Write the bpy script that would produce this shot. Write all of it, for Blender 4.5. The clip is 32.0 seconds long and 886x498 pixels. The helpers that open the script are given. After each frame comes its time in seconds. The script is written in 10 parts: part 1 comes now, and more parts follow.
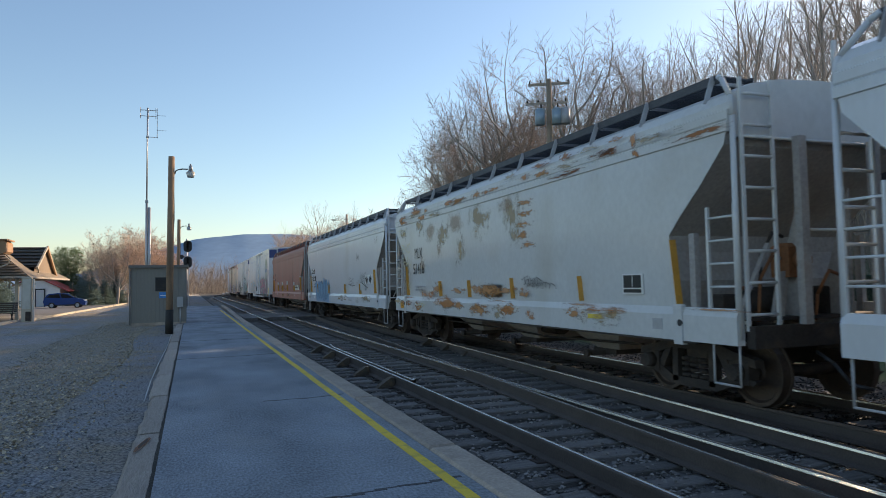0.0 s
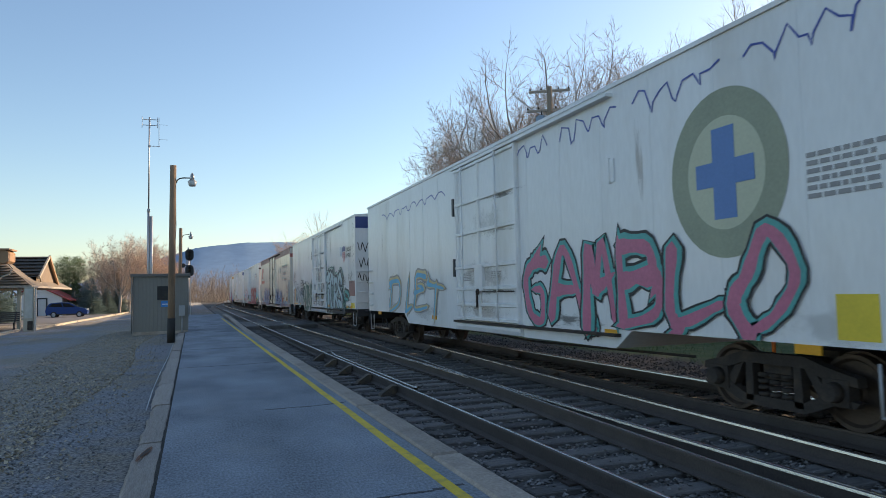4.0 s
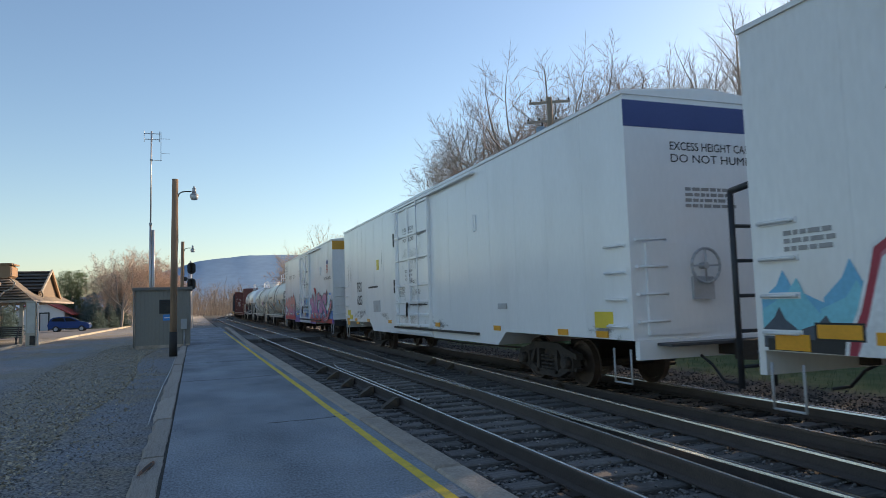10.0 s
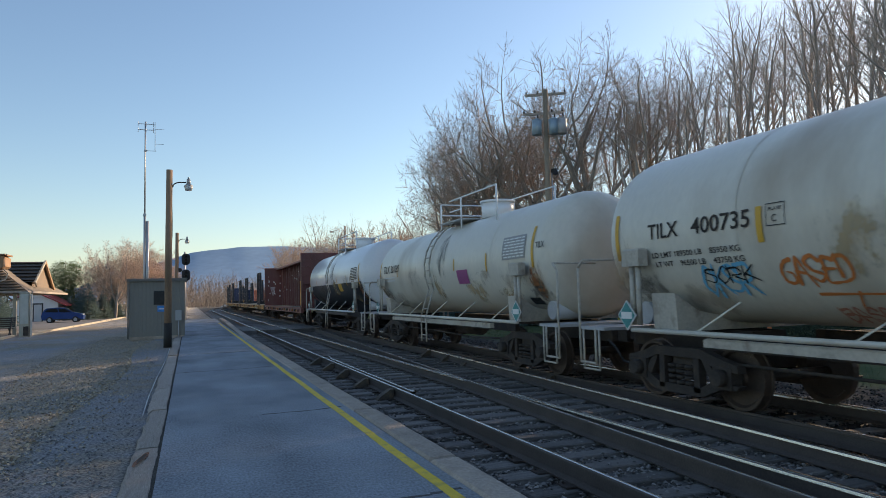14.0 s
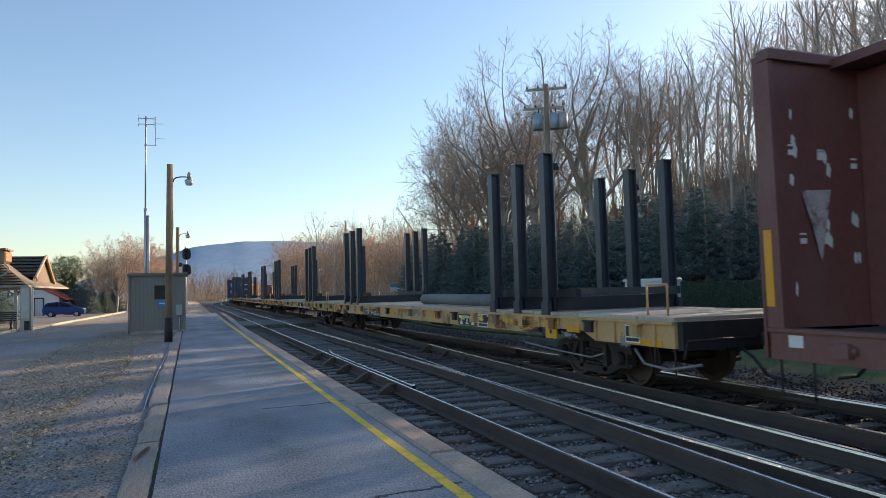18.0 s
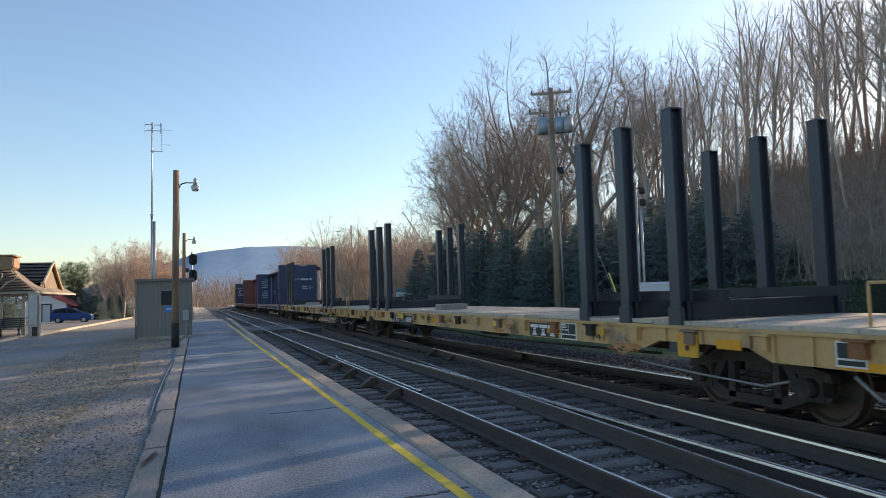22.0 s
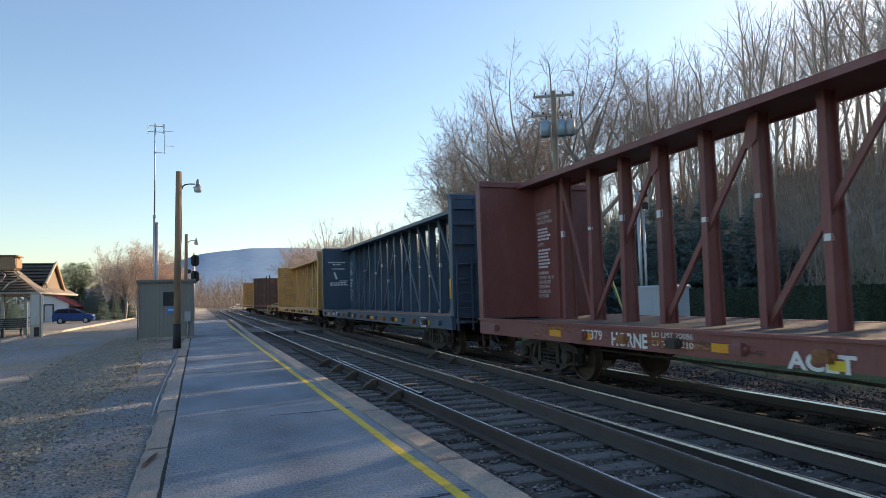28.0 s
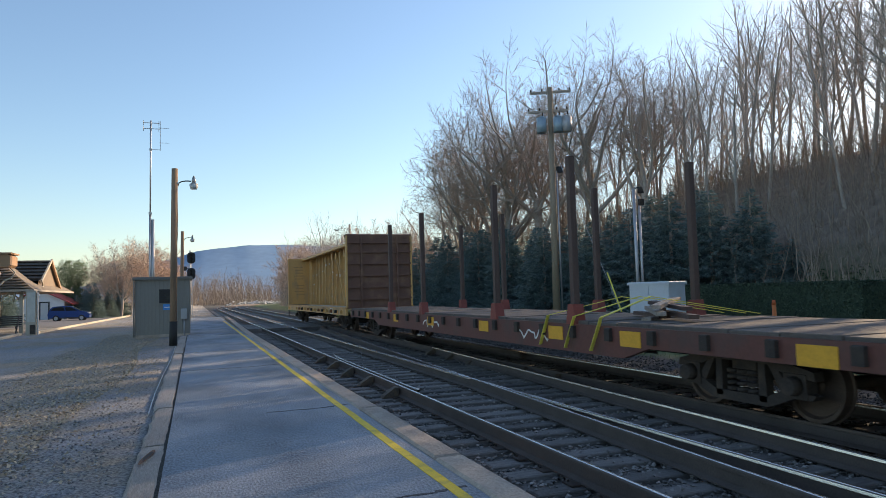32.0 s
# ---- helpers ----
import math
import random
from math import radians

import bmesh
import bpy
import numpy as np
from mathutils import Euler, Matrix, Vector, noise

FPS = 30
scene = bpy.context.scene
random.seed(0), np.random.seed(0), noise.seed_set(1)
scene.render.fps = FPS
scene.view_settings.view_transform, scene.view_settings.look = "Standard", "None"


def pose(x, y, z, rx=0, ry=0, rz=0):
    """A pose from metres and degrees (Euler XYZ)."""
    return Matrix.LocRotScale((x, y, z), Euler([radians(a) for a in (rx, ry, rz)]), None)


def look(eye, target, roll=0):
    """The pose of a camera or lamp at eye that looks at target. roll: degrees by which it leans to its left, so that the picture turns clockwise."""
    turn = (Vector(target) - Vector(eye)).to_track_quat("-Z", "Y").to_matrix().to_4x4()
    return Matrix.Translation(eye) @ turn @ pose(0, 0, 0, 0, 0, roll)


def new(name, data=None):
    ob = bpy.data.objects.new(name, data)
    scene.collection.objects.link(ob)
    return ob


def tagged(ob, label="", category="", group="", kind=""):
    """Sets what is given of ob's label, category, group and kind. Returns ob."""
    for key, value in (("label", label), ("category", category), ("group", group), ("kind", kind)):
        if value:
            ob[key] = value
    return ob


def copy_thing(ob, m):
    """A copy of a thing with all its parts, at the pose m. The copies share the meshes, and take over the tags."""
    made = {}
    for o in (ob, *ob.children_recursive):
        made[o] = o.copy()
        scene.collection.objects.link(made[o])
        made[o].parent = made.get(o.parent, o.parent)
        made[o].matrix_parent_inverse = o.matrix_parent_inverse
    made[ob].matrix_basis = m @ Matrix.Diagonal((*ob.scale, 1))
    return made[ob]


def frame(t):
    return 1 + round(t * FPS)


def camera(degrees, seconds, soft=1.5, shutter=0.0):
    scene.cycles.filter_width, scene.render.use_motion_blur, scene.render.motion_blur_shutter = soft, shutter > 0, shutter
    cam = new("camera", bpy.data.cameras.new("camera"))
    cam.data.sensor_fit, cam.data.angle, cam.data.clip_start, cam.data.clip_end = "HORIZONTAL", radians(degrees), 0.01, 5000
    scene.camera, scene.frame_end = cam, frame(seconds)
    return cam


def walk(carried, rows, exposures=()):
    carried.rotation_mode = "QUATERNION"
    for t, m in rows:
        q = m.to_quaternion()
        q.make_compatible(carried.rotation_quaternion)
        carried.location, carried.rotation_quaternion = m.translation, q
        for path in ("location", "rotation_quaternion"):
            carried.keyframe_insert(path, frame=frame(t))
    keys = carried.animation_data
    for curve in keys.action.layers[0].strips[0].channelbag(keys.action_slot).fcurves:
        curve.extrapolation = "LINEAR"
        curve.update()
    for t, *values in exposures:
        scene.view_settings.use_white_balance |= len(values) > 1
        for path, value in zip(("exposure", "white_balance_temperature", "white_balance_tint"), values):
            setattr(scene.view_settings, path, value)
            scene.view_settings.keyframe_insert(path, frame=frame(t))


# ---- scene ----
# Plan: x across the tracks to the right, y along the platform, z = 0 on the platform's asphalt.
PATH = [
    (0, 92.909, 1.022, -20.400),
    (0.5, 92.951, 1.036, -20.377),
    (1, 92.993, 1.148, -20.352),
    (1.5, 93.037, 1.201, -20.365),
    (2, 93.141, 1.059, -20.395),
    (2.5, 93.243, 1.112, -20.331),
    (3, 93.310, 1.117, -20.277),
    (3.5, 93.397, 1.244, -20.299),
    (5.5, 93.825, 1.459, -20.099),
    (6, 93.827, 1.516, -20.015),
    (6.5, 93.760, 1.639, -19.930),
    (7, 93.697, 1.609, -19.926),
    (7.5, 93.656, 1.760, -19.943),
    (8, 93.677, 1.760, -19.991),
    (8.5, 94.190, 1.699, -20.004),
    (9, 94.323, 1.688, -20.022),
    (9.5, 94.359, 1.792, -20.056),
    (10, 94.496, 1.743, -20.075),
    (10.5, 94.539, 1.819, -20.035),
    (11, 94.259, 1.768, -20.100),
    (11.5, 94.188, 1.755, -20.190),
    (12, 94.124, 1.736, -20.225),
    (12.5, 93.945, 1.649, -20.308),
    (13, 93.810, 1.592, -20.373),
    (13.5, 93.815, 1.585, -20.469),
    (14, 93.815, 1.564, -20.502),
    (14.5, 93.788, 1.495, -20.437),
    (16.5, 93.407, 1.543, -20.436),
    (17, 93.398, 1.534, -20.394),
    (17.5, 93.364, 1.488, -20.430),
    (18, 93.375, 1.516, -20.457),
    (18.5, 93.472, 1.322, -20.433),
    (19, 93.519, 1.307, -20.348),
    (19.5, 93.567, 1.366, -20.355),
    (20, 93.629, 1.260, -20.270),
    (20.5, 93.690, 1.610, -20.110),
    (21, 93.585, 1.913, -20.084),
    (21.5, 93.636, 1.738, -20.060),
    (22, 93.760, 1.756, -19.969),
    (22.5, 93.860, 1.747, -19.962),
    (23, 93.959, 1.657, -19.926),
    (23.5, 93.984, 1.625, -19.948),
    (24, 93.945, 1.598, -19.933),
    (24.5, 93.875, 1.563, -19.932),
    (25, 93.862, 1.426, -20.007),
    (25.5, 93.888, 1.504, -19.951),
    (27.5, 93.989, 1.424, -19.907),
    (28, 93.961, 1.482, -19.823),
    (28.5, 93.723, 1.534, -19.768),
    (29, 93.442, 1.547, -19.773),
    (29.5, 93.291, 1.540, -19.800),
    (30, 93.360, 1.540, -19.815),
    (30.5, 93.489, 1.580, -19.804),
    (31, 93.564, 1.611, -19.852),
    (31.5, 93.613, 1.688, -19.898),
    (32, 93.676, 1.604, -20.105),
]
EXPO = [(0, 0.92, 7520, 13), (3, 1.04, 7520, 13.5), (6, 0.84, 7470, 12), (9, 0.84, 7470, 13), (14, 0.84, 7470, 13), (17, 1.04, 7520, 13.5), (19, 1.04, 7520, 13.5), (25, 1.06, 7520, 13.5), (28, 1.10, 7520, 13.5), (30, 1.10, 7520, 13.5), (31, 1.04, 7370, 12.5), (32, 1.04, 7370, 12.5)]
SKY_STRENGTH = 0.112
cam = camera(66.32, 32.0, soft=0.65, shutter=0.07)
walk(cam, [(t, pose(0, 0, 1.52, a, b, c)) for t, a, b, c in PATH], exposures=EXPO)

# ---- light ----
SUN_AZ = radians(68.0)      # from +y towards +x
SUN_EL = radians(20.0)
world = bpy.data.worlds.new("world")
scene.world = world
world.use_nodes = True
wn = world.node_tree
sky = wn.nodes.new("ShaderNodeTexSky")
sky.sky_type, sky.sun_disc = "NISHITA", False
sky.sun_elevation, sky.sun_rotation = SUN_EL, SUN_AZ
sky.air_density, sky.dust_density, sky.ozone_density = 1.15, 0.45, 4.2
wn.links.new(sky.outputs[0], wn.nodes["Background"].inputs[0])
wn.nodes["Background"].inputs[1].default_value = SKY_STRENGTH
sun = new("sun", bpy.data.lights.new("sun", "SUN"))
sun.data.energy, sun.data.angle, sun.data.color = 4.4, radians(0.6), (1.0, 0.80, 0.58)
sun_dir = Vector((math.sin(SUN_AZ) * math.cos(SUN_EL), math.cos(SUN_AZ) * math.cos(SUN_EL), math.sin(SUN_EL)))
sun.matrix_world = look(sun_dir * 200, (0, 0, 0))

# ---- materials ----
def mat(name, color, rough=0.6, metal=0.0, var=0.12, scale=1.2, fine=28.0, bump=0.1, dirt=None, dirt_amount=0.4, dirt_scale=0.8,
        stretch=(1, 1, 1), rand=0.0, spec=0.5, wave=0.0):
    """Procedural paint, wood, stone or steel: base colour varied at two scales, an optional stain colour, and fine relief."""
    m = bpy.data.materials.new(name)
    m.use_nodes = True
    nt = m.node_tree
    N, K = nt.nodes, nt.links
    b = N["Principled BSDF"]
    b.inputs["Roughness"].default_value, b.inputs["Metallic"].default_value = rough, metal
    b.inputs["Specular IOR Level"].default_value = spec
    tc, mp = N.new("ShaderNodeTexCoord"), N.new("ShaderNodeMapping")
    mp.inputs["Scale"].default_value = stretch
    K.new(tc.outputs["Object"], mp.inputs["Vector"])
    def nz(s, detail=4.0):
        n = N.new("ShaderNodeTexNoise")
        n.inputs["Scale"].default_value, n.inputs["Detail"].default_value = s, detail
        K.new(mp.outputs[0], n.inputs["Vector"])
        return n
    big, small = nz(scale), nz(fine, 3.0)
    add = N.new("ShaderNodeMath"); add.operation = "ADD"
    K.new(big.outputs[0], add.inputs[0]); K.new(small.outputs[0], add.inputs[1])
    last = add
    if rand:
        oi = N.new("ShaderNodeObjectInfo")
        mu = N.new("ShaderNodeMath"); mu.operation = "MULTIPLY_ADD"
        K.new(oi.outputs["Random"], mu.inputs[0]); mu.inputs[1].default_value = rand; K.new(add.outputs[0], mu.inputs[2])
        sb = N.new("ShaderNodeMath"); sb.operation = "SUBTRACT"; K.new(mu.outputs[0], sb.inputs[0]); sb.inputs[1].default_value = rand / 2
        last = sb
    rg = N.new("ShaderNodeMapRange")
    rg.inputs["From Min"].default_value, rg.inputs["From Max"].default_value = 0.55, 1.45
    rg.inputs["To Min"].default_value, rg.inputs["To Max"].default_value = 1 - var, 1 + var
    K.new(last.outputs[0], rg.inputs["Value"])
    mix = N.new("ShaderNodeMix"); mix.data_type, mix.blend_type = "RGBA", "MULTIPLY"
    mix.inputs[0].default_value = 1.0
    mix.inputs[6].default_value = (*color, 1)
    K.new(rg.outputs[0], mix.inputs[7])
    out = mix.outputs[2]
    if dirt:
        d = nz(dirt_scale, 6.0)
        dr = N.new("ShaderNodeMapRange")
        dr.inputs["From Min"].default_value, dr.inputs["From Max"].default_value = 0.52, 0.72
        dr.inputs["To Max"].default_value = dirt_amount
        K.new(d.outputs[0], dr.inputs["Value"])
        mx = N.new("ShaderNodeMix"); mx.data_type = "RGBA"
        K.new(dr.outputs[0], mx.inputs[0]); K.new(out, mx.inputs[6]); mx.inputs[7].default_value = (*dirt, 1)
        out = mx.outputs[2]
    K.new(out, b.inputs["Base Color"])
    if bump:
        bp = N.new("ShaderNodeBump")
        bp.inputs["Strength"].default_value, bp.inputs["Distance"].default_value = bump, 0.02
        K.new(small.outputs[0], bp.inputs["Height"]); K.new(bp.outputs[0], b.inputs["Normal"])
        if wave:
            # shallow dents of thin sheet steel, and the clear gloss on it
            wn, wb = nz(1.3, 2.0), N.new("ShaderNodeBump")
            wb.inputs["Strength"].default_value, wb.inputs["Distance"].default_value = wave, 0.05
            K.new(wn.outputs[0], wb.inputs["Height"]); K.new(wb.outputs[0], bp.inputs["Normal"])
            b.inputs["Coat Weight"].default_value, b.inputs["Coat Roughness"].default_value = 0.45, 0.14
            K.new(wb.outputs[0], b.inputs["Coat Normal"])
    return m


# ---- building blocks ----
class Geo:
    """Collects boxes, tubes and prisms into one mesh."""
    def __init__(self):
        self.v, self.f, self.smooth = [], [], []
    def add(self, verts, faces, smooth=False):
        n = len(self.v)
        self.v.extend(tuple(p) for p in verts)
        self.f.extend(tuple(i + n for i in q) for q in faces)
        self.smooth.extend([smooth] * len(faces))
        return self
    def box(self, x0, x1, y0, y1, z0, z1, m=None):
        p = [(x, y, z) for z in (z0, z1) for y in (y0, y1) for x in (x0, x1)]
        if m is not None:
            p = [m @ Vector(q) for q in p]
        return self.add(p, [(0, 2, 3, 1), (4, 5, 7, 6), (0, 1, 5, 4), (2, 6, 7, 3), (0, 4, 6, 2), (1, 3, 7, 5)])
    def bevel(self, x0, x1, y0, y1, z0, z1, c=0.01, m=None):
        """A box whose top edges are cut back."""
        p = [(x0, y0, z0), (x1, y0, z0), (x1, y1, z0), (x0, y1, z0), (x0, y0, z1 - c), (x1, y0, z1 - c), (x1, y1, z1 - c), (x0, y1, z1 - c),
             (x0 + c, y0 + c, z1), (x1 - c, y0 + c, z1), (x1 - c, y1 - c, z1), (x0 + c, y1 - c, z1)]
        if m is not None:
            p = [m @ Vector(q) for q in p]
        return self.add(p, [(3, 2, 1, 0), (0, 1, 5, 4), (1, 2, 6, 5), (2, 3, 7, 6), (3, 0, 4, 7),
                            (4, 5, 9, 8), (5, 6, 10, 9), (6, 7, 11, 10), (7, 4, 8, 11), (8, 9, 10, 11)])
    def tube(self, a, b, r0, r1=None, n=8, caps=True):
        a, b = Vector(a), Vector(b)
        r1 = r0 if r1 is None else r1
        d = (b - a).normalized()
        u = d.orthogonal().normalized()
        w = d.cross(u)
        p = []
        for c, r in ((a, r0), (b, r1)):
            for i in range(n):
                t = 2 * math.pi * i / n
                p.append(c + (u * math.cos(t) + w * math.sin(t)) * r)
        self.add(p, [(i, (i + 1) % n, n + (i + 1) % n, n + i) for i in range(n)], n > 5)
        if caps:
            k = len(self.v) - 2 * n
            self.f += [tuple(k + i for i in reversed(range(n))), tuple(k + n + i for i in range(n))]
            self.smooth += [False, False]
        return self
    def bar(self, a, b, w, h=None):
        """A square bar from a to b."""
        a, b = Vector(a), Vector(b)
        h = w if h is None else h
        d = (b - a).normalized()
        up = Vector((0, 0, 1)) if abs(d.z) < 0.9 else Vector((0, 1, 0))
        s = d.cross(up).normalized()
        u = s.cross(d)
        p = [c + s * (i * w / 2) + u * (j * h / 2) for c in (a, b) for i, j in ((-1, -1), (1, -1), (1, 1), (-1, 1))]
        return self.add(p, [(3, 2, 1, 0), (4, 5, 6, 7), (0, 1, 5, 4), (1, 2, 6, 5), (2, 3, 7, 6), (3, 0, 4, 7)])
    def path(self, pts, r, n=6):
        for a, b in zip(pts, pts[1:]):
            self.tube(a, b, r, n=n)
        return self
    def prism(self, poly, axis, a, b, smooth=False):
        """A closed outline drawn in the two other axes, pushed from a to b along axis."""
        def at(p, c):
            q = list(p)
            q.insert("xyz".index(axis), c)
            return q
        n = len(poly)
        self.add([at(p, a) for p in poly] + [at(p, b) for p in poly], [(i, (i + 1) % n, n + (i + 1) % n, n + i) for i in range(n)], smooth)
        k = len(self.v) - 2 * n
        self.f += [tuple(k + i for i in reversed(range(n))), tuple(k + n + i for i in range(n))]
        self.smooth += [False, False]
        return self
    def mesh(self, name, material):
        me = bpy.data.meshes.new(name)
        me.from_pydata(self.v, [], self.f)
        me.polygons.foreach_set("use_smooth", self.smooth)
        me.materials.append(material)
        bm = bmesh.new()
        bm.from_mesh(me)
        bmesh.ops.recalc_face_normals(bm, faces=bm.faces)
        bm.to_mesh(me)
        bm.free()
        return me


def part(name, geo, material, parent=None, label=""):
    me = geo if isinstance(geo, bpy.types.Mesh) else geo.mesh(name, material)
    ob = new(name, me)
    if parent is not None:
        ob.parent = parent
    if label:
        ob["label"] = label
    return ob


def thing(name, label, category, group="", kind="", m=None):
    ob = tagged(new(name), label, category, group, kind)
    if m is not None:
        ob.matrix_basis = m
    return ob


RAIL_Z = -0.10      # top of the rails
CURVE_AT, CURVE_R = 112.0, 350.0


def track(s, x, z=0.0):
    """The point s metres along the line and x metres across it: straight, then a bend to the right."""
    if s <= CURVE_AT:
        return Vector((x, s, z))
    a = (s - CURVE_AT) / CURVE_R
    r = CURVE_R - x
    return Vector((CURVE_R - r * math.cos(a), CURVE_AT + r * math.sin(a), z))

# ---- materials of the setting ----
ASPHALT = mat("asphalt", (0.215, 0.24, 0.268), 0.9, var=0.75, scale=0.9, fine=46, bump=0.9, dirt=(0.30, 0.31, 0.315), dirt_amount=0.5, dirt_scale=1.6, stretch=(1, 0.5, 1))
YELLOW = mat("line_paint", (0.74, 0.51, 0.03), 0.7, var=0.15, scale=3, fine=60, bump=0.2, dirt=(0.16, 0.14, 0.10), dirt_amount=0.55, dirt_scale=7)
CONCRETE = mat("edge_concrete", (0.38, 0.31, 0.25), 0.85, var=0.35, scale=2, fine=36, bump=0.8, dirt=(0.20, 0.155, 0.12), dirt_amount=0.6, dirt_scale=2.5, rand=0.4)
TIMBER = mat("weathered_timber", (0.37, 0.315, 0.27), 0.85, var=0.4, scale=3, fine=22, bump=0.9, dirt=(0.20, 0.155, 0.13), dirt_amount=0.6, dirt_scale=3, stretch=(6, 0.5, 6), rand=0.3)
TIE = mat("creosoted_tie", (0.165, 0.149, 0.137), 0.9, var=0.45, scale=4, fine=30, bump=0.6, dirt=(0.07, 0.062, 0.056), dirt_amount=0.5, dirt_scale=3, stretch=(0.6, 5, 5), rand=0.6)
RAIL = mat("rail_rust", (0.092, 0.070, 0.058), 0.75, 0.1, var=0.3, scale=3, fine=50, bump=0.2)
RAILTOP = mat("rail_polished", (0.66, 0.65, 0.64), 0.26, 1.0, var=0.2, scale=6, fine=80, bump=0.03)
PLATE = mat("tie_plate", (0.07, 0.05, 0.04), 0.75, 0.4, var=0.3, scale=8, fine=60)


def island_mat(name, a, b, rough=0.9, leafy=0.0):
    """Loose pieces that differ from one another in colour."""
    m = bpy.data.materials.new(name)
    m.use_nodes = True
    nt = m.node_tree
    g, r = nt.nodes.new("ShaderNodeNewGeometry"), nt.nodes.new("ShaderNodeMix")
    r.data_type = "RGBA"
    r.inputs[6].default_value, r.inputs[7].default_value = (*a, 1), (*b, 1)
    nt.links.new(g.outputs["Random Per Island"], r.inputs[0])
    nt.links.new(r.outputs[2], nt.nodes["Principled BSDF"].inputs["Base Color"])
    nt.nodes["Principled BSDF"].inputs["Roughness"].default_value = rough
    if leafy:
        # thin needles and leaves let some light through
        tr, mx = nt.nodes.new("ShaderNodeBsdfTranslucent"), nt.nodes.new("ShaderNodeMixShader")
        mx.inputs[0].default_value = leafy
        nt.links.new(r.outputs[2], tr.inputs[0])
        nt.links.new(nt.nodes["Principled BSDF"].outputs[0], mx.inputs[1])
        nt.links.new(tr.outputs[0], mx.inputs[2])
        nt.links.new(mx.outputs[0], nt.nodes["Material Output"].inputs[0])
    return m


BALLAST = island_mat("ballast_stone", (0.08, 0.073, 0.068), (0.35, 0.318, 0.29))
PEBBLE = island_mat("pebble", (0.15, 0.15, 0.155), (0.36, 0.355, 0.35))
LEAF = island_mat("dead_leaf", (0.24, 0.19, 0.13), (0.52, 0.44, 0.32))


def ground_material():
    """Gravel by the platform, dirt and ballast at the tracks, grass beyond them, leaf litter on the slope."""
    m = bpy.data.materials.new("ground")
    m.use_nodes = True
    nt = m.node_tree
    N, K = nt.nodes, nt.links
    b = N["Principled BSDF"]
    b.inputs["Roughness"].default_value = 0.95
    tc, sx = N.new("ShaderNodeTexCoord"), N.new("ShaderNodeSeparateXYZ")
    K.new(tc.outputs["Object"], sx.inputs[0])
    def nz(s, d=5.0):
        n = N.new("ShaderNodeTexNoise")
        n.inputs["Scale"].default_value, n.inputs["Detail"].default_value = s, d
        K.new(tc.outputs["Object"], n.inputs["Vector"])
        return n.outputs[0]
    def math_(op, a, c):
        n = N.new("ShaderNodeMath"); n.operation = op
        for i, v in enumerate((a, c)):
            if isinstance(v, (int, float)):
                n.inputs[i].default_value = v
            else:
                K.new(v, n.inputs[i])
        return n.outputs[0]
    def ramp(v, lo, hi):
        n = N.new("ShaderNodeMapRange")
        n.inputs["From Min"].default_value, n.inputs["From Max"].default_value = lo, hi
        K.new(v, n.inputs["Value"])
        return n.outputs[0]
    def mixc(f, a, c):
        n = N.new("ShaderNodeMix"); n.data_type = "RGBA"
        K.new(f, n.inputs[0])
        for i, v in ((6, a), (7, c)):
            if isinstance(v, tuple):
                n.inputs[i].default_value = (*v, 1)
            else:
                K.new(v, n.inputs[i])
        return n.outputs[2]
    big, mid, fine = nz(0.25), nz(1.6), nz(30.0, 3.0)
    warp = math_("ADD", sx.outputs[0], math_("MULTIPLY", math_("SUBTRACT", big, 0.5), 3.0))
    lot = mixc(ramp(fine, 0.35, 0.65), (0.115, 0.12, 0.128), (0.33, 0.335, 0.345))
    patch = ramp(math_("ADD", big, math_("MULTIPLY", mid, 0.5)), 0.68, 0.86)
    dry = mixc(ramp(fine, 0.4, 0.6), (0.14, 0.118, 0.09), (0.34, 0.295, 0.23))
    leftc = mixc(patch, lot, dry)
    edge = math_("ADD", sx.outputs[0], math_("MULTIPLY", math_("SUBTRACT", mid, 0.5), 0.9))
    band = math_("MULTIPLY", ramp(warp, -5.0, -3.6), ramp(math_("MULTIPLY", edge, -1.0), 1.45, 1.75))
    leftc = mixc(math_("MULTIPLY", band, ramp(nz(5.0), 0.30, 0.52)), leftc, dry)
    bed = mixc(ramp(fine, 0.35, 0.65), (0.03, 0.027, 0.025), (0.075, 0.068, 0.060))
    grass = mixc(ramp(mid, 0.35, 0.65), (0.055, 0.095, 0.025), (0.11, 0.13, 0.05))
    litter = mixc(ramp(mid, 0.3, 0.7), (0.19, 0.15, 0.12), (0.34, 0.275, 0.22))
    c = mixc(ramp(sx.outputs[0], 2.2, 2.3), leftc, bed)
    c = mixc(ramp(warp, 11.2, 12.2), c, grass)
    c = mixc(ramp(warp, 24.0, 27.0), c, litter)
    c = mixc(ramp(math_("MULTIPLY", warp, -1.0), 15.0, 17.0), c, grass)
    K.new(c, b.inputs["Base Color"])
    bp = N.new("ShaderNodeBump")
    bp.inputs["Strength"].default_value, bp.inputs["Distance"].default_value = 0.6, 0.03
    K.new(fine, bp.inputs["Height"]); K.new(bp.outputs[0], b.inputs["Normal"])
    return m


def smooth(a, b, v):
    t = max(0.0, min(1.0, (v - a) / (b - a)))
    return t * t * (3 - 2 * t)


def bend_dist(x, y):
    """Distance from track 2's centre line beyond the bend."""
    return abs(math.hypot(x - CURVE_R, y - CURVE_AT) - (CURVE_R - 7.5)) if y > CURVE_AT else abs(x - 7.5)


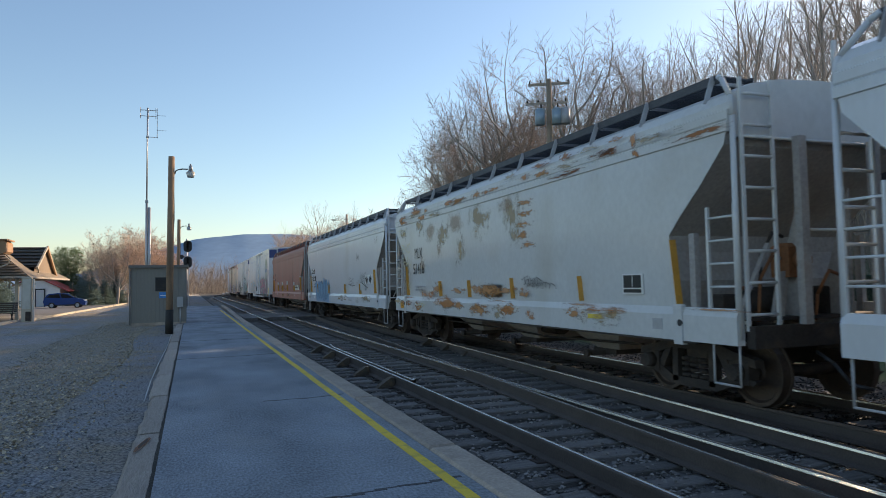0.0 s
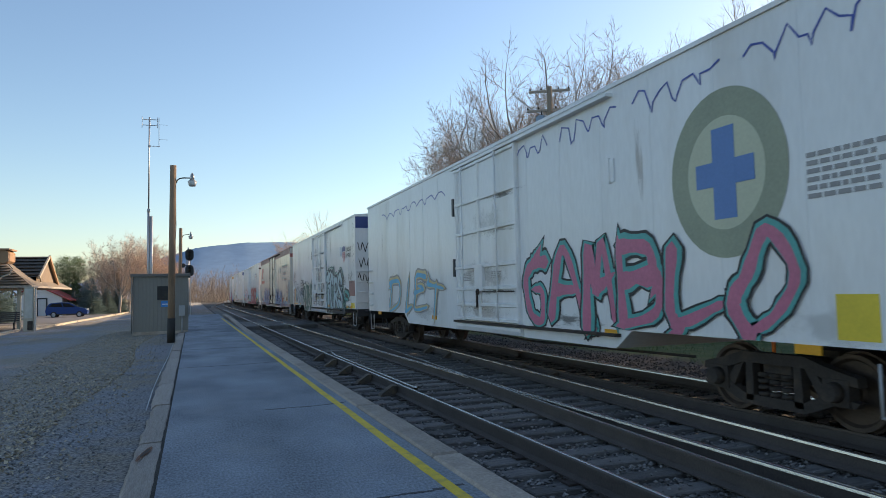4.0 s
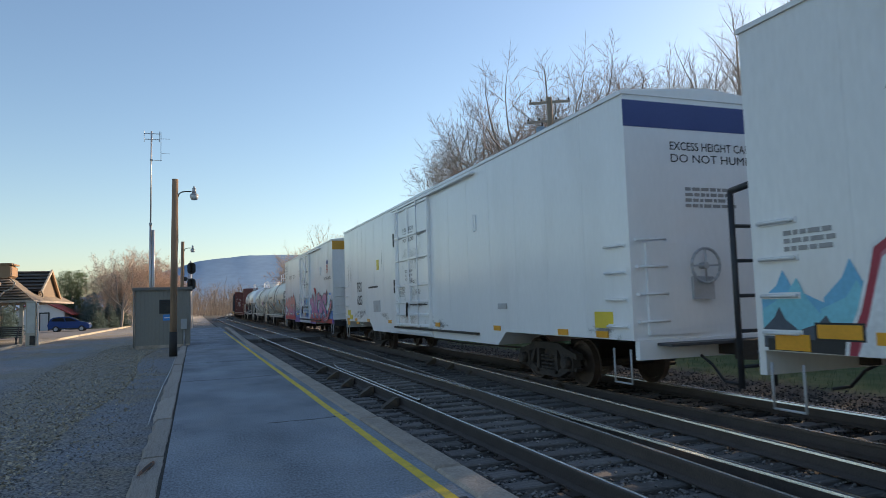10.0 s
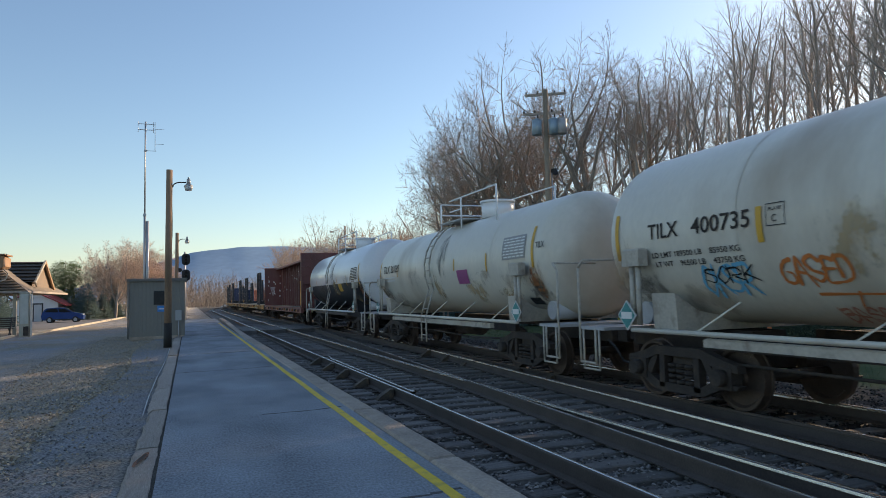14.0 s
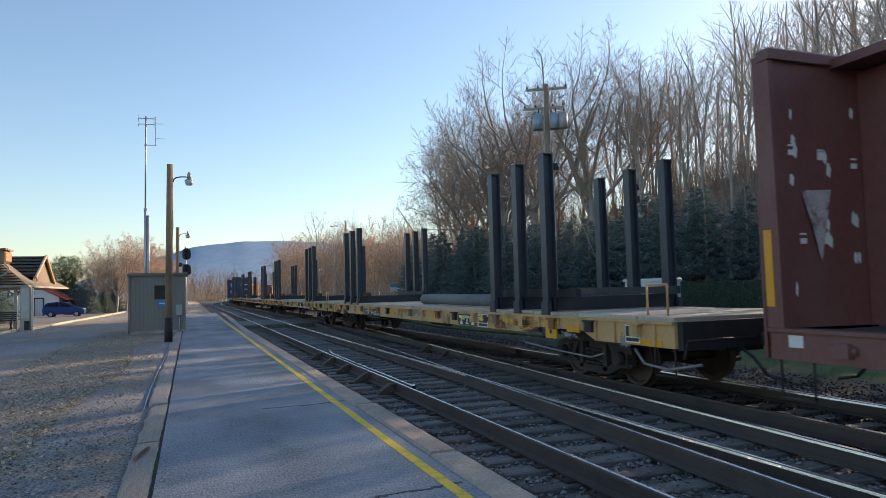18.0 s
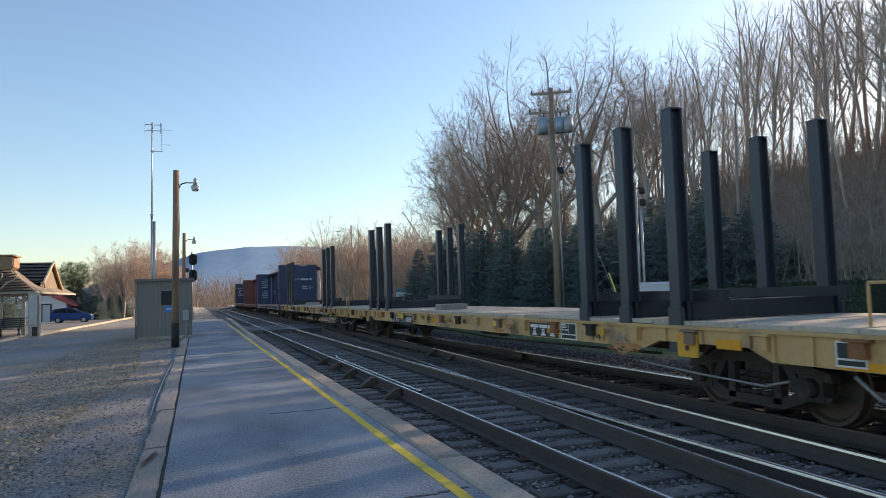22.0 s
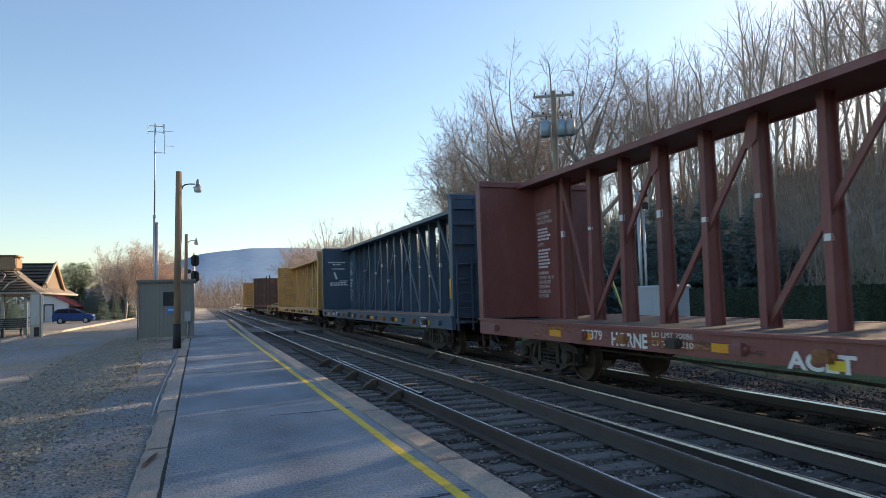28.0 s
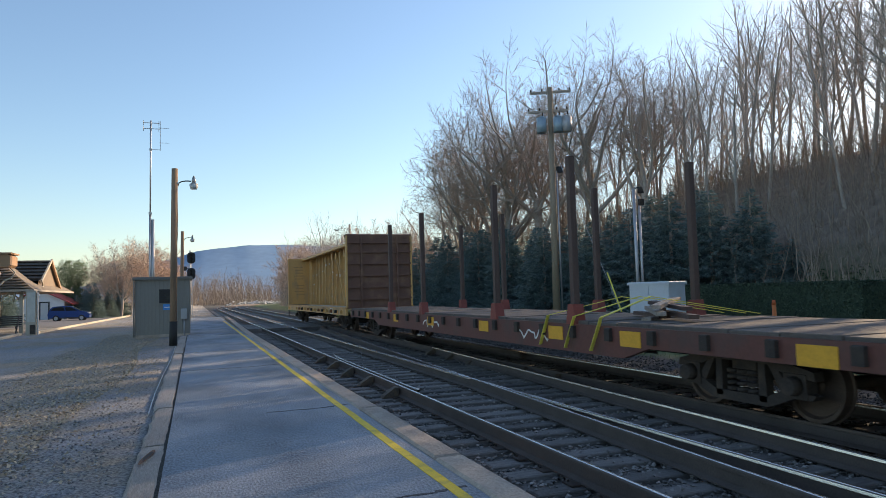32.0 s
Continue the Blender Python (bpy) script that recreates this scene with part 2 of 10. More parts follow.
def height(x, y):
    z = -0.06 - 0.11 * smooth(-0.8, -5.0, x) if x < -0.3 else -0.42
    if 9.5 < x:
        z = -0.42 + 0.1 * smooth(9.5, 14, x)
        near = smooth(19.5, 38, x) * 9.6 + smooth(36, 120, x) * 6
        z += near * (1 - smooth(36, 85, y)) * smooth(-140, -60, y)
        z += 0.25 * (noise.noise((x * 0.11, y * 0.11, 0))) * smooth(12, 20, x)
    if x < -5:
        z -= 0.2 * smooth(44, 92, y)
    return z


def ground():
    xs = [-3000, -1200, -500, -250, -120, -60, -40, -30, -20, -14, -10, -7, -4, -2, -0.45, -0.29, 2.3, 2.31, 6, 9.5, 10, 11, 12.5, 14, 16, 18, 20, 22, 24]
    xs += list(range(26, 74, 2)) + [78, 84, 92, 102, 115, 130, 150, 180, 230, 300, 450, 800, 1600, 3000]
    ys = [-3000, -1200, -500, -300, -200, -150, -120, -100, -80, -60, -45, -30] + list(range(-20, 130, 3)) + [135, 142, 150, 165, 185, 210, 250, 300, 400, 600, 1000, 1800, 3200]
    v = [(x, y, height(x, y)) for y in ys for x in xs]
    w = len(xs)
    f = [(j * w + i, j * w + i + 1, (j + 1) * w + i + 1, (j + 1) * w + i) for j in range(len(ys) - 1) for i in range(w - 1)]
    g = Geo().add(v, f, True)
    return tagged(part("ground", g, ground_material()), "gravel lot, dark trackbed, grass strip and leaf-littered slope", "ground", kind="structure")


ground()

# ---- platform ----
PLAT_END = 60.0
platform = thing("platform", "long dark asphalt station platform with a yellow safety line", "platform", kind="structure")
g = Geo()
g.box(-0.272, 2.05, -14, PLAT_END, -0.42, 0.0)
part("asphalt_slab", g, ASPHALT, platform)
g = Geo()
y = -12.0
while y < 47.5:
    w = 0.004 * math.sin(y * 1.7)
    g.box(1.83 + w, 1.925 + w, y, y + 0.97, 0.0, 0.004)
    y += 0.97
part("yellow_line", g, YELLOW, platform, "worn yellow painted safety line")
rnd = random.Random(3)
# cracks across the asphalt
CRACK = mat("tar_crack", (0.02, 0.02, 0.022), 0.6, var=0.2)
for y0, x0, x1 in ((4.95, 0.2, 2.0), (9.35, 0.9, 2.02), (15.6, -0.28, 2.04), (20.8, -0.25, 1.6), (30.5, -0.28, 2.04)):
    g = Geo()
    x, yy = x0, y0
    while x < x1:
        nx, ny = min(x + 0.09, x1), yy + rnd.uniform(-0.035, 0.045)
        g.box(x, nx, min(yy, ny) - 0.006, max(yy, ny) + 0.008, 0.0, 0.003)
        x, yy = nx, ny
    part("crack", g, CRACK, platform, "thin tarred crack")
y = -12.0
beam = Geo().bevel(0, 0.285, 0, 2.96, -0.35, 0.02, 0.025).mesh("edge_block", CONCRETE)
while y < PLAT_END:
    b = part("edge_block", beam, None, platform)
    b.location = (2.055 + rnd.uniform(-0.008, 0.008) + 0.30 * smooth(26, 55, y), y, rnd.uniform(-0.008, 0.006))
    b.rotation_euler = (0, 0, rnd.uniform(-0.002, 0.002) - 0.009 * smooth(24, 34, y))
    y += 3.0
part("joint_dirt", Geo().box(-0.31, -0.244, -14, PLAT_END, -0.30, -0.022), mat("joint_dirt", (0.05, 0.042, 0.034), 0.95, var=0.5, scale=3, fine=40, bump=1.0), platform, "dark dirt in the joint beside the kerb")
kerb = thing("timber_kerb", "weathered grey timber kerb along the platform's gravel side", "kerb", kind="structure")
y = -10.25
for i in range(26):
    g = Geo()
    L = 2.58
    w = rnd.uniform(-0.025, 0.02)
    top = -0.005 + rnd.uniform(-0.025, 0.012)
    # one squared beam with a split, worn outer arris
    v, n = [], 14
    for j in range(n + 1):
        yy = 0.012 + (L - 0.03) * j / n
        xl, xr = -0.552 + 0.5 * w + rnd.uniform(-0.014, 0.014), -0.302 + rnd.uniform(-0.008, 0.004)
        worn = rnd.uniform(0.012, 0.045) * (1.6 if j in (0, n) else 1.0)
        sag = top + rnd.uniform(-0.006, 0.006)
        v += [(xl, yy, -0.3), (xl, yy, sag - worn), (xl + worn, yy, sag - 0.004), (-0.41, yy, sag), (xr - 0.012, yy, sag), (xr, yy, sag - 0.014), (xr, yy, -0.3)]
    f = [(7 * j + k, 7 * j + k + 1, 7 * j + k + 8, 7 * j + k + 7) for j in range(n) for k in range(6)]
    f += [(6, 5, 4, 3, 2, 1, 0), tuple(7 * n + k for k in range(7))]
    g.add(v, f)
    b = part("timber", g, TIMBER, kerb)
    b.location = (0, y, 0)
    b.rotation_euler = (rnd.uniform(-0.004, 0.004), 0, rnd.uniform(-0.009, 0.009))
    if i == 6:
        z = top + 0.009
        for name_, k, tone in (("burn_edge", 1.0, (0.20, 0.085, 0.045)), ("burn_mark", 0.62, (0.05, 0.030, 0.022))):
            o = [(-0.51, 1.70), (-0.49, 1.68), (-0.45, 1.88), (-0.40, 2.10), (-0.385, 2.24), (-0.40, 2.32), (-0.43, 2.26), (-0.47, 2.06), (-0.505, 1.86)]
            z += 0.002
            part(name_, Geo().add([(-0.435 + (a + 0.435) * k, 2.08 + (d - 2.08) * k, z) for a, d in o], [tuple(range(9))]), mat(name_, tone, 0.9, var=0.4, scale=8, fine=40), b, "rust-brown scorch on the timber")
    y += 2.6
g = Geo()
g.path([(-0.605, 10.4, -0.05), (-0.63, 12.6, -0.045), (-0.625, 15.5, -0.042), (-0.59, 19.2, -0.045), (-0.60, 24.8, -0.045)], 0.009)
tagged(part("conduit", g, mat("galvanised", (0.45, 0.46, 0.48), 0.45, 0.8)), "grey metal conduit lying beside the timber kerb", "conduit")

# ---- tracks ----
def rail_geo(points, gauge, head=0.036):
    """The web and foot of a rail along points, and its polished running surface with the gauge corner on the side of gauge."""
    body, top = Geo(), Geo()
    prof = [(-0.07, -0.185), (0.07, -0.185), (0.07, -0.17), (0.012, -0.145), (0.012, -0.045), (head, -0.035), (head, -0.006), (head - 0.008, 0.0), (-head + 0.008, 0.0), (-head, -0.006), (-head, -0.035), (-0.012, -0.045), (-0.012, -0.145), (-0.07, -0.17)]
    n = len(prof)
    ring, tr = [], []
    for i, p in enumerate(points):
        q = points[min(i + 1, len(points) - 1)] - points[max(i - 1, 0)]
        s = Vector((q.y, -q.x, 0)).normalized()
        ring += [p + s * a + Vector((0, 0, c)) for a, c in prof]
        tr += [p + s * a + Vector((0, 0, c)) for a, c in ((-gauge * 0.012, 0.0005), (-gauge * 0.004, 0.0030), (gauge * 0.014, 0.0035), (gauge * 0.027, 0.0005), (gauge * (head + 0.0012), -0.008), (gauge * (head + 0.0058), -0.031))]
    body.add(ring, [(i * n + k, i * n + (k + 1) % n, (i + 1) * n + (k + 1) % n, (i + 1) * n + k) for i in range(len(points) - 1) for k in range(n)])
    top.add(tr, [(6 * i + k, 6 * i + k + 1, 6 * i + k + 7, 6 * i + k + 6) for i in range(len(points) - 1) for k in range(5)])
    return body, top


def rail(parent, points, gauge=1):
    body, top = rail_geo(points, gauge)
    r = part("rail", body, RAIL, parent)
    part("running_surface", top, RAILTOP, r, "polished bright steel running surface")


STEPS = [-480, -200, -60, 0, 60, 112] + list(range(120, 500, 8))
TRACKS = {}
for nm, c, lab in (("track_near", 4.16, "rusty railway track on dark ballast beside the platform"), ("track_far", 7.5, "railway track carrying the freight train")):
    tr = thing(nm, lab, "railway track", kind="structure")
    TRACKS[nm] = tr
    for off in (-0.745, 0.745):
        rail(tr, [track(s, c + off, RAIL_Z) for s in STEPS], 1 if off < 0 else -1)
cross = thing("crossover_track", "rusty crossover rails joining the two tracks", "railway track", kind="structure")
def cross_x(y):
    return 4.21 + 0.058 * y if y < 34 else 4.21 + 0.058 * 34 + 0.058 * (y - 34) - 0.00159 * (y - 34) ** 2
for off in (0.0, 1.42):
    rail(cross, [Vector((max(3.51, cross_x(y)) + off, y, RAIL_Z)) for y in range(-12, 50, 2)], 1 if off < 1 else -1)
# guard rails opposite the frogs
rail(cross, [Vector((3.42 + o, y, RAIL_Z)) for y, o in ((11.2, 0.2), (11, 0.115), (18, 0.115), (18.8, 0.2))])
rail(cross, [Vector((8.25 - o, y, RAIL_Z)) for y, o in ((16.2, 0.2), (17, 0.115), (24, 0.115), (24.8, 0.2))])
# braces that hold the rails at the points, and heel blocks
BRACE = mat("rail_brace", (0.10, 0.075, 0.055), 0.8, 0.2, var=0.4, scale=5, fine=40, bump=0.3, dirt=(0.24, 0.15, 0.08), dirt_amount=0.6, dirt_scale=6)
for x, s, ys_ in ((3.415, -1, (11.7, 13.5, 15.3, 17.0, 18.7)), (6.755, -1, (11.9, 13.3, 14.7, 16.0, 17.5, 19.2))):
    for y in ys_:
        g = Geo().prism([(x + s * 0.04, -0.30), (x + s * 0.34, -0.30), (x + s * 0.30, -0.25), (x + s * 0.11, -0.125), (x + s * 0.04, -0.125)], "y", y - 0.09, y + 0.09)
        g.tube((x + s * 0.22, y - 0.05, -0.28), (x + s * 0.22, y - 0.05, -0.20), 0.02, n=6)
        part("rail_brace", g, BRACE, TRACKS["track_near" if x < 5 else "track_far"], "rusty cast steel rail brace")
# sleepers: single parts near the camera, joined beyond
tie = Geo().bevel(-1.3, 1.3, -0.115, 0.115, -0.18, 0.0, 0.012).mesh("tie", TIE)
long_tie = Geo().bevel(-1.3, 4.7, -0.115, 0.115, -0.18, 0.0, 0.012).mesh("tie", TIE)
plate = Geo().bevel(-0.17, 0.17, -0.09, 0.09, 0.0, 0.018, 0.005).tube((-0.13, 0.05, 0), (-0.13, 0.05, 0.035), 0.013, n=5).tube((0.13, -0.05, 0), (0.13, -0.05, 0.035), 0.013, n=5).mesh("tie_plate", PLATE)
TIE_Z = RAIL_Z - 0.2
y = 0.8
while y < 62:
    for nm, c in (("track_near", 4.16), ("track_far", 7.5)):
        if nm == "track_far" and -2 < y < 36:
            continue
        t = part("tie", long_tie if nm == "track_near" and -2 < y < 36 else tie, None, TRACKS[nm])
        t.location = (c + rnd.uniform(-0.06, 0.06), y + rnd.uniform(-0.03, 0.03), TIE_Z + rnd.uniform(-0.012, 0.006))
        t.rotation_euler = (0, 0, rnd.uniform(-0.02, 0.02))
    if y < 26:
        for off in (3.415, 4.905, 6.755, 8.245):
            p = part("tie_plate", plate, None, TRACKS["track_near" if off < 5.5 else "track_far"])
            p.location = (off, y, TIE_Z + 0.001)
    y += 0.54
g = Geo()
for c in (4.16, 7.5):
    s = 62.2
    while s < 330:
        p = track(s, c, TIE_Z)
        a = 0 if s < CURVE_AT else (s - CURVE_AT) / CURVE_R
        g.bevel(-1.3, 1.3, -0.115, 0.115, -0.18, 0.0, 0.012, m=Matrix.Translation(p) @ Matrix.Rotation(-a, 4, "Z"))
        s += 0.54
    s = 0.2
    while s > -30:
        g.bevel(-1.3, 1.3, -0.115, 0.115, -0.18, 0.0, 0.012, m=Matrix.Translation((c, s, TIE_Z)))
        s -= 0.54
part("ties", g, TIE, TRACKS["track_near"])["kind"] = "stuff"


def stones(name, spots, material, size, label, category):
    """Loose stones, each a squashed octahedron."""
    g = Geo()
    for x, y, z in spots:
        s = size * rnd.uniform(0.6, 1.4)
        a = rnd.uniform(0, 3.14)
        c, d = math.cos(a) * s, math.sin(a) * s
        h = s * rnd.uniform(0.45, 0.8)
        e1, e2 = rnd.uniform(0.6, 1.1), rnd.uniform(0.6, 1.1)
        g.add([(x + c, y + d, z), (x - d * e1, y + c * e1, z + 0.35 * h), (x - c * e2, y - d * e2, z + 0.1 * h), (x + d * 0.8, y - c * 0.8, z + 0.4 * h), (x + c * rnd.uniform(-0.5, 0.5), y + d * rnd.uniform(-0.5, 0.5), z + h), (x, y, z - h)],
              [(0, 1, 4), (1, 2, 4), (2, 3, 4), (3, 0, 4), (1, 0, 5), (2, 1, 5), (3, 2, 5), (0, 3, 5)])
    return tagged(part(name, g, material), label, category, kind="stuff")


spots = []
for i in range(62000):
    y = 1.5 + 40 * rnd.random() ** 2.0
    x = rnd.uniform(2.36, 9.9)
    spots.append((x, y, -0.352 + rnd.uniform(-0.02, 0.028) + (0.045 if rnd.random() < 0.07 else 0.0) - 0.05 * smooth(9, 9.9, x)))
stones("track_ballast", [p for p in spots if not 6.5 < p[0] < 8.5], BALLAST, 0.027, "dark grey crushed stone ballast between the rails", "ballast")
# stones between the far rails: shade under the train put into their colour
stones("oily_ballast", [p for p in spots if 6.5 <= p[0] <= 8.5], island_mat("shaded_ballast_stone", (0.012, 0.011, 0.010), (0.05, 0.045, 0.04)), 0.027, "ballast with the shade under the train painted into its colour", "ballast")
spots = []
for i in range(9000):
    y = 6 + 45 * rnd.random() ** 1.6
    x = 9.6 + 2.0 * rnd.random() ** 1.2
    spots.append((x, y, -0.40 + rnd.uniform(-0.02, 0.03)))
stones("ballast_shoulder", spots, island_mat("dark_shoulder_stone", (0.022, 0.020, 0.018), (0.085, 0.077, 0.068)), 0.03, "loose dark stones on the shoulder beyond the tracks", "ballast")
ball = Geo()
ys = [-60, 0] + [i for i in range(4, 120, 4)]
for y0, y1 in zip(ys, ys[1:]):
    pr = [(2.345, -0.365), (2.5, -0.362), (5.7, -0.355), (9.4, -0.362), (10.3, -0.43)]
    for (xa, za), (xb, zb) in zip(pr, pr[1:]):
        ball.add([(xa, y0, za), (xb, y0, zb), (xb, y1, zb), (xa, y1, za)], [(0, 1, 2, 3)])
# near-black strip that paints the train's shade onto the bed
shade_strip = Geo()
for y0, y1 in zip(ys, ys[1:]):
    shade_strip.add([(6.72, y0, -0.352), (8.28, y0, -0.352), (8.28, y1, -0.352), (6.72, y1, -0.352)], [(0, 1, 2, 3)])
tagged(part("oil_stained_bed", shade_strip, mat("oil_stained_bed", (0.022, 0.020, 0.018), 0.85, var=0.6, scale=2, fine=24, bump=1.0)), "strip of trackbed with the train's shade painted into its colour", "trackbed", kind="structure")
tagged(part("trackbed", ball, mat("trackbed", (0.155, 0.141, 0.129), 0.95, var=0.6, scale=2, fine=24, bump=1.0)), "dark sooty ballast bed under the tracks", "trackbed", kind="structure")
# plank crossing between platform and rails
crossing = thing("plank_crossing", "dark boarded crossing between the platform edge and the rails", "crossing", kind="structure")
for xa, xb in ((2.62, 3.30), (3.54, 4.78), (5.02, 6.64), (6.88, 8.12)):
    n = max(2, round((xb - xa) / 0.25))
    w = (xb - xa) / n
    for i in range(n):
        g = Geo().bevel(xa + i * w + 0.006, xa + (i + 1) * w - 0.006, 36.6, 43.0, -0.32, -0.095 + rnd.uniform(-0.006, 0.004), 0.008)
        part("plank", g, TIE, crossing)

# ---- train: paints ----
WHITE = mat("car_white", (0.76, 0.765, 0.77), 0.42, var=0.07, scale=0.5, fine=14, bump=0.04, dirt=(0.50, 0.46, 0.40), dirt_amount=0.35, dirt_scale=0.9, stretch=(1, 1.2, 0.35), wave=0.30)
CLEAN = mat("car_clean_white", (0.81, 0.82, 0.835), 0.30, var=0.04, scale=0.5, fine=14, bump=0.03, dirt=(0.60, 0.60, 0.60), dirt_amount=0.3, dirt_scale=0.8, stretch=(1, 1.2, 0.4), wave=0.34)
CREAM = mat("car_faded_cream", (0.79, 0.69, 0.57), 0.30, var=0.08, scale=0.6, fine=14, bump=0.05, dirt=(0.42, 0.36, 0.30), dirt_amount=0.4, dirt_scale=0.7, stretch=(1, 1.5, 0.4), wave=0.34)
RUSTWHITE = mat("hopper_rusty_white", (0.58, 0.59, 0.585), 0.5, var=0.1, scale=0.6, fine=14, bump=0.06, dirt=(0.44, 0.40, 0.33), dirt_amount=0.4, dirt_scale=0.75, stretch=(1, 0.9, 0.75), wave=0.22)
HOPWHITE = mat("hopper_white", (0.60, 0.63, 0.66), 0.45, var=0.06, scale=0.6, fine=14, bump=0.04, dirt=(0.44, 0.42, 0.38), dirt_amount=0.35, dirt_scale=0.8, stretch=(1, 1, 0.4), wave=0.22)
HOPBROWN = mat("hopper_brown", (0.40, 0.15, 0.112), 0.5, var=0.12, scale=0.6, fine=14, bump=0.05, dirt=(0.33, 0.21, 0.17), dirt_amount=0.45, dirt_scale=0.7, stretch=(1, 2.0, 0.3))
TANKW = mat("tank_white", (0.66, 0.615, 0.53), 0.36, var=0.08, scale=0.5, fine=14, bump=0.03, dirt=(0.34, 0.25, 0.16), dirt_amount=0.65, dirt_scale=0.55, stretch=(0.6, 1.0, 0.5))
TANKC = mat("tank_clean_white", (0.70, 0.71, 0.72), 0.30, var=0.05, scale=0.5, fine=14, bump=0.03, dirt=(0.5, 0.48, 0.45), dirt_amount=0.4, dirt_scale=0.6, wave=0.12)
MAROON = mat("maroon_paint", (0.185, 0.066, 0.060), 0.5, var=0.2, scale=1, fine=20, bump=0.08, dirt=(0.22, 0.14, 0.12), dirt_amount=0.35, dirt_scale=1.6, stretch=(1, 1, 0.6))
RED = mat("oxide_red_paint", (0.21, 0.068, 0.06), 0.5, var=0.2, scale=1, fine=20, bump=0.08, dirt=(0.28, 0.18, 0.15), dirt_amount=0.35, dirt_scale=1.6, stretch=(1, 1, 0.6))
BLUE = mat("dark_blue_paint", (0.035, 0.062, 0.15), 0.38, var=0.15, scale=1, fine=20, bump=0.05, dirt=(0.12, 0.14, 0.18), dirt_amount=0.3, dirt_scale=1.6, stretch=(1, 1, 0.6))
SLATE = mat("slate_blue_paint", (0.042, 0.082, 0.13), 0.5, var=0.15, scale=1, fine=20, bump=0.05, dirt=(0.15, 0.16, 0.17), dirt_amount=0.35, dirt_scale=1.6, stretch=(1, 1, 0.6))
OCHRE = mat("ochre_yellow_paint", (0.60, 0.335, 0.115), 0.5, var=0.14, scale=1, fine=20, bump=0.06, dirt=(0.30, 0.22, 0.14), dirt_amount=0.7, dirt_scale=2.6, stretch=(1, 1, 0.5))
BUFF = mat("buff_yellow_paint", (0.58, 0.355, 0.15), 0.55, var=0.15, scale=1, fine=20, bump=0.08, dirt=(0.22, 0.145, 0.10), dirt_amount=0.75, dirt_scale=2.2, stretch=(1, 1, 0.6))
DECK = mat("deck_boards", (0.45, 0.39, 0.31), 0.85, var=0.3, scale=2, fine=18, bump=0.3, dirt=(0.20, 0.16, 0.12), dirt_amount=0.5, dirt_scale=2, stretch=(4, 0.7, 1), rand=0.4)
BLACK = mat("black_steel", (0.025, 0.028, 0.034), 0.5, 0.1, var=0.3, scale=2, fine=24, bump=0.08, dirt=(0.07, 0.06, 0.05), dirt_amount=0.4, dirt_scale=2)
STAKE = mat("stake_steel", (0.045, 0.056, 0.075), 0.36, 0.15, var=0.2, scale=2, fine=24, bump=0.06, dirt=(0.09, 0.08, 0.075), dirt_amount=0.4, dirt_scale=1.4)
GRIME = mat("running_gear", (0.045, 0.036, 0.031), 0.8, 0.15, var=0.4, scale=3, fine=30, bump=0.2, dirt=(0.11, 0.075, 0.05), dirt_amount=0.5, dirt_scale=4)
TREAD = mat("wheel_steel", (0.10, 0.075, 0.062), 0.5, 0.6, var=0.25, scale=5, fine=40)
GREY = mat("light_grey_steel", (0.42, 0.43, 0.45), 0.5, 0.1, var=0.12, scale=2, fine=24, dirt=(0.25, 0.20, 0.16), dirt_amount=0.4, dirt_scale=3)
GRATE = mat("grating", (0.09, 0.095, 0.105), 0.6, 0.4, var=0.3, scale=4, fine=60)
SLOPE = mat("slope_sheet", (0.38, 0.355, 0.335), 0.7, var=0.3, scale=1.5, fine=20, dirt=(0.25, 0.185, 0.13), dirt_amount=0.5, dirt_scale=1.5)
INK = mat("black_lettering", (0.012, 0.012, 0.014), 0.5, var=0.1, bump=0)
PALE = mat("white_lettering", (0.72, 0.72, 0.70), 0.5, var=0.1, bump=0)
REFLECT = mat("orange_reflector", (0.75, 0.33, 0.02), 0.35, var=0.12, scale=4, bump=0)
YPLATE = mat("yellow_decal", (0.75, 0.55, 0.05), 0.45, var=0.1, scale=4, bump=0)


def spray(name, c):
    return mat(name, c, 0.45, var=0.18, scale=1.8, fine=20, bump=0.02)


# ---- lettering ----
GLYPHS = {}


def glyphs(text, fat=0.0, shear=0.0):
    """The built-in font's outlines of a line of text as vertices and faces, one unit high."""
    key = (text, fat, shear)
    if key not in GLYPHS:
        cu = bpy.data.curves.new("text", "FONT")
        cu.body, cu.size, cu.offset, cu.shear, cu.resolution_u, cu.align_x = text, 1.4, fat, shear, 3, "LEFT"
        ob = bpy.data.objects.new("text", cu)
        me = bpy.data.meshes.new_from_object(ob)
        GLYPHS[key] = ([tuple(v.co) for v in me.vertices], [tuple(p.vertices) for p in me.polygons])
        bpy.data.objects.remove(ob)
        bpy.data.meshes.remove(me)
        bpy.data.curves.remove(cu)
    return GLYPHS[key]


def side_m(y, z, x=-1.556, size=1.0, roll=0.0):
    """A pose on the platform side of a car: text runs towards the nearer end."""
    return Matrix.Translation((x, y, z)) @ Matrix(((0, 0, -1, 0), (-1, 0, 0, 0), (0, 1, 0, 0), (0, 0, 0, 1))) @ Matrix.Rotation(roll, 4, "Z") @ Matrix.Scale(size, 4)


def end_m(x, y, z, size=1.0):
    return Matrix.Translation((x, y, z)) @ Matrix(((1, 0, 0, 0), (0, 0, -1, 0), (0, 1, 0, 0), (0, 0, 0, 1))) @ Matrix.Scale(size, 4)


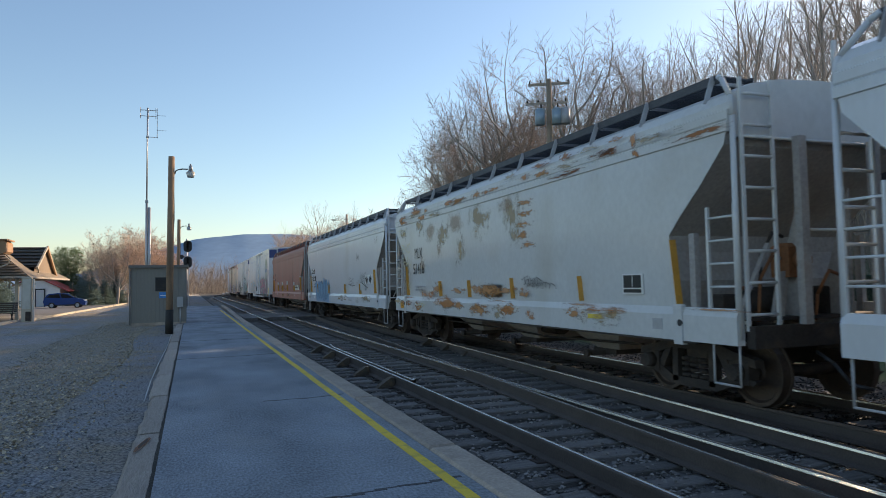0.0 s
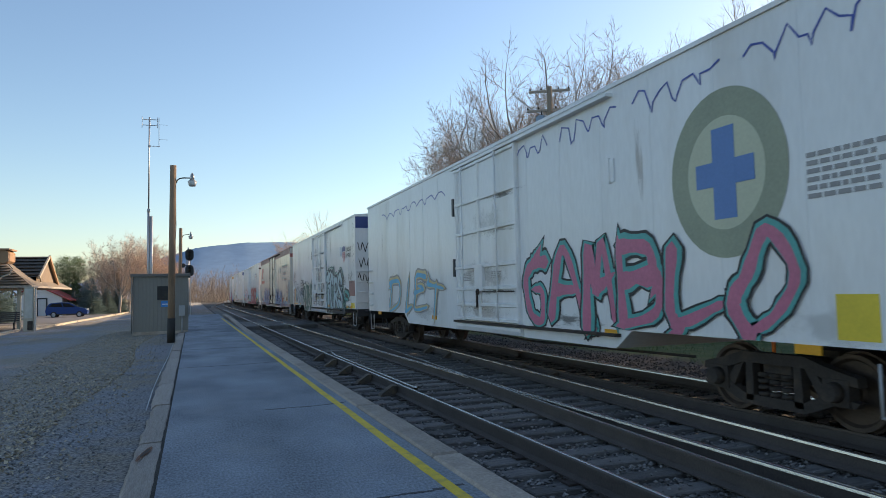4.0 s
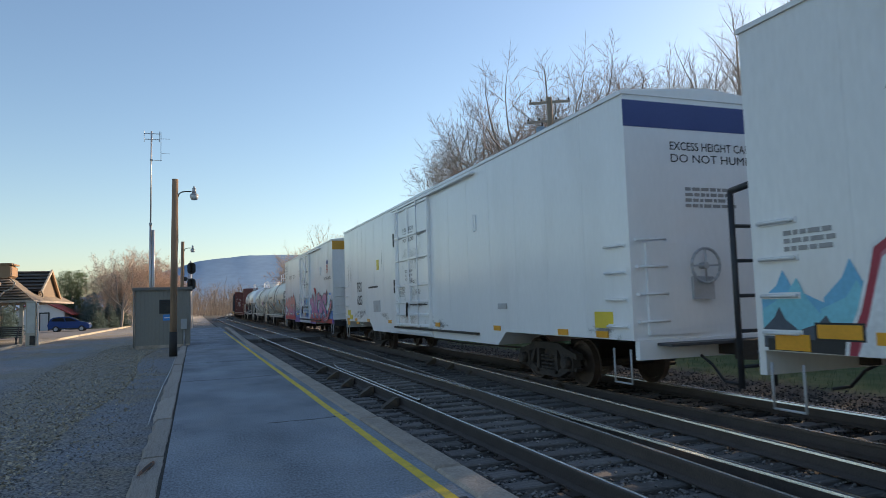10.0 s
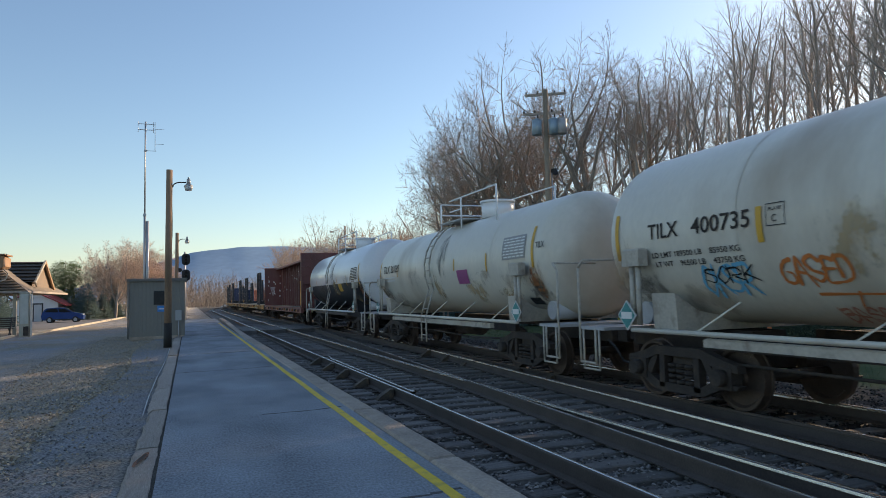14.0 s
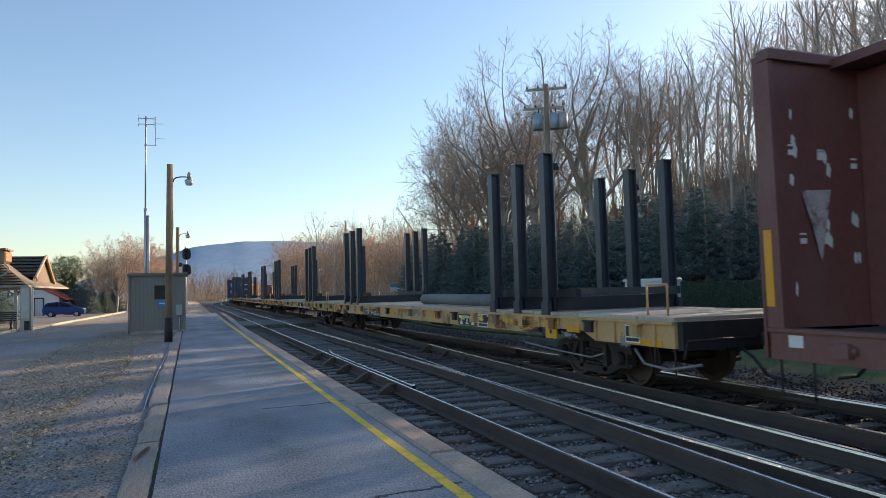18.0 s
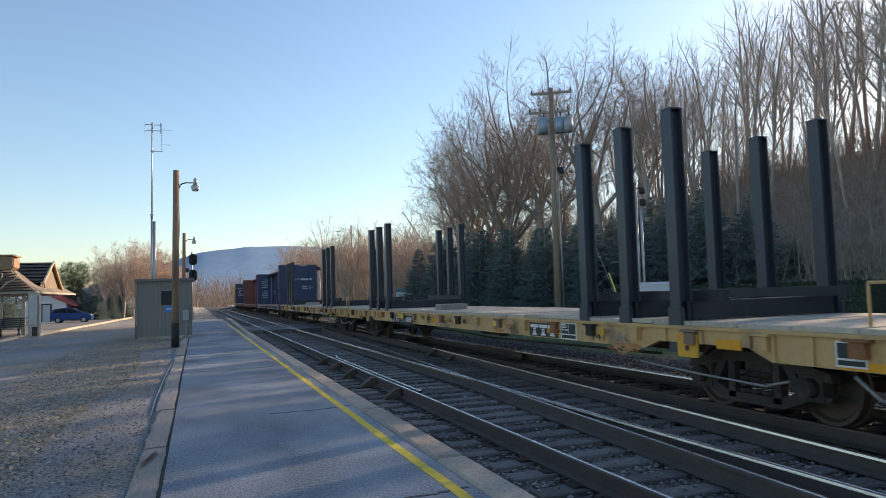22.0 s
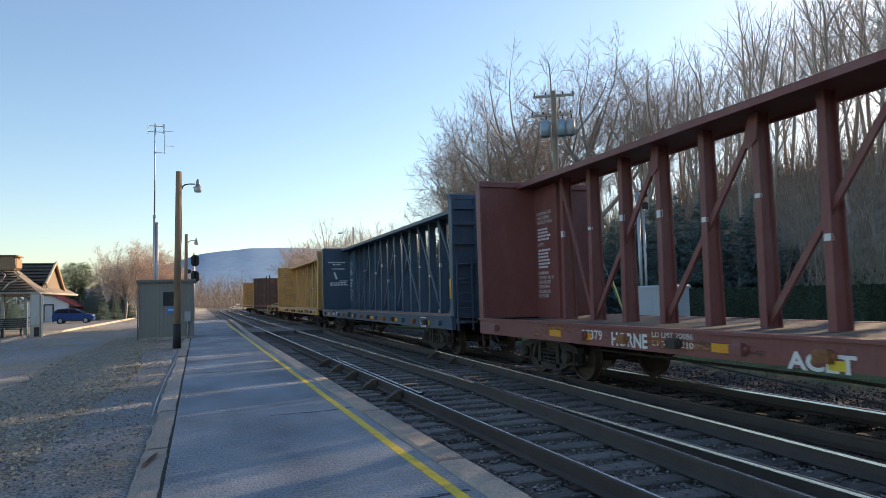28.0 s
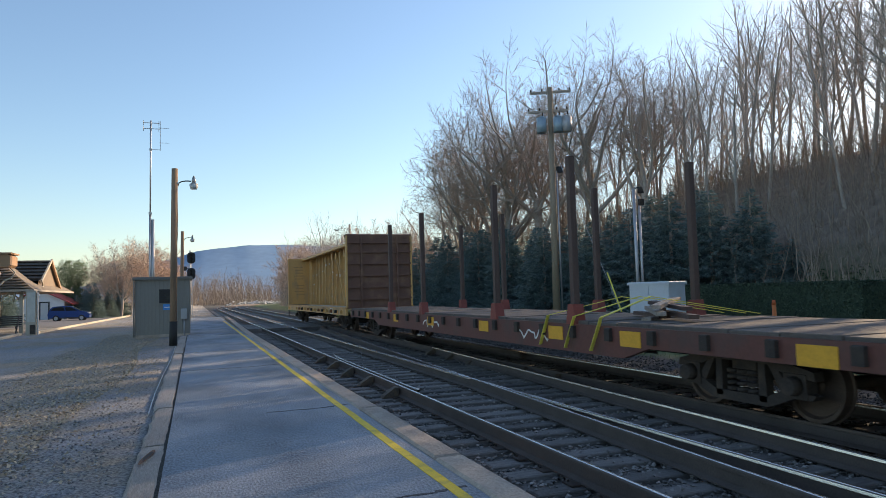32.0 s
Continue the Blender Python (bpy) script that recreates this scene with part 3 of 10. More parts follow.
def letters(car, text, m, material, width=None, fat=0.006, name="lettering", label="", shear=0.0):
    g = Geo()
    zz = 0.0
    for line in text.split("|"):
        v, f = glyphs(line, 0.0 if "M" in line else fat, shear)
        w = max(p[0] for p in v) or 1
        k = 1.0 if width is None else width / (w * m.to_scale().x)
        g.add([m @ Vector((p[0] * k, p[1] + zz, 0)) for p in v], f)
        zz -= 1.45
    return part(name, g, material, car, label)


def decal(car, name, y0, y1, z0, z1, material, x=-1.554, label=""):
    return part(name, Geo().box(x - 0.003, x + 0.02, y0, y1, z0, z1), material, car, label)


def small_print(car, y, z, rows, w, h, material, rng, x=-1.555, end=False):
    """Lines of small stencilled print, too small to read, as bars."""
    g = Geo()
    for i in range(rows):
        a = 0.0
        while a < w * rng.uniform(0.75, 1.0):
            b = a + rng.uniform(0.05, 0.16)
            if end:
                g.box(y + a, y + b, x - 0.003, x + 0.01, z - i * h * 1.7, z - i * h * 1.7 + h)
            else:
                g.box(x - 0.003, x + 0.01, y - b, y - a, z - i * h * 1.7, z - i * h * 1.7 + h)
            a = b + 0.03
    return part("stencil_print", g, material, car)


STROKES = {"A": "10 38 58 90/24 74", "B": "10 19/19 78 75 25/25 86 82 10", "C": "87 59 16 13 50 82", "D": "12 19/08 68 85 72 10", "E": "88 29 25 11 81/15 75", "F": "10 29 89/16 65", "G": "88 48 15 31 71 74 54", "H": "10 29/80 69/15 84", "I": "40 59", "J": "69 62 30 12", "K": "10 29/24 89/35 91", "L": "19 11 82", "M": "10 29 44 69 90", "N": "10 29 61 89", "O": "40 13 36 69 95 72 40", "R": "10 19/19 79 85 24/44 91", "S": "87 59 17 45 83 61 12", "T": "08 98/59 40", "U": "19 12 41 82 79", "V": "19 41 89", "W": "09 21 46 61 99", "Y": "19 45/99 45 30", "Z": "18 89 11 92"}


LIMIT = {"half": 99.0, "low": 0.0, "high": 0.0}


def ribbon(g, m, pts, half):
    """A sprayed stroke through pts: curved, wider at its start, with pointed ends."""
    P = [pts[0]] + list(pts) + [pts[-1]]
    line = []
    for i in range(1, len(P) - 2):
        for k in range(5):
            t = k / 5
            line.append(0.5 * (2 * P[i] + (P[i + 1] - P[i - 1]) * t + (2 * P[i - 1] - 5 * P[i] + 4 * P[i + 1] - P[i + 2]) * t * t + (3 * P[i] - P[i - 1] - 3 * P[i + 1] + P[i + 2]) * t ** 3))
    line.append(P[-1])
    v, f, n = [], [], len(line)
    for i, p in enumerate(line):
        d = (line[min(i + 1, n - 1)] - line[max(i - 1, 0)]).normalized()
        w = half * (1.25 - 0.6 * i / (n - 1)) * (1.0 + 0.12 * math.sin(i * 1.9))
        s = Vector((-d.y, d.x, 0)) * w
        v += [m @ (p + s), m @ (p - s)]
    a, b = (line[0] - line[1]).normalized(), (line[-1] - line[-2]).normalized()
    v += [m @ (line[0] + a * half * 1.1), m @ (line[-1] + b * half * 1.8)]
    # no paint below the edge of the side sheet
    for p in v:
        p.z = max(p.z, LIMIT["low"] if abs(p.y) < LIMIT["half"] - 4.6 else LIMIT["high"])
    f = [(2 * i, 2 * i + 1, 2 * i + 3, 2 * i + 2) for i in range(n - 1)] + [(0, 1, 2 * n), (2 * n - 2, 2 * n - 1, 2 * n + 1)]
    g.add(v, f)


def graffiti(car, text, y0, y1, z0, z1, layers, seed, x=-1.556, bold=0.0, spurs=1):
    """Overlapping curved sprayed letters between y0 (farther) and y1, outlined layer by layer."""
    rng = random.Random(seed)
    n = len(text)
    w, h = (y0 - y1) / n, z1 - z0
    plan = []
    for i, c in enumerate(text):
        lean = rng.uniform(-0.12, 0.22)
        strokes = [[Vector((int(a[0]) / 9 + lean * int(a[1]) / 9 + rng.uniform(-0.05, 0.05), int(a[1]) / 9 + rng.uniform(-0.06, 0.06), 0)) for a in s.split()] for s in STROKES[c].split("/")]
        for _ in range(spurs):
            # hooked spurs that run out of a letter
            p = rng.choice(rng.choice(strokes))
            d = Vector((rng.uniform(-0.35, 0.35), rng.choice((-1, 1, 1)) * rng.uniform(0.10, 0.2), 0))
            strokes.append([p, p + d * 0.6 + Vector((0.06, 0, 0)), p + d + Vector((rng.uniform(-0.15, 0.15), 0, 0))])
        plan.append((y0 - i * w, z0 + rng.uniform(0.03, 0.10) * h, h * rng.uniform(0.78, 0.95), rng.uniform(-0.10, 0.10), rng.uniform(0.92, 1.08), strokes))
    for k, (fat, material, dx) in enumerate(layers):
        for q, (y, z, s, roll, wide, strokes) in enumerate(plan):
            g = Geo()
            for e, pts in enumerate(strokes):
                m = side_m(y + dx, z - dx * 0.6, x - 0.0016 * k - 0.0042 * q - 0.0003 * e, s, roll)
                k2 = w * wide / s
                ribbon(g, m, [Vector((p.x * k2, p.y, 0)) for p in pts], 0.062 + bold + fat * 0.8)
            part("graffiti_letter", g, material, car, "sprayed graffiti letter" if k == 0 else "")


def scrawl(car, y0, y1, z0, z1, material, seed, x=-1.557, r=0.014, n=26):
    """A thin looping sprayed line."""
    rng = random.Random(seed)
    pts = []
    for i in range(n):
        u = i / (n - 1)
        pts.append(Vector((x, y0 + (y1 - y0) * u + 0.07 * math.cos(i * 1.25) + rng.uniform(-0.03, 0.03), (z0 + z1) / 2 + (z1 - z0) / 2 * math.sin(i * 1.25 + rng.uniform(-0.9, 0.9)) * rng.uniform(0.5, 1.0))))
    g = Geo()
    v = []
    for i, p in enumerate(pts):
        d = (pts[min(i + 1, n - 1)] - pts[max(i - 1, 0)]).normalized()
        s = Vector((0, -d.z, d.y)) * r
        v += [p - s, p + s]
    g.add(v, [(2 * i, 2 * i + 1, 2 * i + 3, 2 * i + 2) for i in range(n - 1)])
    part("graffiti_tag", g, material, car)


def stain_mat(name, color, amount=0.9, scale=4.0, tall=1.0, rough=0.7):
    """A soft uneven stain: opaque in the middle, broken up by noise and fading out at its rim."""
    m = bpy.data.materials.new(name)
    m.use_nodes = True
    nt = m.node_tree
    N, K = nt.nodes, nt.links
    b = N["Principled BSDF"]
    b.inputs["Roughness"].default_value = rough
    tc, oi = N.new("ShaderNodeTexCoord"), N.new("ShaderNodeObjectInfo")
    grad = N.new("ShaderNodeTexGradient")
    grad.gradient_type = "SPHERICAL"
    K.new(tc.outputs["Object"], grad.inputs[0])
    off = N.new("ShaderNodeVectorMath")
    off.operation = "MULTIPLY_ADD"
    K.new(oi.outputs["Random"], off.inputs[0])
    off.inputs[1].default_value = (37, 91, 53)
    K.new(tc.outputs["Object"], off.inputs[2])
    mp = N.new("ShaderNodeMapping")
    mp.inputs["Scale"].default_value = (1, 1, tall)
    K.new(off.outputs[0], mp.inputs[0])
    nz = N.new("ShaderNodeTexNoise")
    nz.inputs["Scale"].default_value, nz.inputs["Detail"].default_value, nz.inputs["Roughness"].default_value = scale, 8.0, 0.68
    K.new(mp.outputs[0], nz.inputs["Vector"])
    add = N.new("ShaderNodeMath")
    add.operation = "MULTIPLY_ADD"
    K.new(nz.outputs[0], add.inputs[0])
    add.inputs[1].default_value = 2.6
    half = N.new("ShaderNodeMath")
    half.operation = "MULTIPLY"
    half.inputs[1].default_value = 0.8
    K.new(grad.outputs["Fac"], half.inputs[0]); K.new(half.outputs[0], add.inputs[2])
    rp = N.new("ShaderNodeMapRange")
    rp.interpolation_type = "SMOOTHSTEP"
    rp.inputs["From Min"].default_value, rp.inputs["From Max"].default_value, rp.inputs["To Max"].default_value = 1.55, 2.1, amount
    K.new(add.outputs[0], rp.inputs["Value"])
    rim = N.new("ShaderNodeMapRange")
    rim.inputs["From Max"].default_value = 0.35
    K.new(grad.outputs["Fac"], rim.inputs["Value"])
    mul = N.new("ShaderNodeMath")
    mul.operation = "MULTIPLY"
    K.new(rp.outputs[0], mul.inputs[0]); K.new(rim.outputs[0], mul.inputs[1])
    K.new(mul.outputs[0], b.inputs["Alpha"])
    mix = N.new("ShaderNodeMix")
    mix.data_type = "RGBA"
    mix.inputs[6].default_value, mix.inputs[7].default_value = (*color, 1), (*[v * 0.6 for v in color], 1)
    K.new(nz.outputs[0], mix.inputs[0])
    K.new(mix.outputs[2], b.inputs["Base Color"])
    return m


RUSTWASH = stain_mat("rust_wash", (0.66, 0.31, 0.12), 0.95, 2.6, 0.8)
RUSTDARK = stain_mat("dark_rust", (0.46, 0.185, 0.07), 0.95, 3.0, 0.8)
RUSTORANGE = stain_mat("orange_rust", (0.68, 0.27, 0.085), 0.8, 1.2, 0.7)
RUSTFADE = stain_mat("faded_rust_wash", (0.68, 0.42, 0.24), 0.45, 1.0, 0.8)
OCHREWASH = stain_mat("ochre_rust_wash", (0.64, 0.47, 0.26), 0.6, 2.2, 0.8)
SOOT = stain_mat("soot_stain", (0.12, 0.105, 0.09), 0.55, 2.2, 0.7)
GREYWASH = stain_mat("grey_primer_wash", (0.36, 0.37, 0.36), 0.75, 3.0, 0.4)
BLUEWASH = stain_mat("faded_blue_mark", (0.22, 0.22, 0.30), 0.6, 5.0, 1.0)
HAZE = stain_mat("spray_haze_blue", (0.36, 0.56, 0.72), 0.9, 1.4, 1.0)


TARRY = stain_mat("black_overpaint", (0.03, 0.03, 0.033), 0.95, 2.0, 0.6)
FAINT = stain_mat("faint_grime", (0.30, 0.27, 0.23), 0.2, 2.0, 0.5)
FAINTRUST = stain_mat("faint_rust", (0.45, 0.30, 0.17), 0.30, 2.0, 0.5)
WHITEHAZE = stain_mat("white_spray_haze", (0.72, 0.74, 0.76), 0.95, 1.0, 1.0)


QUAD = {}


def stain(car, material, y, z, a, b, x=-1.5585, name="stain", slope=0.0):
    """One soft patch on a car's side: centre y, z, half length a and half height b."""
    if material.name not in QUAD:
        QUAD[material.name] = Geo().add([(0, -1, -1), (0, -1, 1), (0, 1, 1), (0, 1, -1)], [(0, 1, 2, 3)]).mesh(name, material)
    p = part(name, QUAD[material.name], None, car)
    p.location, p.scale, p.rotation_euler = (x, y, z), (1, a, b), (0, slope, 0)
    return p


def blotches(car, spots, material, seed, x=-1.5555, name="paint_patch"):
    """Irregular flat patches (paint, rust) given as y, z, half length, half height."""
    rng = random.Random(seed)
    for y, z, a, b in spots:
        g = Geo()
        n = 14
        p = []
        for i in range(n):
            t = 2 * math.pi * i / n
            k = rng.uniform(0.65, 1.15)
            p.append((x, y + a * k * math.cos(t), z + b * k * math.sin(t)))
        g.add(p + [(x, y, z)], [(i, (i + 1) % n, n) for i in range(n)])
        part(name, g, material, car)


# ---- train: running gear ----
def make_gear():
    side = Geo()
    side.prism([(-1.12, 0.36), (-1.06, 0.30), (-0.82, 0.30), (-0.44, 0.15), (0.44, 0.15), (0.82, 0.30), (1.06, 0.30), (1.12, 0.36), (0.70, 0.40), (0.42, 0.27), (-0.42, 0.27), (-0.70, 0.40)], "x", -0.06, 0.06)
    side.prism([(-1.12, 0.52), (-0.74, 0.56), (-0.44, 0.66), (0.44, 0.66), (0.74, 0.56), (1.12, 0.52), (1.10, 0.62), (0.74, 0.70), (0.46, 0.79), (-0.46, 0.79), (-0.74, 0.70), (-1.10, 0.62)], "x", -0.07, 0.07)
    for s in (-1, 1):
        side.bevel(-0.08, 0.08, s * 0.85 - 0.16, s * 0.85 + 0.16, 0.30, 0.62, 0.04)
        side.prism([(s * 0.30, 0.2), (s * 0.42, 0.2), (s * 0.40, 0.74), (s * 0.30, 0.74)], "x", -0.06, 0.06)
        side.prism([(s * 0.62, 0.36), (s * 0.74, 0.40), (s * 0.50, 0.74), (s * 0.42, 0.70)], "x", -0.05, 0.05)
    spring = Geo()
    for y in (-0.17, 0.0, 0.17):
        for i in range(4):
            z = 0.28 + i * 0.075
            spring.tube((0, y, z), (0, y, z + 0.045), 0.075, n=8)
    bolster = Geo().bevel(-1.0, 1.0, -0.2, 0.2, 0.42, 0.72, 0.03).box(-0.35, 0.35, -0.3, 0.3, 0.70, 0.80)
    bolster.box(-0.75, 0.75, -0.62, -0.52, 0.36, 0.44).box(-0.75, 0.75, 0.52, 0.62, 0.36, 0.44)
    wheel = Geo()
    prof = [(0.0, -0.06), (0.10, -0.06), (0.12, -0.02), (0.34, -0.015), (0.37, -0.055), (0.415, -0.055), (0.42, 0.055), (0.445, 0.06), (0.445, 0.085), (0.37, 0.08), (0.34, 0.03), (0.12, 0.03), (0.0, 0.05)]
    n = 28
    v = [(h, r * math.cos(2 * math.pi * i / n), r * math.sin(2 * math.pi * i / n)) for i in range(n) for r, h in prof]
    k = len(prof)
    wheel.add(v, [(i * k + j, ((i + 1) % n) * k + j, ((i + 1) % n) * k + j + 1, i * k + j + 1) for i in range(n) for j in range(k - 1)], False)
    axle = Geo().tube((-0.95, 0, 0), (0.95, 0, 0), 0.075, n=10)
    cap = Geo().tube((0, 0, 0), (-0.14, 0, 0), 0.115, 0.10, n=12)
    coupler = Geo().box(-0.09, 0.09, -0.15, 0.62, -0.09, 0.09).prism([(-0.16, 0.50), (0.16, 0.50), (0.20, 0.66), (0.05, 0.80), (-0.02, 0.70), (-0.20, 0.72)], "z", -0.14, 0.14)
    hose = Geo().path([(0.42, 0.05, 0.0), (0.44, 0.30, -0.12), (0.42, 0.50, -0.34), (0.30, 0.68, -0.38)], 0.022)
    return dict(side=side.mesh("side_frame", GRIME), spring=spring.mesh("spring_pack", GRIME), bolster=bolster.mesh("truck", GRIME), wheel=wheel.mesh("wheel", TREAD), axle=axle.mesh("axle", GRIME),
                cap=cap.mesh("bearing_cap", GRIME), coupler=coupler.mesh("coupler", GRIME), hose=hose.mesh("air_hose", BLACK))


GEAR = make_gear()


def running_gear(car, half, at, cz=0.82):
    """Two trucks at +-at, and couplers at the ends."""
    for s in (-1, 1):
        tr = part("truck", GEAR["bolster"], None, car, "dark grimy four-wheel truck")
        tr.location = (0, s * at, 0)
        for k in (-1, 1):
            sf = part("side_frame", GEAR["side"], None, tr)
            sf.location = (k * 1.02, 0, 0)
            sp_ = part("spring_pack", GEAR["spring"], None, tr)
            sp_.location, sp_["kind"] = (k * 1.02, 0, 0), "stuff"
            ax = part("axle", GEAR["axle"], None, tr)
            ax.location = (0, k * 0.85, 0.42)
            for q in (-1, 1):
                w = part("wheel", GEAR["wheel"], None, tr)
                w.location = (q * 0.76, k * 0.85, 0.42)
                w.rotation_euler = (0, 0, math.pi if q > 0 else 0)
                cp = part("bearing_cap", GEAR["cap"], None, tr)
                cp.location = (q * 1.08, k * 0.85, 0.45)
                cp.rotation_euler = (0, 0, math.pi if q > 0 else 0)
        c = part("coupler", GEAR["coupler"], None, car)
        c.location = (0, s * (half - 0.05), cz)
        c.rotation_euler = (0, 0, 0 if s > 0 else math.pi)
        h = part("air_hose", GEAR["hose"], None, car)
        h.location = (0, s * half, cz - 0.1)
        h.rotation_euler = (0, 0, 0 if s > 0 else math.pi)


def ladder(car, x, y0, y1, z0, z1, n, material, name="ladder", r=0.022):
    g = Geo()
    if abs(y1 - y0) > 1e-6:
        for y in (y0, y1):
            g.bar((x, y, z0), (x, y, z1), 0.038)
        for i in range(n):
            z = z0 + (z1 - z0) * (i + 0.5) / n
            g.tube((x, y0, z), (x, y1, z), r * 0.75, n=6)
    part(name, g, material, car)


def end_ladder(car, y, x0, x1, z0, z1, n, material):
    g = Geo()
    for x in (x0, x1):
        g.bar((x, y, z0), (x, y, z1), 0.038)
    for i in range(n):
        z = z0 + (z1 - z0) * (i + 0.5) / n
        g.tube((x0, y, z), (x1, y, z), 0.02, n=6)
    part("ladder", g, material, car)


def stirrup(car, y, material, x=-1.48, z0=0.35, z1=0.85, w=0.42):
    part("step", Geo().path([(x, y - w / 2, z1), (x, y - w / 2, z0), (x, y + w / 2, z0), (x, y + w / 2, z1)], 0.016), material, car)


def brake_gear(car, half, seed):
    g = Geo()
    g.tube((-0.5, -1.2, 0.75), (-0.5, 0.1, 0.75), 0.2, n=12)
    part("air_reservoir", g, GRIME, car)
    g = Geo().path([(-0.9, -half * 0.62, 0.62), (-0.95, -1.5, 0.55), (-0.9, 1.2, 0.60), (-0.95, half * 0.6, 0.62)], 0.022)
    part("brake_rod", g, GRIME, car)
    part("brake_cylinder", Geo().tube((0.4, 0.5, 0.7), (0.4, 1.3, 0.7), 0.16, n=10), GRIME, car)


CARS = []


def freight_car(name, a, b, label, category, at):
    car = thing(name, label, category, "cars of the freight train")
    half = (b - a) / 2
    running_gear(car, half, half - at)
    CARS.append((car, (a + b) / 2, half - at))
    return car, half, (a + b) / 2


# ---- covered hoppers ----
def hopper(a, b, paint, label, outlets, seed, gratepaint=GREY):
    car, h, c = freight_car("covered_hopper", a, b, label, "hopper car", 1.35)
    ends = SLOPE if paint is HOPBROWN else paint
    rings = [(1.25, 1.505, h - 1.10), (1.60, 1.52, h - 1.04), (1.98, 1.532, h - 1.18), (2.20, 1.538, h - 1.18), (2.45, 1.543, h - 0.93), (2.78, 1.545, h - 0.56), (3.22, 1.545, h - 0.13), (3.36, 1.54, h - 0.10)]
    body = Geo()
    pts = []
    for z, x, y in rings:
        pts += [(-x, -y, z), (x, -y, z), (x, y, z), (-x, y, z)]
    body.add(pts, [(i * 4 + j, i * 4 + (j + 1) % 4, i * 4 + 4 + (j + 1) % 4, i * 4 + 4 + j) for i in range(len(rings) - 1) for j in (1, 3)])
    body.add([(-1.5, -(h - 1.10), 1.25), (1.5, -(h - 1.10), 1.25), (1.5, h - 1.10, 1.25), (-1.5, h - 1.10, 1.25)], [(0, 1, 2, 3)])
    part("body_shell", body, paint, car)
    for s in (-1, 1):
        e = Geo()
        pts = []
        for z, x, y in rings:
            pts += [(-x + 0.02, s * (y - 0.01), z), (x - 0.02, s * (y - 0.01), z)]
        e.add(pts, [(2 * i, 2 * i + 1, 2 * i + 3, 2 * i + 2) for i in range(len(rings) - 1)])
        part("slope_sheet", e, SLOPE, car, "dirty grey sloping end sheet")
    # eaves: stepped ridges under the roof, then the roof
    roof = Geo()
    prof = [(1.54, 3.36), (1.565, 3.37), (1.565, 3.48), (1.535, 3.50), (1.55, 3.52), (1.55, 3.62), (1.51, 3.64), (1.51, 3.72), (1.44, 3.84), (1.2, 3.96), (0.7, 4.06), (0, 4.10)]
    prof = [(-x, z) for x, z in prof] + [(x, z) for x, z in reversed(prof[:-1])]
    roof.prism(prof, "y", -(h - 0.06), h - 0.06)
    part("roof", roof, paint, car)
    # open grating walkways with their brackets
    for s in (-1, 1):
        g = Geo()
        L = h - 0.40
        for k in range(8):
            x = s * (0.80 + 0.07 * k)
            g.box(x - 0.005, x + 0.005, -L, L, 4.125, 4.15)
        g.box(s * 1.31 - 0.015, s * 1.31 + 0.015, -L, L, 4.06, 4.17).box(s * 0.78 - 0.015, s * 0.78 + 0.015, -L, L, 4.06, 4.17)
        y = -L
        while y < L:
            g.box(min(s * 0.78, s * 1.31), max(s * 0.78, s * 1.31), y, y + 0.014, 4.13, 4.148)
            y += 0.065
        part("running_board", g, GRATE, car, "dark steel grating roof walkway")
        n = int(h * 2 / 1.3)
        for i in range(n + 1):
            y = -L + 0.1 + (2 * L - 0.2) * i / n
            part("bracket", Geo().bar((s * 1.46, y, 3.80), (s * 1.325, y, 4.16), 0.07, 0.02).box(min(s * 0.75, s * 1.33), max(s * 0.75, s * 1.33), y - 0.02, y + 0.02, 4.06, 4.10), gratepaint, car)
    part("hatch_trough", Geo().bevel(-0.45, 0.45, -h + 1.2, h - 1.2, 4.04, 4.24, 0.05), paint, car)
    # side sill, end frame
    for s in (-1, 1):
        part("side_sill", Geo().prism([(s * 1.44, 0.83), (s * 1.555, 0.83), (s * 1.56, 1.16), (s * 1.515, 1.26), (s * 1.44, 1.26)], "y", -h + 0.02, h - 0.02), paint, car)
        part("sill_flange", Geo().box(s * 1.47 - 0.10, s * 1.47 + 0.10, -h + 0.7, h - 0.7, 0.805, 0.829), GRIME, car)
    for e in (-1, 1):
        part("end_sill", Geo().box(-1.43, 1.43, e * h - 0.12, e * h, 0.80, 1.06), GRIME, car)
        part("end_header", Geo().box(-1.45, 1.45, min(e * (h - 0.04), e * (h - 0.14)), max(e * (h - 0.04), e * (h - 0.14)), 3.30, 3.40), ends, car)
        part("end_platform", Geo().box(-1.2, 1.2, e * (h - 0.7) - 0.55, e * (h - 0.7) + 0.55, 1.10, 1.14), GRIME, car)
        for s in (-1, 1):
            part("corner_post", Geo().path([(s * 1.50, e * (h - 0.03), 0.9), (s * 1.50, e * (h - 0.03), 3.55), (s * 1.47, e * (h - 0.08), 3.80), (s * 1.36, e * (h - 0.32), 4.08), (s * 1.32, e * (h - 0.42), 4.14)], 0.035, 7), ends, car)
            part("inner_post", Geo().box(s * 0.62 - 0.06, s * 0.62 + 0.06, e * h - 0.16, e * h - 0.06, 1.06, 3.32), SLOPE, car)
            part("bay_post", Geo().box(s * 1.46 - 0.04, s * 1.46 + 0.04, e * (h - 0.80) - 0.05, e * (h - 0.80) + 0.05, 1.12, 2.2), SLOPE, car)
            part("gusset", Geo().prism([(e * (h - 0.08), 1.1), (e * (h - 0.62), 1.1), (e * (h - 0.08), 2.75)], "x", s * 0.40 - 0.02, s * 0.40 + 0.02), SLOPE, car)
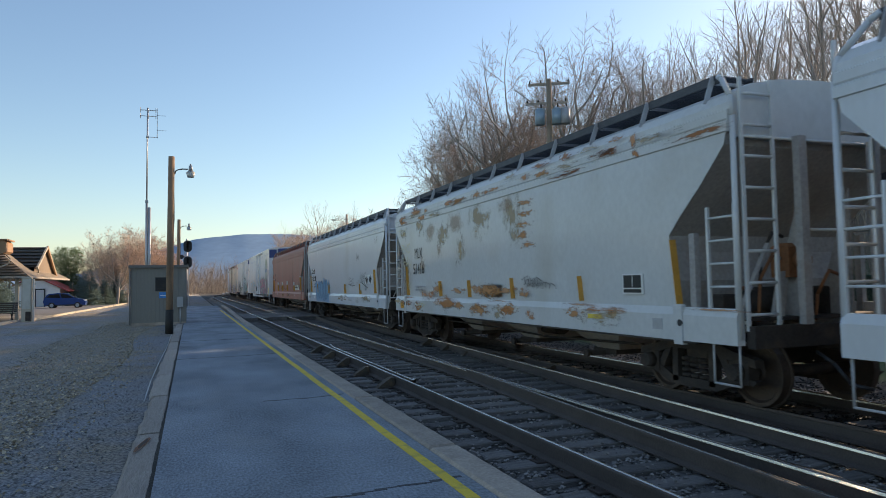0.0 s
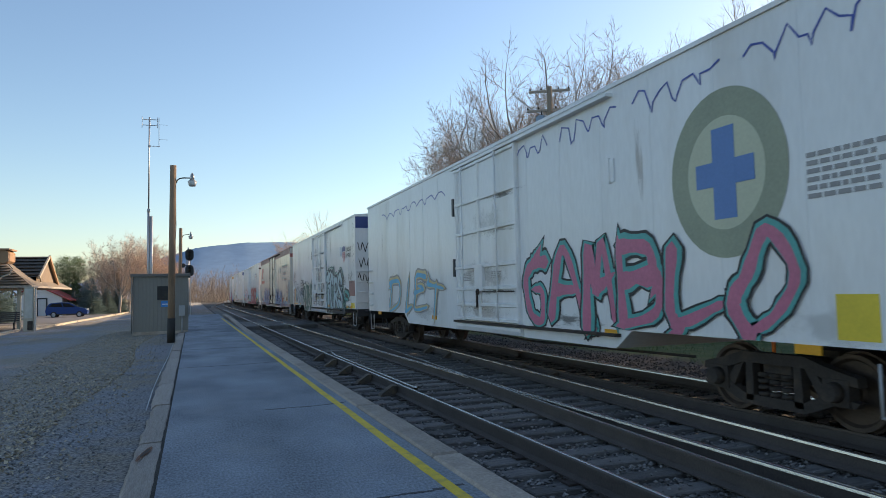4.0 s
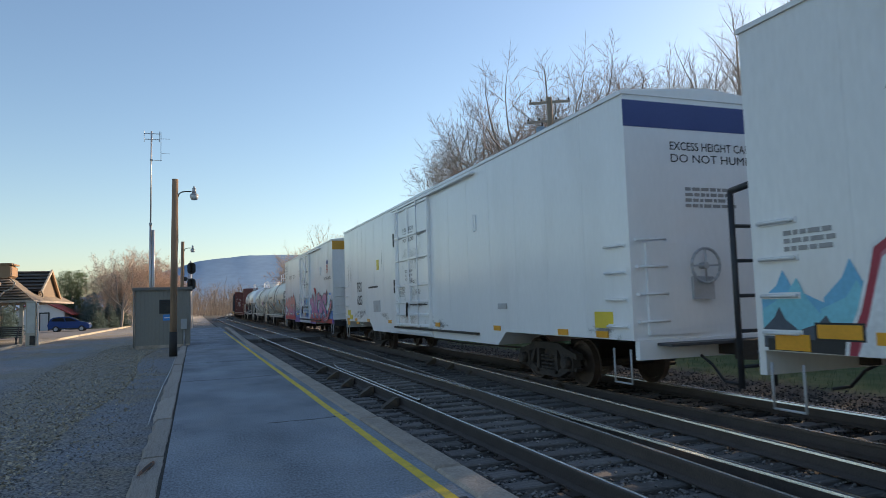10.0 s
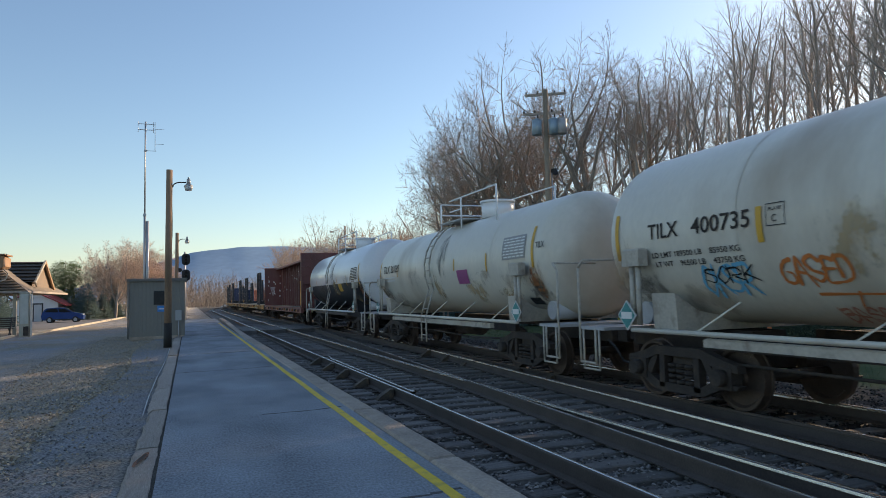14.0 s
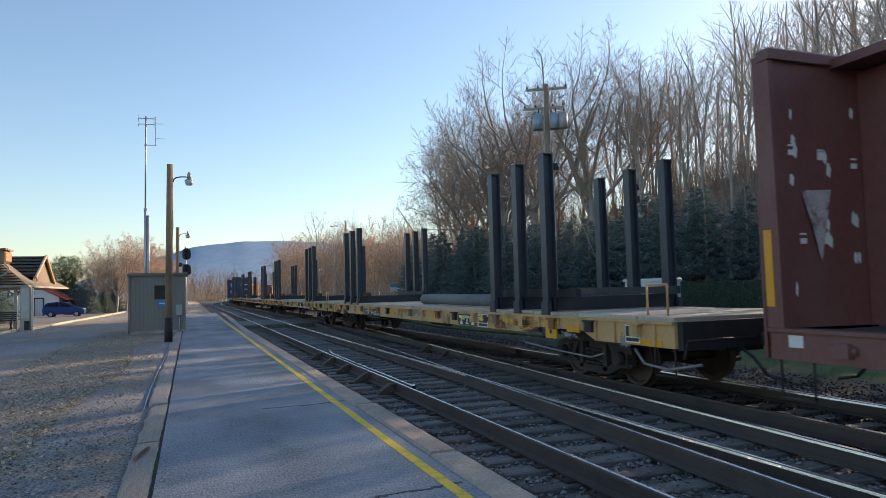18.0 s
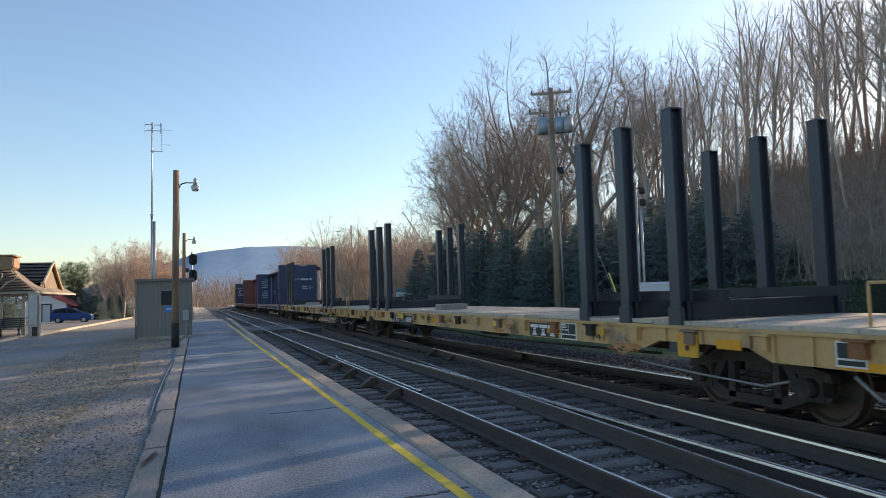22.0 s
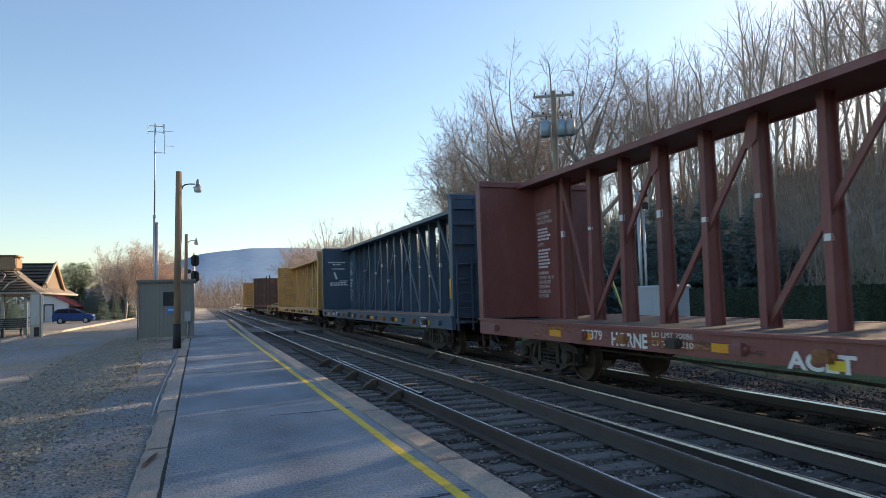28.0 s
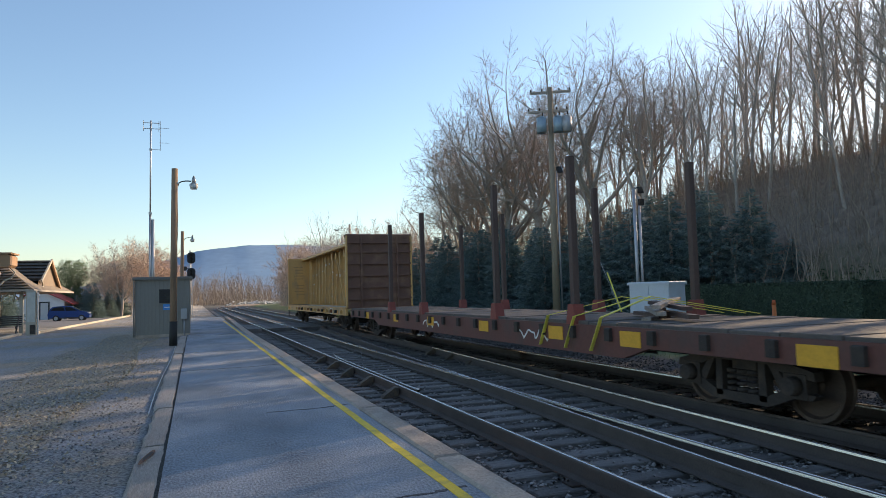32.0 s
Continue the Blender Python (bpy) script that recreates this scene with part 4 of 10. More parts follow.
        end_ladder(car, e * (h + 0.02), -1.42, -0.95, 1.0, 4.0, 8, ends)
        part("end_rail", Geo().tube((-1.42, e * (h + 0.02), 3.3), (1.42, e * (h + 0.02), 3.3), 0.02, n=6), ends, car)
        part("end_rail", Geo().tube((-0.6, e * (h + 0.02), 2.2), (1.4, e * (h + 0.02), 2.2), 0.02, n=6), ends, car)
        ladder(car, -1.50, e * h - e * 0.05, e * h - e * 0.50, 1.1, 2.5, 5, paint)
        stirrup(car, e * (h - 0.28), GREY)
        stirrup(car, e * (h - 0.28), paint, x=1.48)
        part("jack_pad", Geo().bevel(-1.58, -1.5, e * (h - 1.02) - 0.08, e * (h - 1.02) + 0.08, 0.78, 1.30, 0.02), paint, car)
        part("sill_hole", Geo().tube((-1.563, e * (h - 0.98), 1.06), (-1.585, e * (h - 0.98), 1.06), 0.045, n=10), BLACK, car)
    part("brake_wheel", Geo().tube((0.95, -h - 0.02, 2.7), (0.95, -h - 0.08, 2.7), 0.26, n=16), GRIME, car)
    part("brake_rod", Geo().tube((0.95, -h + 0.1, 2.7), (0.95, -h + 0.1, 1.1), 0.03), GRIME, car)
    part("brake_valve", Geo().bevel(0.3, 0.7, -h + 0.4, -h + 0.8, 1.14, 1.5, 0.02), GRIME, car)
    part("air_reservoir", Geo().tube((-0.8, -h + 0.6, 1.34), (-0.1, -h + 0.6, 1.34), 0.17, n=12), GRIME, car)
    part("control_valve", Geo().bevel(-0.55, -0.25, -h + 0.18, -h + 0.46, 1.62, 2.05, 0.05).tube((-0.40, -h + 0.16, 1.84), (-0.40, -h + 0.06, 1.84), 0.11, n=12), RUST, car, "rusty brake control valve")
    part("valve_bracket", Geo().prism([(-0.78, 1.06), (-0.60, 1.06), (-0.50, 1.62), (-0.24, 1.62), (-0.18, 1.06), (-0.08, 1.06), (-0.20, 1.70), (-0.62, 1.70)], "y", -h + 0.24, -h + 0.30), SLOPE, car)
    for x, y, z in ((-0.95, 0.30, 1.9), (-0.72, 0.5, 2.2), (-0.1, 0.22, 1.7), (-1.1, 0.65, 1.5)):
        part("brake_pipe", Geo().path([(x, -h + y, 1.08), (x + 0.05, -h + y, z - 0.3), (x + 0.22, -h + y - 0.04, z), (x + 0.45, -h + y + 0.02, z - 0.05)], 0.022), (GRIME, RUST)[int(z * 10) % 2], car)
    part("brake_lever", Geo().bar((-1.2, -h + 0.34, 1.2), (-0.75, -h + 0.30, 2.05), 0.07, 0.025), SLOPE, car)
    part("retainer_box", Geo().bevel(-1.30, -1.05, -h + 0.5, -h + 0.72, 1.10, 1.42, 0.02), GRIME, car)
    for i in range(outlets):
        y = (i - (outlets - 1) / 2) * ((2 * h - 5.4) / outlets)
        g = Geo()
        k = (2 * h - 5.6) / outlets / 2
        g.add([(-1.3, y - k, 1.25), (1.3, y - k, 1.25), (1.3, y + k, 1.25), (-1.3, y + k, 1.25), (-0.55, y - 0.34, 0.42), (0.55, y - 0.34, 0.42), (0.55, y + 0.34, 0.42), (-0.55, y + 0.34, 0.42)],
              [(0, 1, 5, 4), (1, 2, 6, 5), (2, 3, 7, 6), (3, 0, 4, 7), (4, 5, 6, 7)])
        part("hopper_outlet", g, SLOPE, car)
        part("outlet_gate", Geo().box(-0.62, 0.62, y - 0.34, y + 0.34, 0.34, 0.42).tube((-0.95, y, 0.36), (0.95, y, 0.36), 0.05, n=8), GRIME, car)
        part("gate_cap", Geo().tube((-0.95, y, 0.36), (-1.02, y, 0.36), 0.07, n=12), GRIME, car)
    # shallow seams between the side plates
    for i in range(1, 5):
        y = -h + 2 * h * i / 5
        part("seam", Geo().bar((-1.5295, y, 1.95), (-1.5445, y, 3.3), 0.010, 0.004), paint, car)
    brake_gear(car, h, seed)
    return car, h, c


O = REFLECT
RUST = mat("rust", (0.27, 0.11, 0.045), 0.75, var=0.35, scale=3, fine=24, bump=0.1)
PALEORANGE = mat("faded_orange_mark", (0.62, 0.30, 0.05), 0.5, var=0.2, scale=3, bump=0)

GALVA = mat("outlet_cap_metal", (0.26, 0.25, 0.24), 0.6, 0.3, var=0.1)
OLIVE = spray("spray_olive", (0.52, 0.48, 0.27))


def stripes(car, c, rows, material=PALEORANGE, white=0.0):
    for y, z1, z0 in rows:
        part("orange_stripe", Geo().bar((-1.545, y - c - 0.11 * (z1 - z0), z0), (-1.553, y - c, z1 - white), 0.10, 0.012), material, car)
        if white:
            part("stripe_top", Geo().bar((-1.555, y - c - 0.01, z1 - white + 0.002), (-1.556, y - c, z1), 0.10, 0.012), PALE, car)


car, h, c = hopper(-10.5, 4.9, HOPWHITE, "light grey covered hopper freight car with end ladders", 3, 1)
decal(car, "sill_marking", h - 1.9, h - 1.5, 0.92, 1.10, O, -1.562)
car, h, c = hopper(6.2, 20.2, RUSTWHITE, "rust-streaked white covered hopper freight car", 3, 2)
letters(car, "MLX", side_m(18.27 - c, 2.33, -1.553, 0.30), INK, 0.68, 0.02, name="reporting_mark")
letters(car, "51416", side_m(18.42 - c, 1.90, -1.550, 0.30), INK, 0.96, 0.02, name="car_number")
stripes(car, c, ((18.97, 2.13, 1.30), (7.30, 2.14, 1.30), (9.60, 1.70, 1.30), (12.1, 1.70, 1.30), (16.2, 1.68, 1.30), (14.3, 1.68, 1.30)))
decal(car, "data_plate_frame", 7.97 - c, 8.44 - c, 1.42, 1.71, PALE, -1.543)
for y0, y1, z0, z1 in ((8.0, 8.19, 1.51, 1.69), (8.21, 8.41, 1.51, 1.69), (8.0, 8.41, 1.44, 1.49)):
    decal(car, "data_plate", y0 - c, y1 - c, z0, z1, INK, -1.547)
decal(car, "yellow_plate", 19.25 - c, 19.66 - c, 0.91, 1.08, O, -1.562)
decal(car, "sill_marking", 8.98 - c, 9.37 - c, 1.03, 1.10, YPLATE, -1.562)
decal(car, "grey_patch", 18.28 - c, 18.48 - c, 0.95, 1.08, GREY, -1.562)
decal(car, "grey_patch", 7.55 - c, 7.75 - c, 0.95, 1.10, GREY, -1.562)
small_print(car, 18.3 - c, 1.52, 2, 0.9, 0.05, GREY, random.Random(3), -1.549)
rng = random.Random(5)
for i in range(26):
    stain(car, (RUSTWASH, OCHREWASH, RUSTDARK)[i % 3], rng.uniform(6.6, 19.9) - c, rng.choice((3.43, 3.57, 3.57, 3.72)), rng.uniform(0.25, 1.0), rng.uniform(0.06, 0.13), -1.569, "rust_stain")
for i in range(5):
    stain(car, RUSTWASH, 11.5 + rng.uniform(-0.1, 0.1) - c, 2.32 + 0.2 * i, 0.5, 0.11, -1.5495, "rust_stain")
for y, z, a_, b_ in ((12.0, 2.9, 0.7, 0.7), (13.6, 3.0, 0.9, 0.6), (17.8, 3.2, 0.5, 0.35), (19.3, 3.1, 0.6, 0.3), (16.0, 2.9, 0.6, 0.5), (19.0, 1.9, 0.4, 0.7), (14.8, 2.4, 0.5, 0.6)):
    stain(car, OCHREWASH, y - c, z, a_, b_, -1.5488 - 0.0004 * (y % 3), "rust_stain")
for i in range(12):
    stain(car, (RUSTWASH, OCHREWASH)[i % 2], rng.uniform(8, 19.8) - c, rng.uniform(0.98, 1.12), rng.uniform(0.3, 0.9), rng.uniform(0.10, 0.2), -1.5635 - 0.0003 * i, "rust_stain")
for i in range(9):
    stain(car, RUSTWASH, rng.uniform(11.5, 16.5) - c, rng.uniform(1.3, 1.5), rng.uniform(0.3, 0.8), rng.uniform(0.10, 0.22), -1.552 - 0.0003 * i, "rust_stain")
for i in range(5):
    stain(car, RUSTWASH, (6.5 + 3.1 * i) - c, 1.24, 0.9, 0.03, -1.566, "rust_stain")
for i, (y, z, a_, b_) in enumerate(((15.7, 1.12, 1.4, 0.30), (17.2, 1.3, 0.9, 0.26), (13.7, 1.02, 0.9, 0.2), (12.4, 1.05, 0.5, 0.16), (9.0, 1.16, 0.9, 0.10), (16.4, 1.5, 0.5, 0.22), (18.8, 1.05, 0.8, 0.14), (11.3, 1.0, 0.4, 0.14))):
    stain(car, (RUSTORANGE, RUSTWASH)[i % 3 == 2], y - c, z, a_, b_, -1.5680 - 0.0004 * i, "rust_stain")
for i, (y, z, a_, b_) in enumerate(((17.0, 3.05, 0.9, 0.5), (15.2, 3.15, 0.8, 0.5), (12.3, 3.2, 0.7, 0.35), (16.2, 2.5, 0.4, 0.45), (17.6, 2.2, 0.5, 0.25))):
    stain(car, RUSTFADE, y - c, z, a_, b_, -1.5500 - 0.0004 * i, "rust_stain")
for i, (y, z, a_, b_) in enumerate(((8.05, 3.62, 0.16, 0.16), (8.0, 3.42, 0.13, 0.10), (13.2, 3.55, 0.35, 0.10), (11.4, 3.6, 0.3, 0.12), (15.5, 3.6, 0.8, 0.12), (17.9, 3.62, 0.9, 0.12), (19.3, 3.55, 0.6, 0.14))):
    stain(car, RUSTORANGE, y - c, z, a_, b_, -1.5695 - 0.0004 * i, "rust_stain")
scrawl(car, 11.62 - c, 10.9 - c, 1.5, 1.75, INK, 8, -1.553, 0.007, 40)
scrawl(car, 11.3 - c, 10.42 - c, 1.48, 1.62, INK, 18, -1.553, 0.006, 30)
scrawl(car, 18.0 - c, 17.4 - c, 0.93, 1.12, OLIVE, 9, -1.566, 0.012, 18)
for i, (y0, z0, z1) in enumerate(((19.8, 3.02, 3.26), (19.5, 2.50, 2.80), (19.35, 2.10, 2.40), (19.05, 1.45, 1.75))):
    graffiti(car, ("TNEM", "ENZ", "BAN", "AL")[i], y0 - c, y0 - 0.85 - c if i < 3 else y0 - 0.4 - c, z0, z1, ((-0.035, OLIVE, 0),), 30 + i, -1.553)
car, h, c = hopper(21.35, 37.0, HOPWHITE, "pale grey covered hopper freight car with blue graffiti", 4, 3)
BLU = spray("spray_blue", (0.09, 0.27, 0.46))
TANGREY = mat("grey_patch_paint", (0.50, 0.51, 0.51), 0.6, var=0.12, scale=3, bump=0)
NAVY = spray("spray_navy", (0.02, 0.06, 0.16))
for y in (33.7, 32.6, 31.6):
    stain(car, HAZE, y - c, 1.42, 1.1, 0.62, -1.5605 - 0.0004 * y % 0.002, "spray_haze")
fill = []
for i in range(25):
    u = i / 24
    fill.append((34.55 - 3.55 * u - c, 1.72 + 0.13 * math.sin(i * 1.35) + 0.05 * math.sin(i * 2.9)))
part("graffiti_fill", Geo().prism([(34.25 - c, 0.88)] + fill + [(30.95 - c, 0.86)], "x", -1.5625, -1.545), spray("spray_wash_blue", (0.17, 0.37, 0.54)), car, "blue sprayed background")
graffiti(car, "TSUOL", 34.5 - c, 31.1 - c, 0.92, 1.86, ((0.05, NAVY, 0), (0.022, BLU, 0), (-0.03, spray("spray_sky", (0.13, 0.33, 0.51)), 0.012)), 4, -1.565)
decal(car, "mark_plate", 34.75 - c, 35.59 - c, 2.24, 2.48, GRIME, -1.550)
letters(car, "NDYX", side_m(35.55 - c, 2.275, -1.556, 0.22), PALE, 0.75, 0.02, name="reporting_mark")
decal(car, "number_plate", 34.49 - c, 35.77 - c, 1.86, 2.11, INK, -1.550)
letters(car, "857165", side_m(35.73 - c, 1.895, -1.556, 0.23), PALE, 1.1, 0.02, name="car_number")
letters(car, "LD LMT", side_m(35.70 - c, 1.66, -1.548, 0.09), GRIME, 0.33, 0.005, name="lettering")
letters(car, "199300", side_m(35.05 - c, 1.66, -1.548, 0.09), GRIME, 0.36, 0.005, name="lettering")
letters(car, "LT WT", side_m(35.68 - c, 1.53, -1.548, 0.09), GRIME, 0.3, 0.005, name="lettering")
letters(car, "68700", side_m(35.0 - c, 1.53, -1.548, 0.09), GRIME, 0.32, 0.005, name="lettering")
stripes(car, c, ((35.79, 2.14, 1.32), (33.76, 1.70, 1.30), (31.03, 1.67, 1.27), (27.53, 1.66, 1.28), (22.75, 2.14, 1.32), (24.9, 1.66, 1.28)))
graffiti(car, "RENEK", 26.80 - c, 25.85 - c, 1.52, 1.90, ((-0.055, INK, 0),), 12, -1.556)
part("tag_underline", Geo().bar((-1.557, 26.9 - c, 1.66), (-1.557, 25.78 - c, 1.60), 0.004, 0.022), INK, car)
decal(car, "grey_patch", 24.10 - c, 25.0 - c, 1.42, 1.95, TANGREY, -1.552)
graffiti(car, "HUMOR", 24.85 - c, 23.85 - c, 1.66, 2.08, ((-0.05, INK, 0),), 23, -1.556)
part("tag_underline", Geo().bar((-1.557, 24.6 - c, 1.70), (-1.557, 23.7 - c, 1.50), 0.004, 0.03), INK, car)
scrawl(car, 25.5 - c, 24.9 - c, 1.42, 1.85, SLOPE, 77, -1.5555, 0.01, 20)
scrawl(car, 27.9 - c, 27.3 - c, 1.35, 1.79, GREY, 13, -1.5555, 0.008, 24)
scrawl(car, 30.0 - c, 29.2 - c, 1.4, 1.75, GREY, 14, -1.5555, 0.007, 24)
scrawl(car, 29.4 - c, 28.7 - c, 1.3, 1.6, GREY, 15, -1.5555, 0.007, 20)
small_print(car, 26.9 - c, 1.0, 1, 0.5, 0.09, GREY, rng, -1.562)
small_print(car, 25.6 - c, 0.98, 1, 0.3, 0.08, GREY, rng, -1.562)
decal(car, "white_plate", 34.65 - c, 34.95 - c, 0.99, 1.09, PALE, -1.562)
decal(car, "sill_box", 36.18 - c, 36.36 - c, 0.98, 1.12, INK, -1.562)
for y, z, a_, b_ in ((25.3, 2.65, 0.35, 0.25), (28.0, 1.1, 1.8, 0.2), (24.0, 1.1, 1.2, 0.18)):
    stain(car, SOOT if a_ < 0.5 else OCHREWASH, y - c, z, a_, b_, -1.5485 if z > 1.3 else -1.5625, "dirt_stain")
for y0, y1 in ((23.62, 24.10), (23.08, 23.56)):
    decal(car, "primer_panel", y0 - c, y1 - c, 1.66, 1.98, PALE, -1.549, "white panel half painted over in black")
    stain(car, TARRY, (y0 + y1) / 2 - c, 1.82, 0.30, 0.20, -1.5535, "black_overpaint")
    stain(car, TARRY, (y0 + y1) / 2 - c, 1.80, 0.28, 0.19, -1.5540, "black_overpaint")
letters(car, "CGR", side_m(25.6 - c, 0.95, -1.5625, 0.20), SLOPE, 0.45, 0.0, "graffiti")
letters(car, "GGR", side_m(24.5 - c, 0.97, -1.5625, 0.18), SLOPE, 0.55, 0.0, "graffiti")
graffiti(car, "AJK", 22.75 - c, 22.2 - c, 3.0, 3.28, ((-0.06, GRIME, 0),), 37, -1.5495)
car, h, c = hopper(38.25, 53.85, HOPBROWN, "brown covered hopper freight car with faded patches", 4, 4, HOPBROWN)
stripes(car, c, ((39.59, 2.18, 1.37), (52.67, 2.18, 1.31)), PALEORANGE, 0.06)
stripes(car, c, ((42.18, 1.88, 1.31), (45.24, 1.94, 1.31), (47.7, 1.9, 1.31), (50.07, 1.92, 1.30)), PALEORANGE, 0.22)
TAN = mat("primer_patch", (0.58, 0.55, 0.47), 0.6, var=0.15, scale=3, bump=0)
decal(car, "primer_plate", 40.45 - c, 41.81 - c, 1.38, 1.68, TAN, -1.556, "cream painted data panel")
small_print(car, 41.70 - c, 1.60, 2, 1.1, 0.05, INK, rng, -1.560)
decal(car, "data_plate", 40.2 - c, 40.4 - c, 1.40, 1.54, PALE, -1.556)
for y in (50.55, 44.29, 41.9):
    part("disc", Geo().tube((-1.561, y - c, 1.06), (-1.566, y - c, 1.06), 0.05, n=12), PALE, car)
for y, z, a_, b_, m_ in ((50.75, 1.95, 0.16, 0.7, GREYWASH), (49.3, 1.58, 0.3, 0.36, GREYWASH), (48.5, 1.58, 0.7, 0.36, RUSTWASH), (51.8, 2.42, 0.6, 0.2, BLUEWASH), (51.8, 2.1, 0.6, 0.2, BLUEWASH), (44.0, 1.9, 0.2, 0.8, GREYWASH), (42.7, 2.2, 0.25, 1.2, GREYWASH), (47.2, 1.55, 0.45, 0.35, RUSTWASH), (46.6, 1.5, 0.3, 0.3, OCHREWASH), (46.0, 1.42, 0.5, 0.18, SOOT), (40.2, 1.6, 0.4, 0.4, OCHREWASH), (53.0, 1.7, 0.3, 0.5, SOOT)):
    stain(car, m_, y - c, z, a_, b_, -1.5515 - 0.0003 * (y % 4), "paint_stain")
for i in range(10):
    stain(car, (RUSTWASH, GREYWASH, OCHREWASH)[i % 3], rng.uniform(39, 53) - c, rng.uniform(1.0, 1.15), rng.uniform(0.3, 0.8), rng.uniform(0.08, 0.18), -1.5625 - 0.0003 * i, "paint_stain")


# ---- refrigerator cars ----
SPGREY = spray("spray_grey", (0.30, 0.29, 0.29))
DEEPRED = spray("spray_deep_red", (0.44, 0.055, 0.075))


# darker strip for the cream car's seams: grime plus the seam's shadow in colour
SEAM = mat("dark_seam", (0.40, 0.34, 0.28), 0.6, var=0.3, scale=3, fine=20, bump=0.05, dirt=(0.62, 0.54, 0.45), dirt_amount=0.8, dirt_scale=2.5)


def reefer(a, b, paint, label, door, seed, fascia=None, unit=None, notch=True, panels=True, cap=None, top=4.62, sill=None, railpaint=None, at=2.25):
    car, h, c = freight_car("refrigerator_car", a, b, label, "refrigerator car", at)
    lo = 0.70
    LIMIT["half"], LIMIT["low"], LIMIT["high"] = h, 0.71, 0.81 if sill else 0.985
    out = [(-h, 0.98), (-h + 4.3, 0.98), (-h + 4.7, lo), (h - 4.7, lo), (h - 4.3, 0.98), (h, 0.98), (h, top), (-h, top)] if notch else [(-h, 0.86), (h, 0.86), (h, top), (-h, top)]
    part("body", Geo().prism(out, "x", -1.55, 1.55), paint, car)
    part("roof", Geo().prism([(-1.58, top), (-1.58, top + 0.06), (0, top + 0.20), (1.58, top + 0.06), (1.58, top)], "y", -h - 0.02, h + 0.02), fascia or paint, car)
    if fascia:
        part("fascia", Geo().box(-1.562, 1.562, -h + 0.03, h - 0.03, top - 0.34, top - 0.002), fascia, car, "faded brown band under the roof")
        part("side_sill", Geo().box(-1.562, 1.562, -h + 0.05, h - 0.05, 0.78, 0.97), fascia, car)
    if sill:
        part("side_sill", Geo().box(-1.565, 1.565, -h + 0.05, h - 0.05, 0.80, 1.02), sill, car)
    if panels:
        n = round(2 * h / 1.24)
        seam = Geo().box(-1.5535, -1.54, -0.012, 0.012, 1.02, top - 0.02 - (0.34 if fascia else 0)).mesh("panel_seam", SEAM if fascia else paint)
        for i in range(1, n):
            y = -h + 2 * h * i / n
            if not door[0] - c - 0.1 < y < door[1] - c + 0.1:
                part("panel_seam", seam, None, car).location = (0, y, 0)
    # plug door: leaf, ribs, lock rods, handles, rails
    d0, d1 = door[0] - c, door[1] - c
    dz0, dz1 = 0.95, top - 0.14
    leaf = part("door", Geo().box(-1.60, -1.54, d0, d1, dz0, dz1), paint, car, "ribbed sliding plug door")
    w = d1 - d0
    ribs = (dz0 + 0.04, 1.30, 1.66, 2.14, 2.92, 3.62, dz1 - 0.04)
    for z in ribs:
        part("door_rib", Geo().prism([(-1.60, z - 0.045), (-1.645, z - 0.028), (-1.645, z + 0.028), (-1.60, z + 0.045)], "y", d0, d1), paint, leaf)
    for u, k in ((0.015, 0.045), (0.58, 0.06), (0.985, 0.045), (0.95, 0.03)):
        part("door_rib", Geo().prism([(-1.60, d0 + w * u - k), (-1.64, d0 + w * u - k * 0.6), (-1.64, d0 + w * u + k * 0.6), (-1.60, d0 + w * u + k)], "z", dz0, dz1), paint, leaf)
    # darker and brownish patches set just below the middle ribs
    for z in ribs[1:-1]:
        stain(leaf, (SOOT, FAINTRUST)[int(z * 10) % 2], d0 + w * (0.2 + 0.13 * (int(z * 7) % 5)), z - 0.07, w * 0.35, 0.10, -1.6015, "grime_line")
    for z in (1.1, 1.9, 3.0):
        stain(leaf, (FAINTRUST, FAINT, FAINT)[int(z) - 1], (d0 + d1) / 2, z, w * 0.5, 0.6, -1.6012, "rust_stain")
    for u in (0.27, 0.84):
        part("lock_rod", Geo().tube((-1.665, d0 + w * u, dz0), (-1.665, d0 + w * u, dz1), 0.017, n=6), paint if paint is not CREAM else GRIME, leaf)
        for z in ribs:
            part("rod_bracket", Geo().bevel(-1.69, -1.60, d0 + w * u - 0.045, d0 + w * u + 0.045, z - 0.035, z + 0.035, 0.01), paint if paint is not CREAM else GRIME, leaf)
    part("handle_box", Geo().bevel(-1.67, -1.60, d0 + w * 0.50, d0 + w * 0.63, 1.60, 2.18, 0.01), paint, leaf)
    part("gear_hub", Geo().tube((-1.67, d0 + w * 0.57, 1.58), (-1.70, d0 + w * 0.57, 1.58), 0.07, n=12), GRIME, leaf)
    part("lock_handle", Geo().bar((-1.70, d0 + w * 0.57, 1.24), (-1.70, d0 + w * 0.57, 1.60), 0.05, 0.02), GRIME, leaf)
    part("cross_rod", Geo().tube((-1.66, d0 + w * 0.04, 1.58), (-1.66, d0 + w * 0.50, 1.58), 0.014, n=6), GRIME, leaf)
    small_print(leaf, d1 - w * 0.12, 1.98, 5, w * 0.16, 0.022, SPGREY, random.Random(seed), -1.602)
    small_print(leaf, d0 + w * 0.40, 1.98, 4, w * 0.14, 0.022, SPGREY, random.Random(seed + 1), -1.602)
    part("door_sill_beam", Geo().prism([(-1.55, 0.70), (-1.60, 0.72), (-1.63, 0.80), (-1.63, 0.86), (-1.55, 0.88)], "y", d0 - 0.05, d1 + 0.05), railpaint or paint, car)
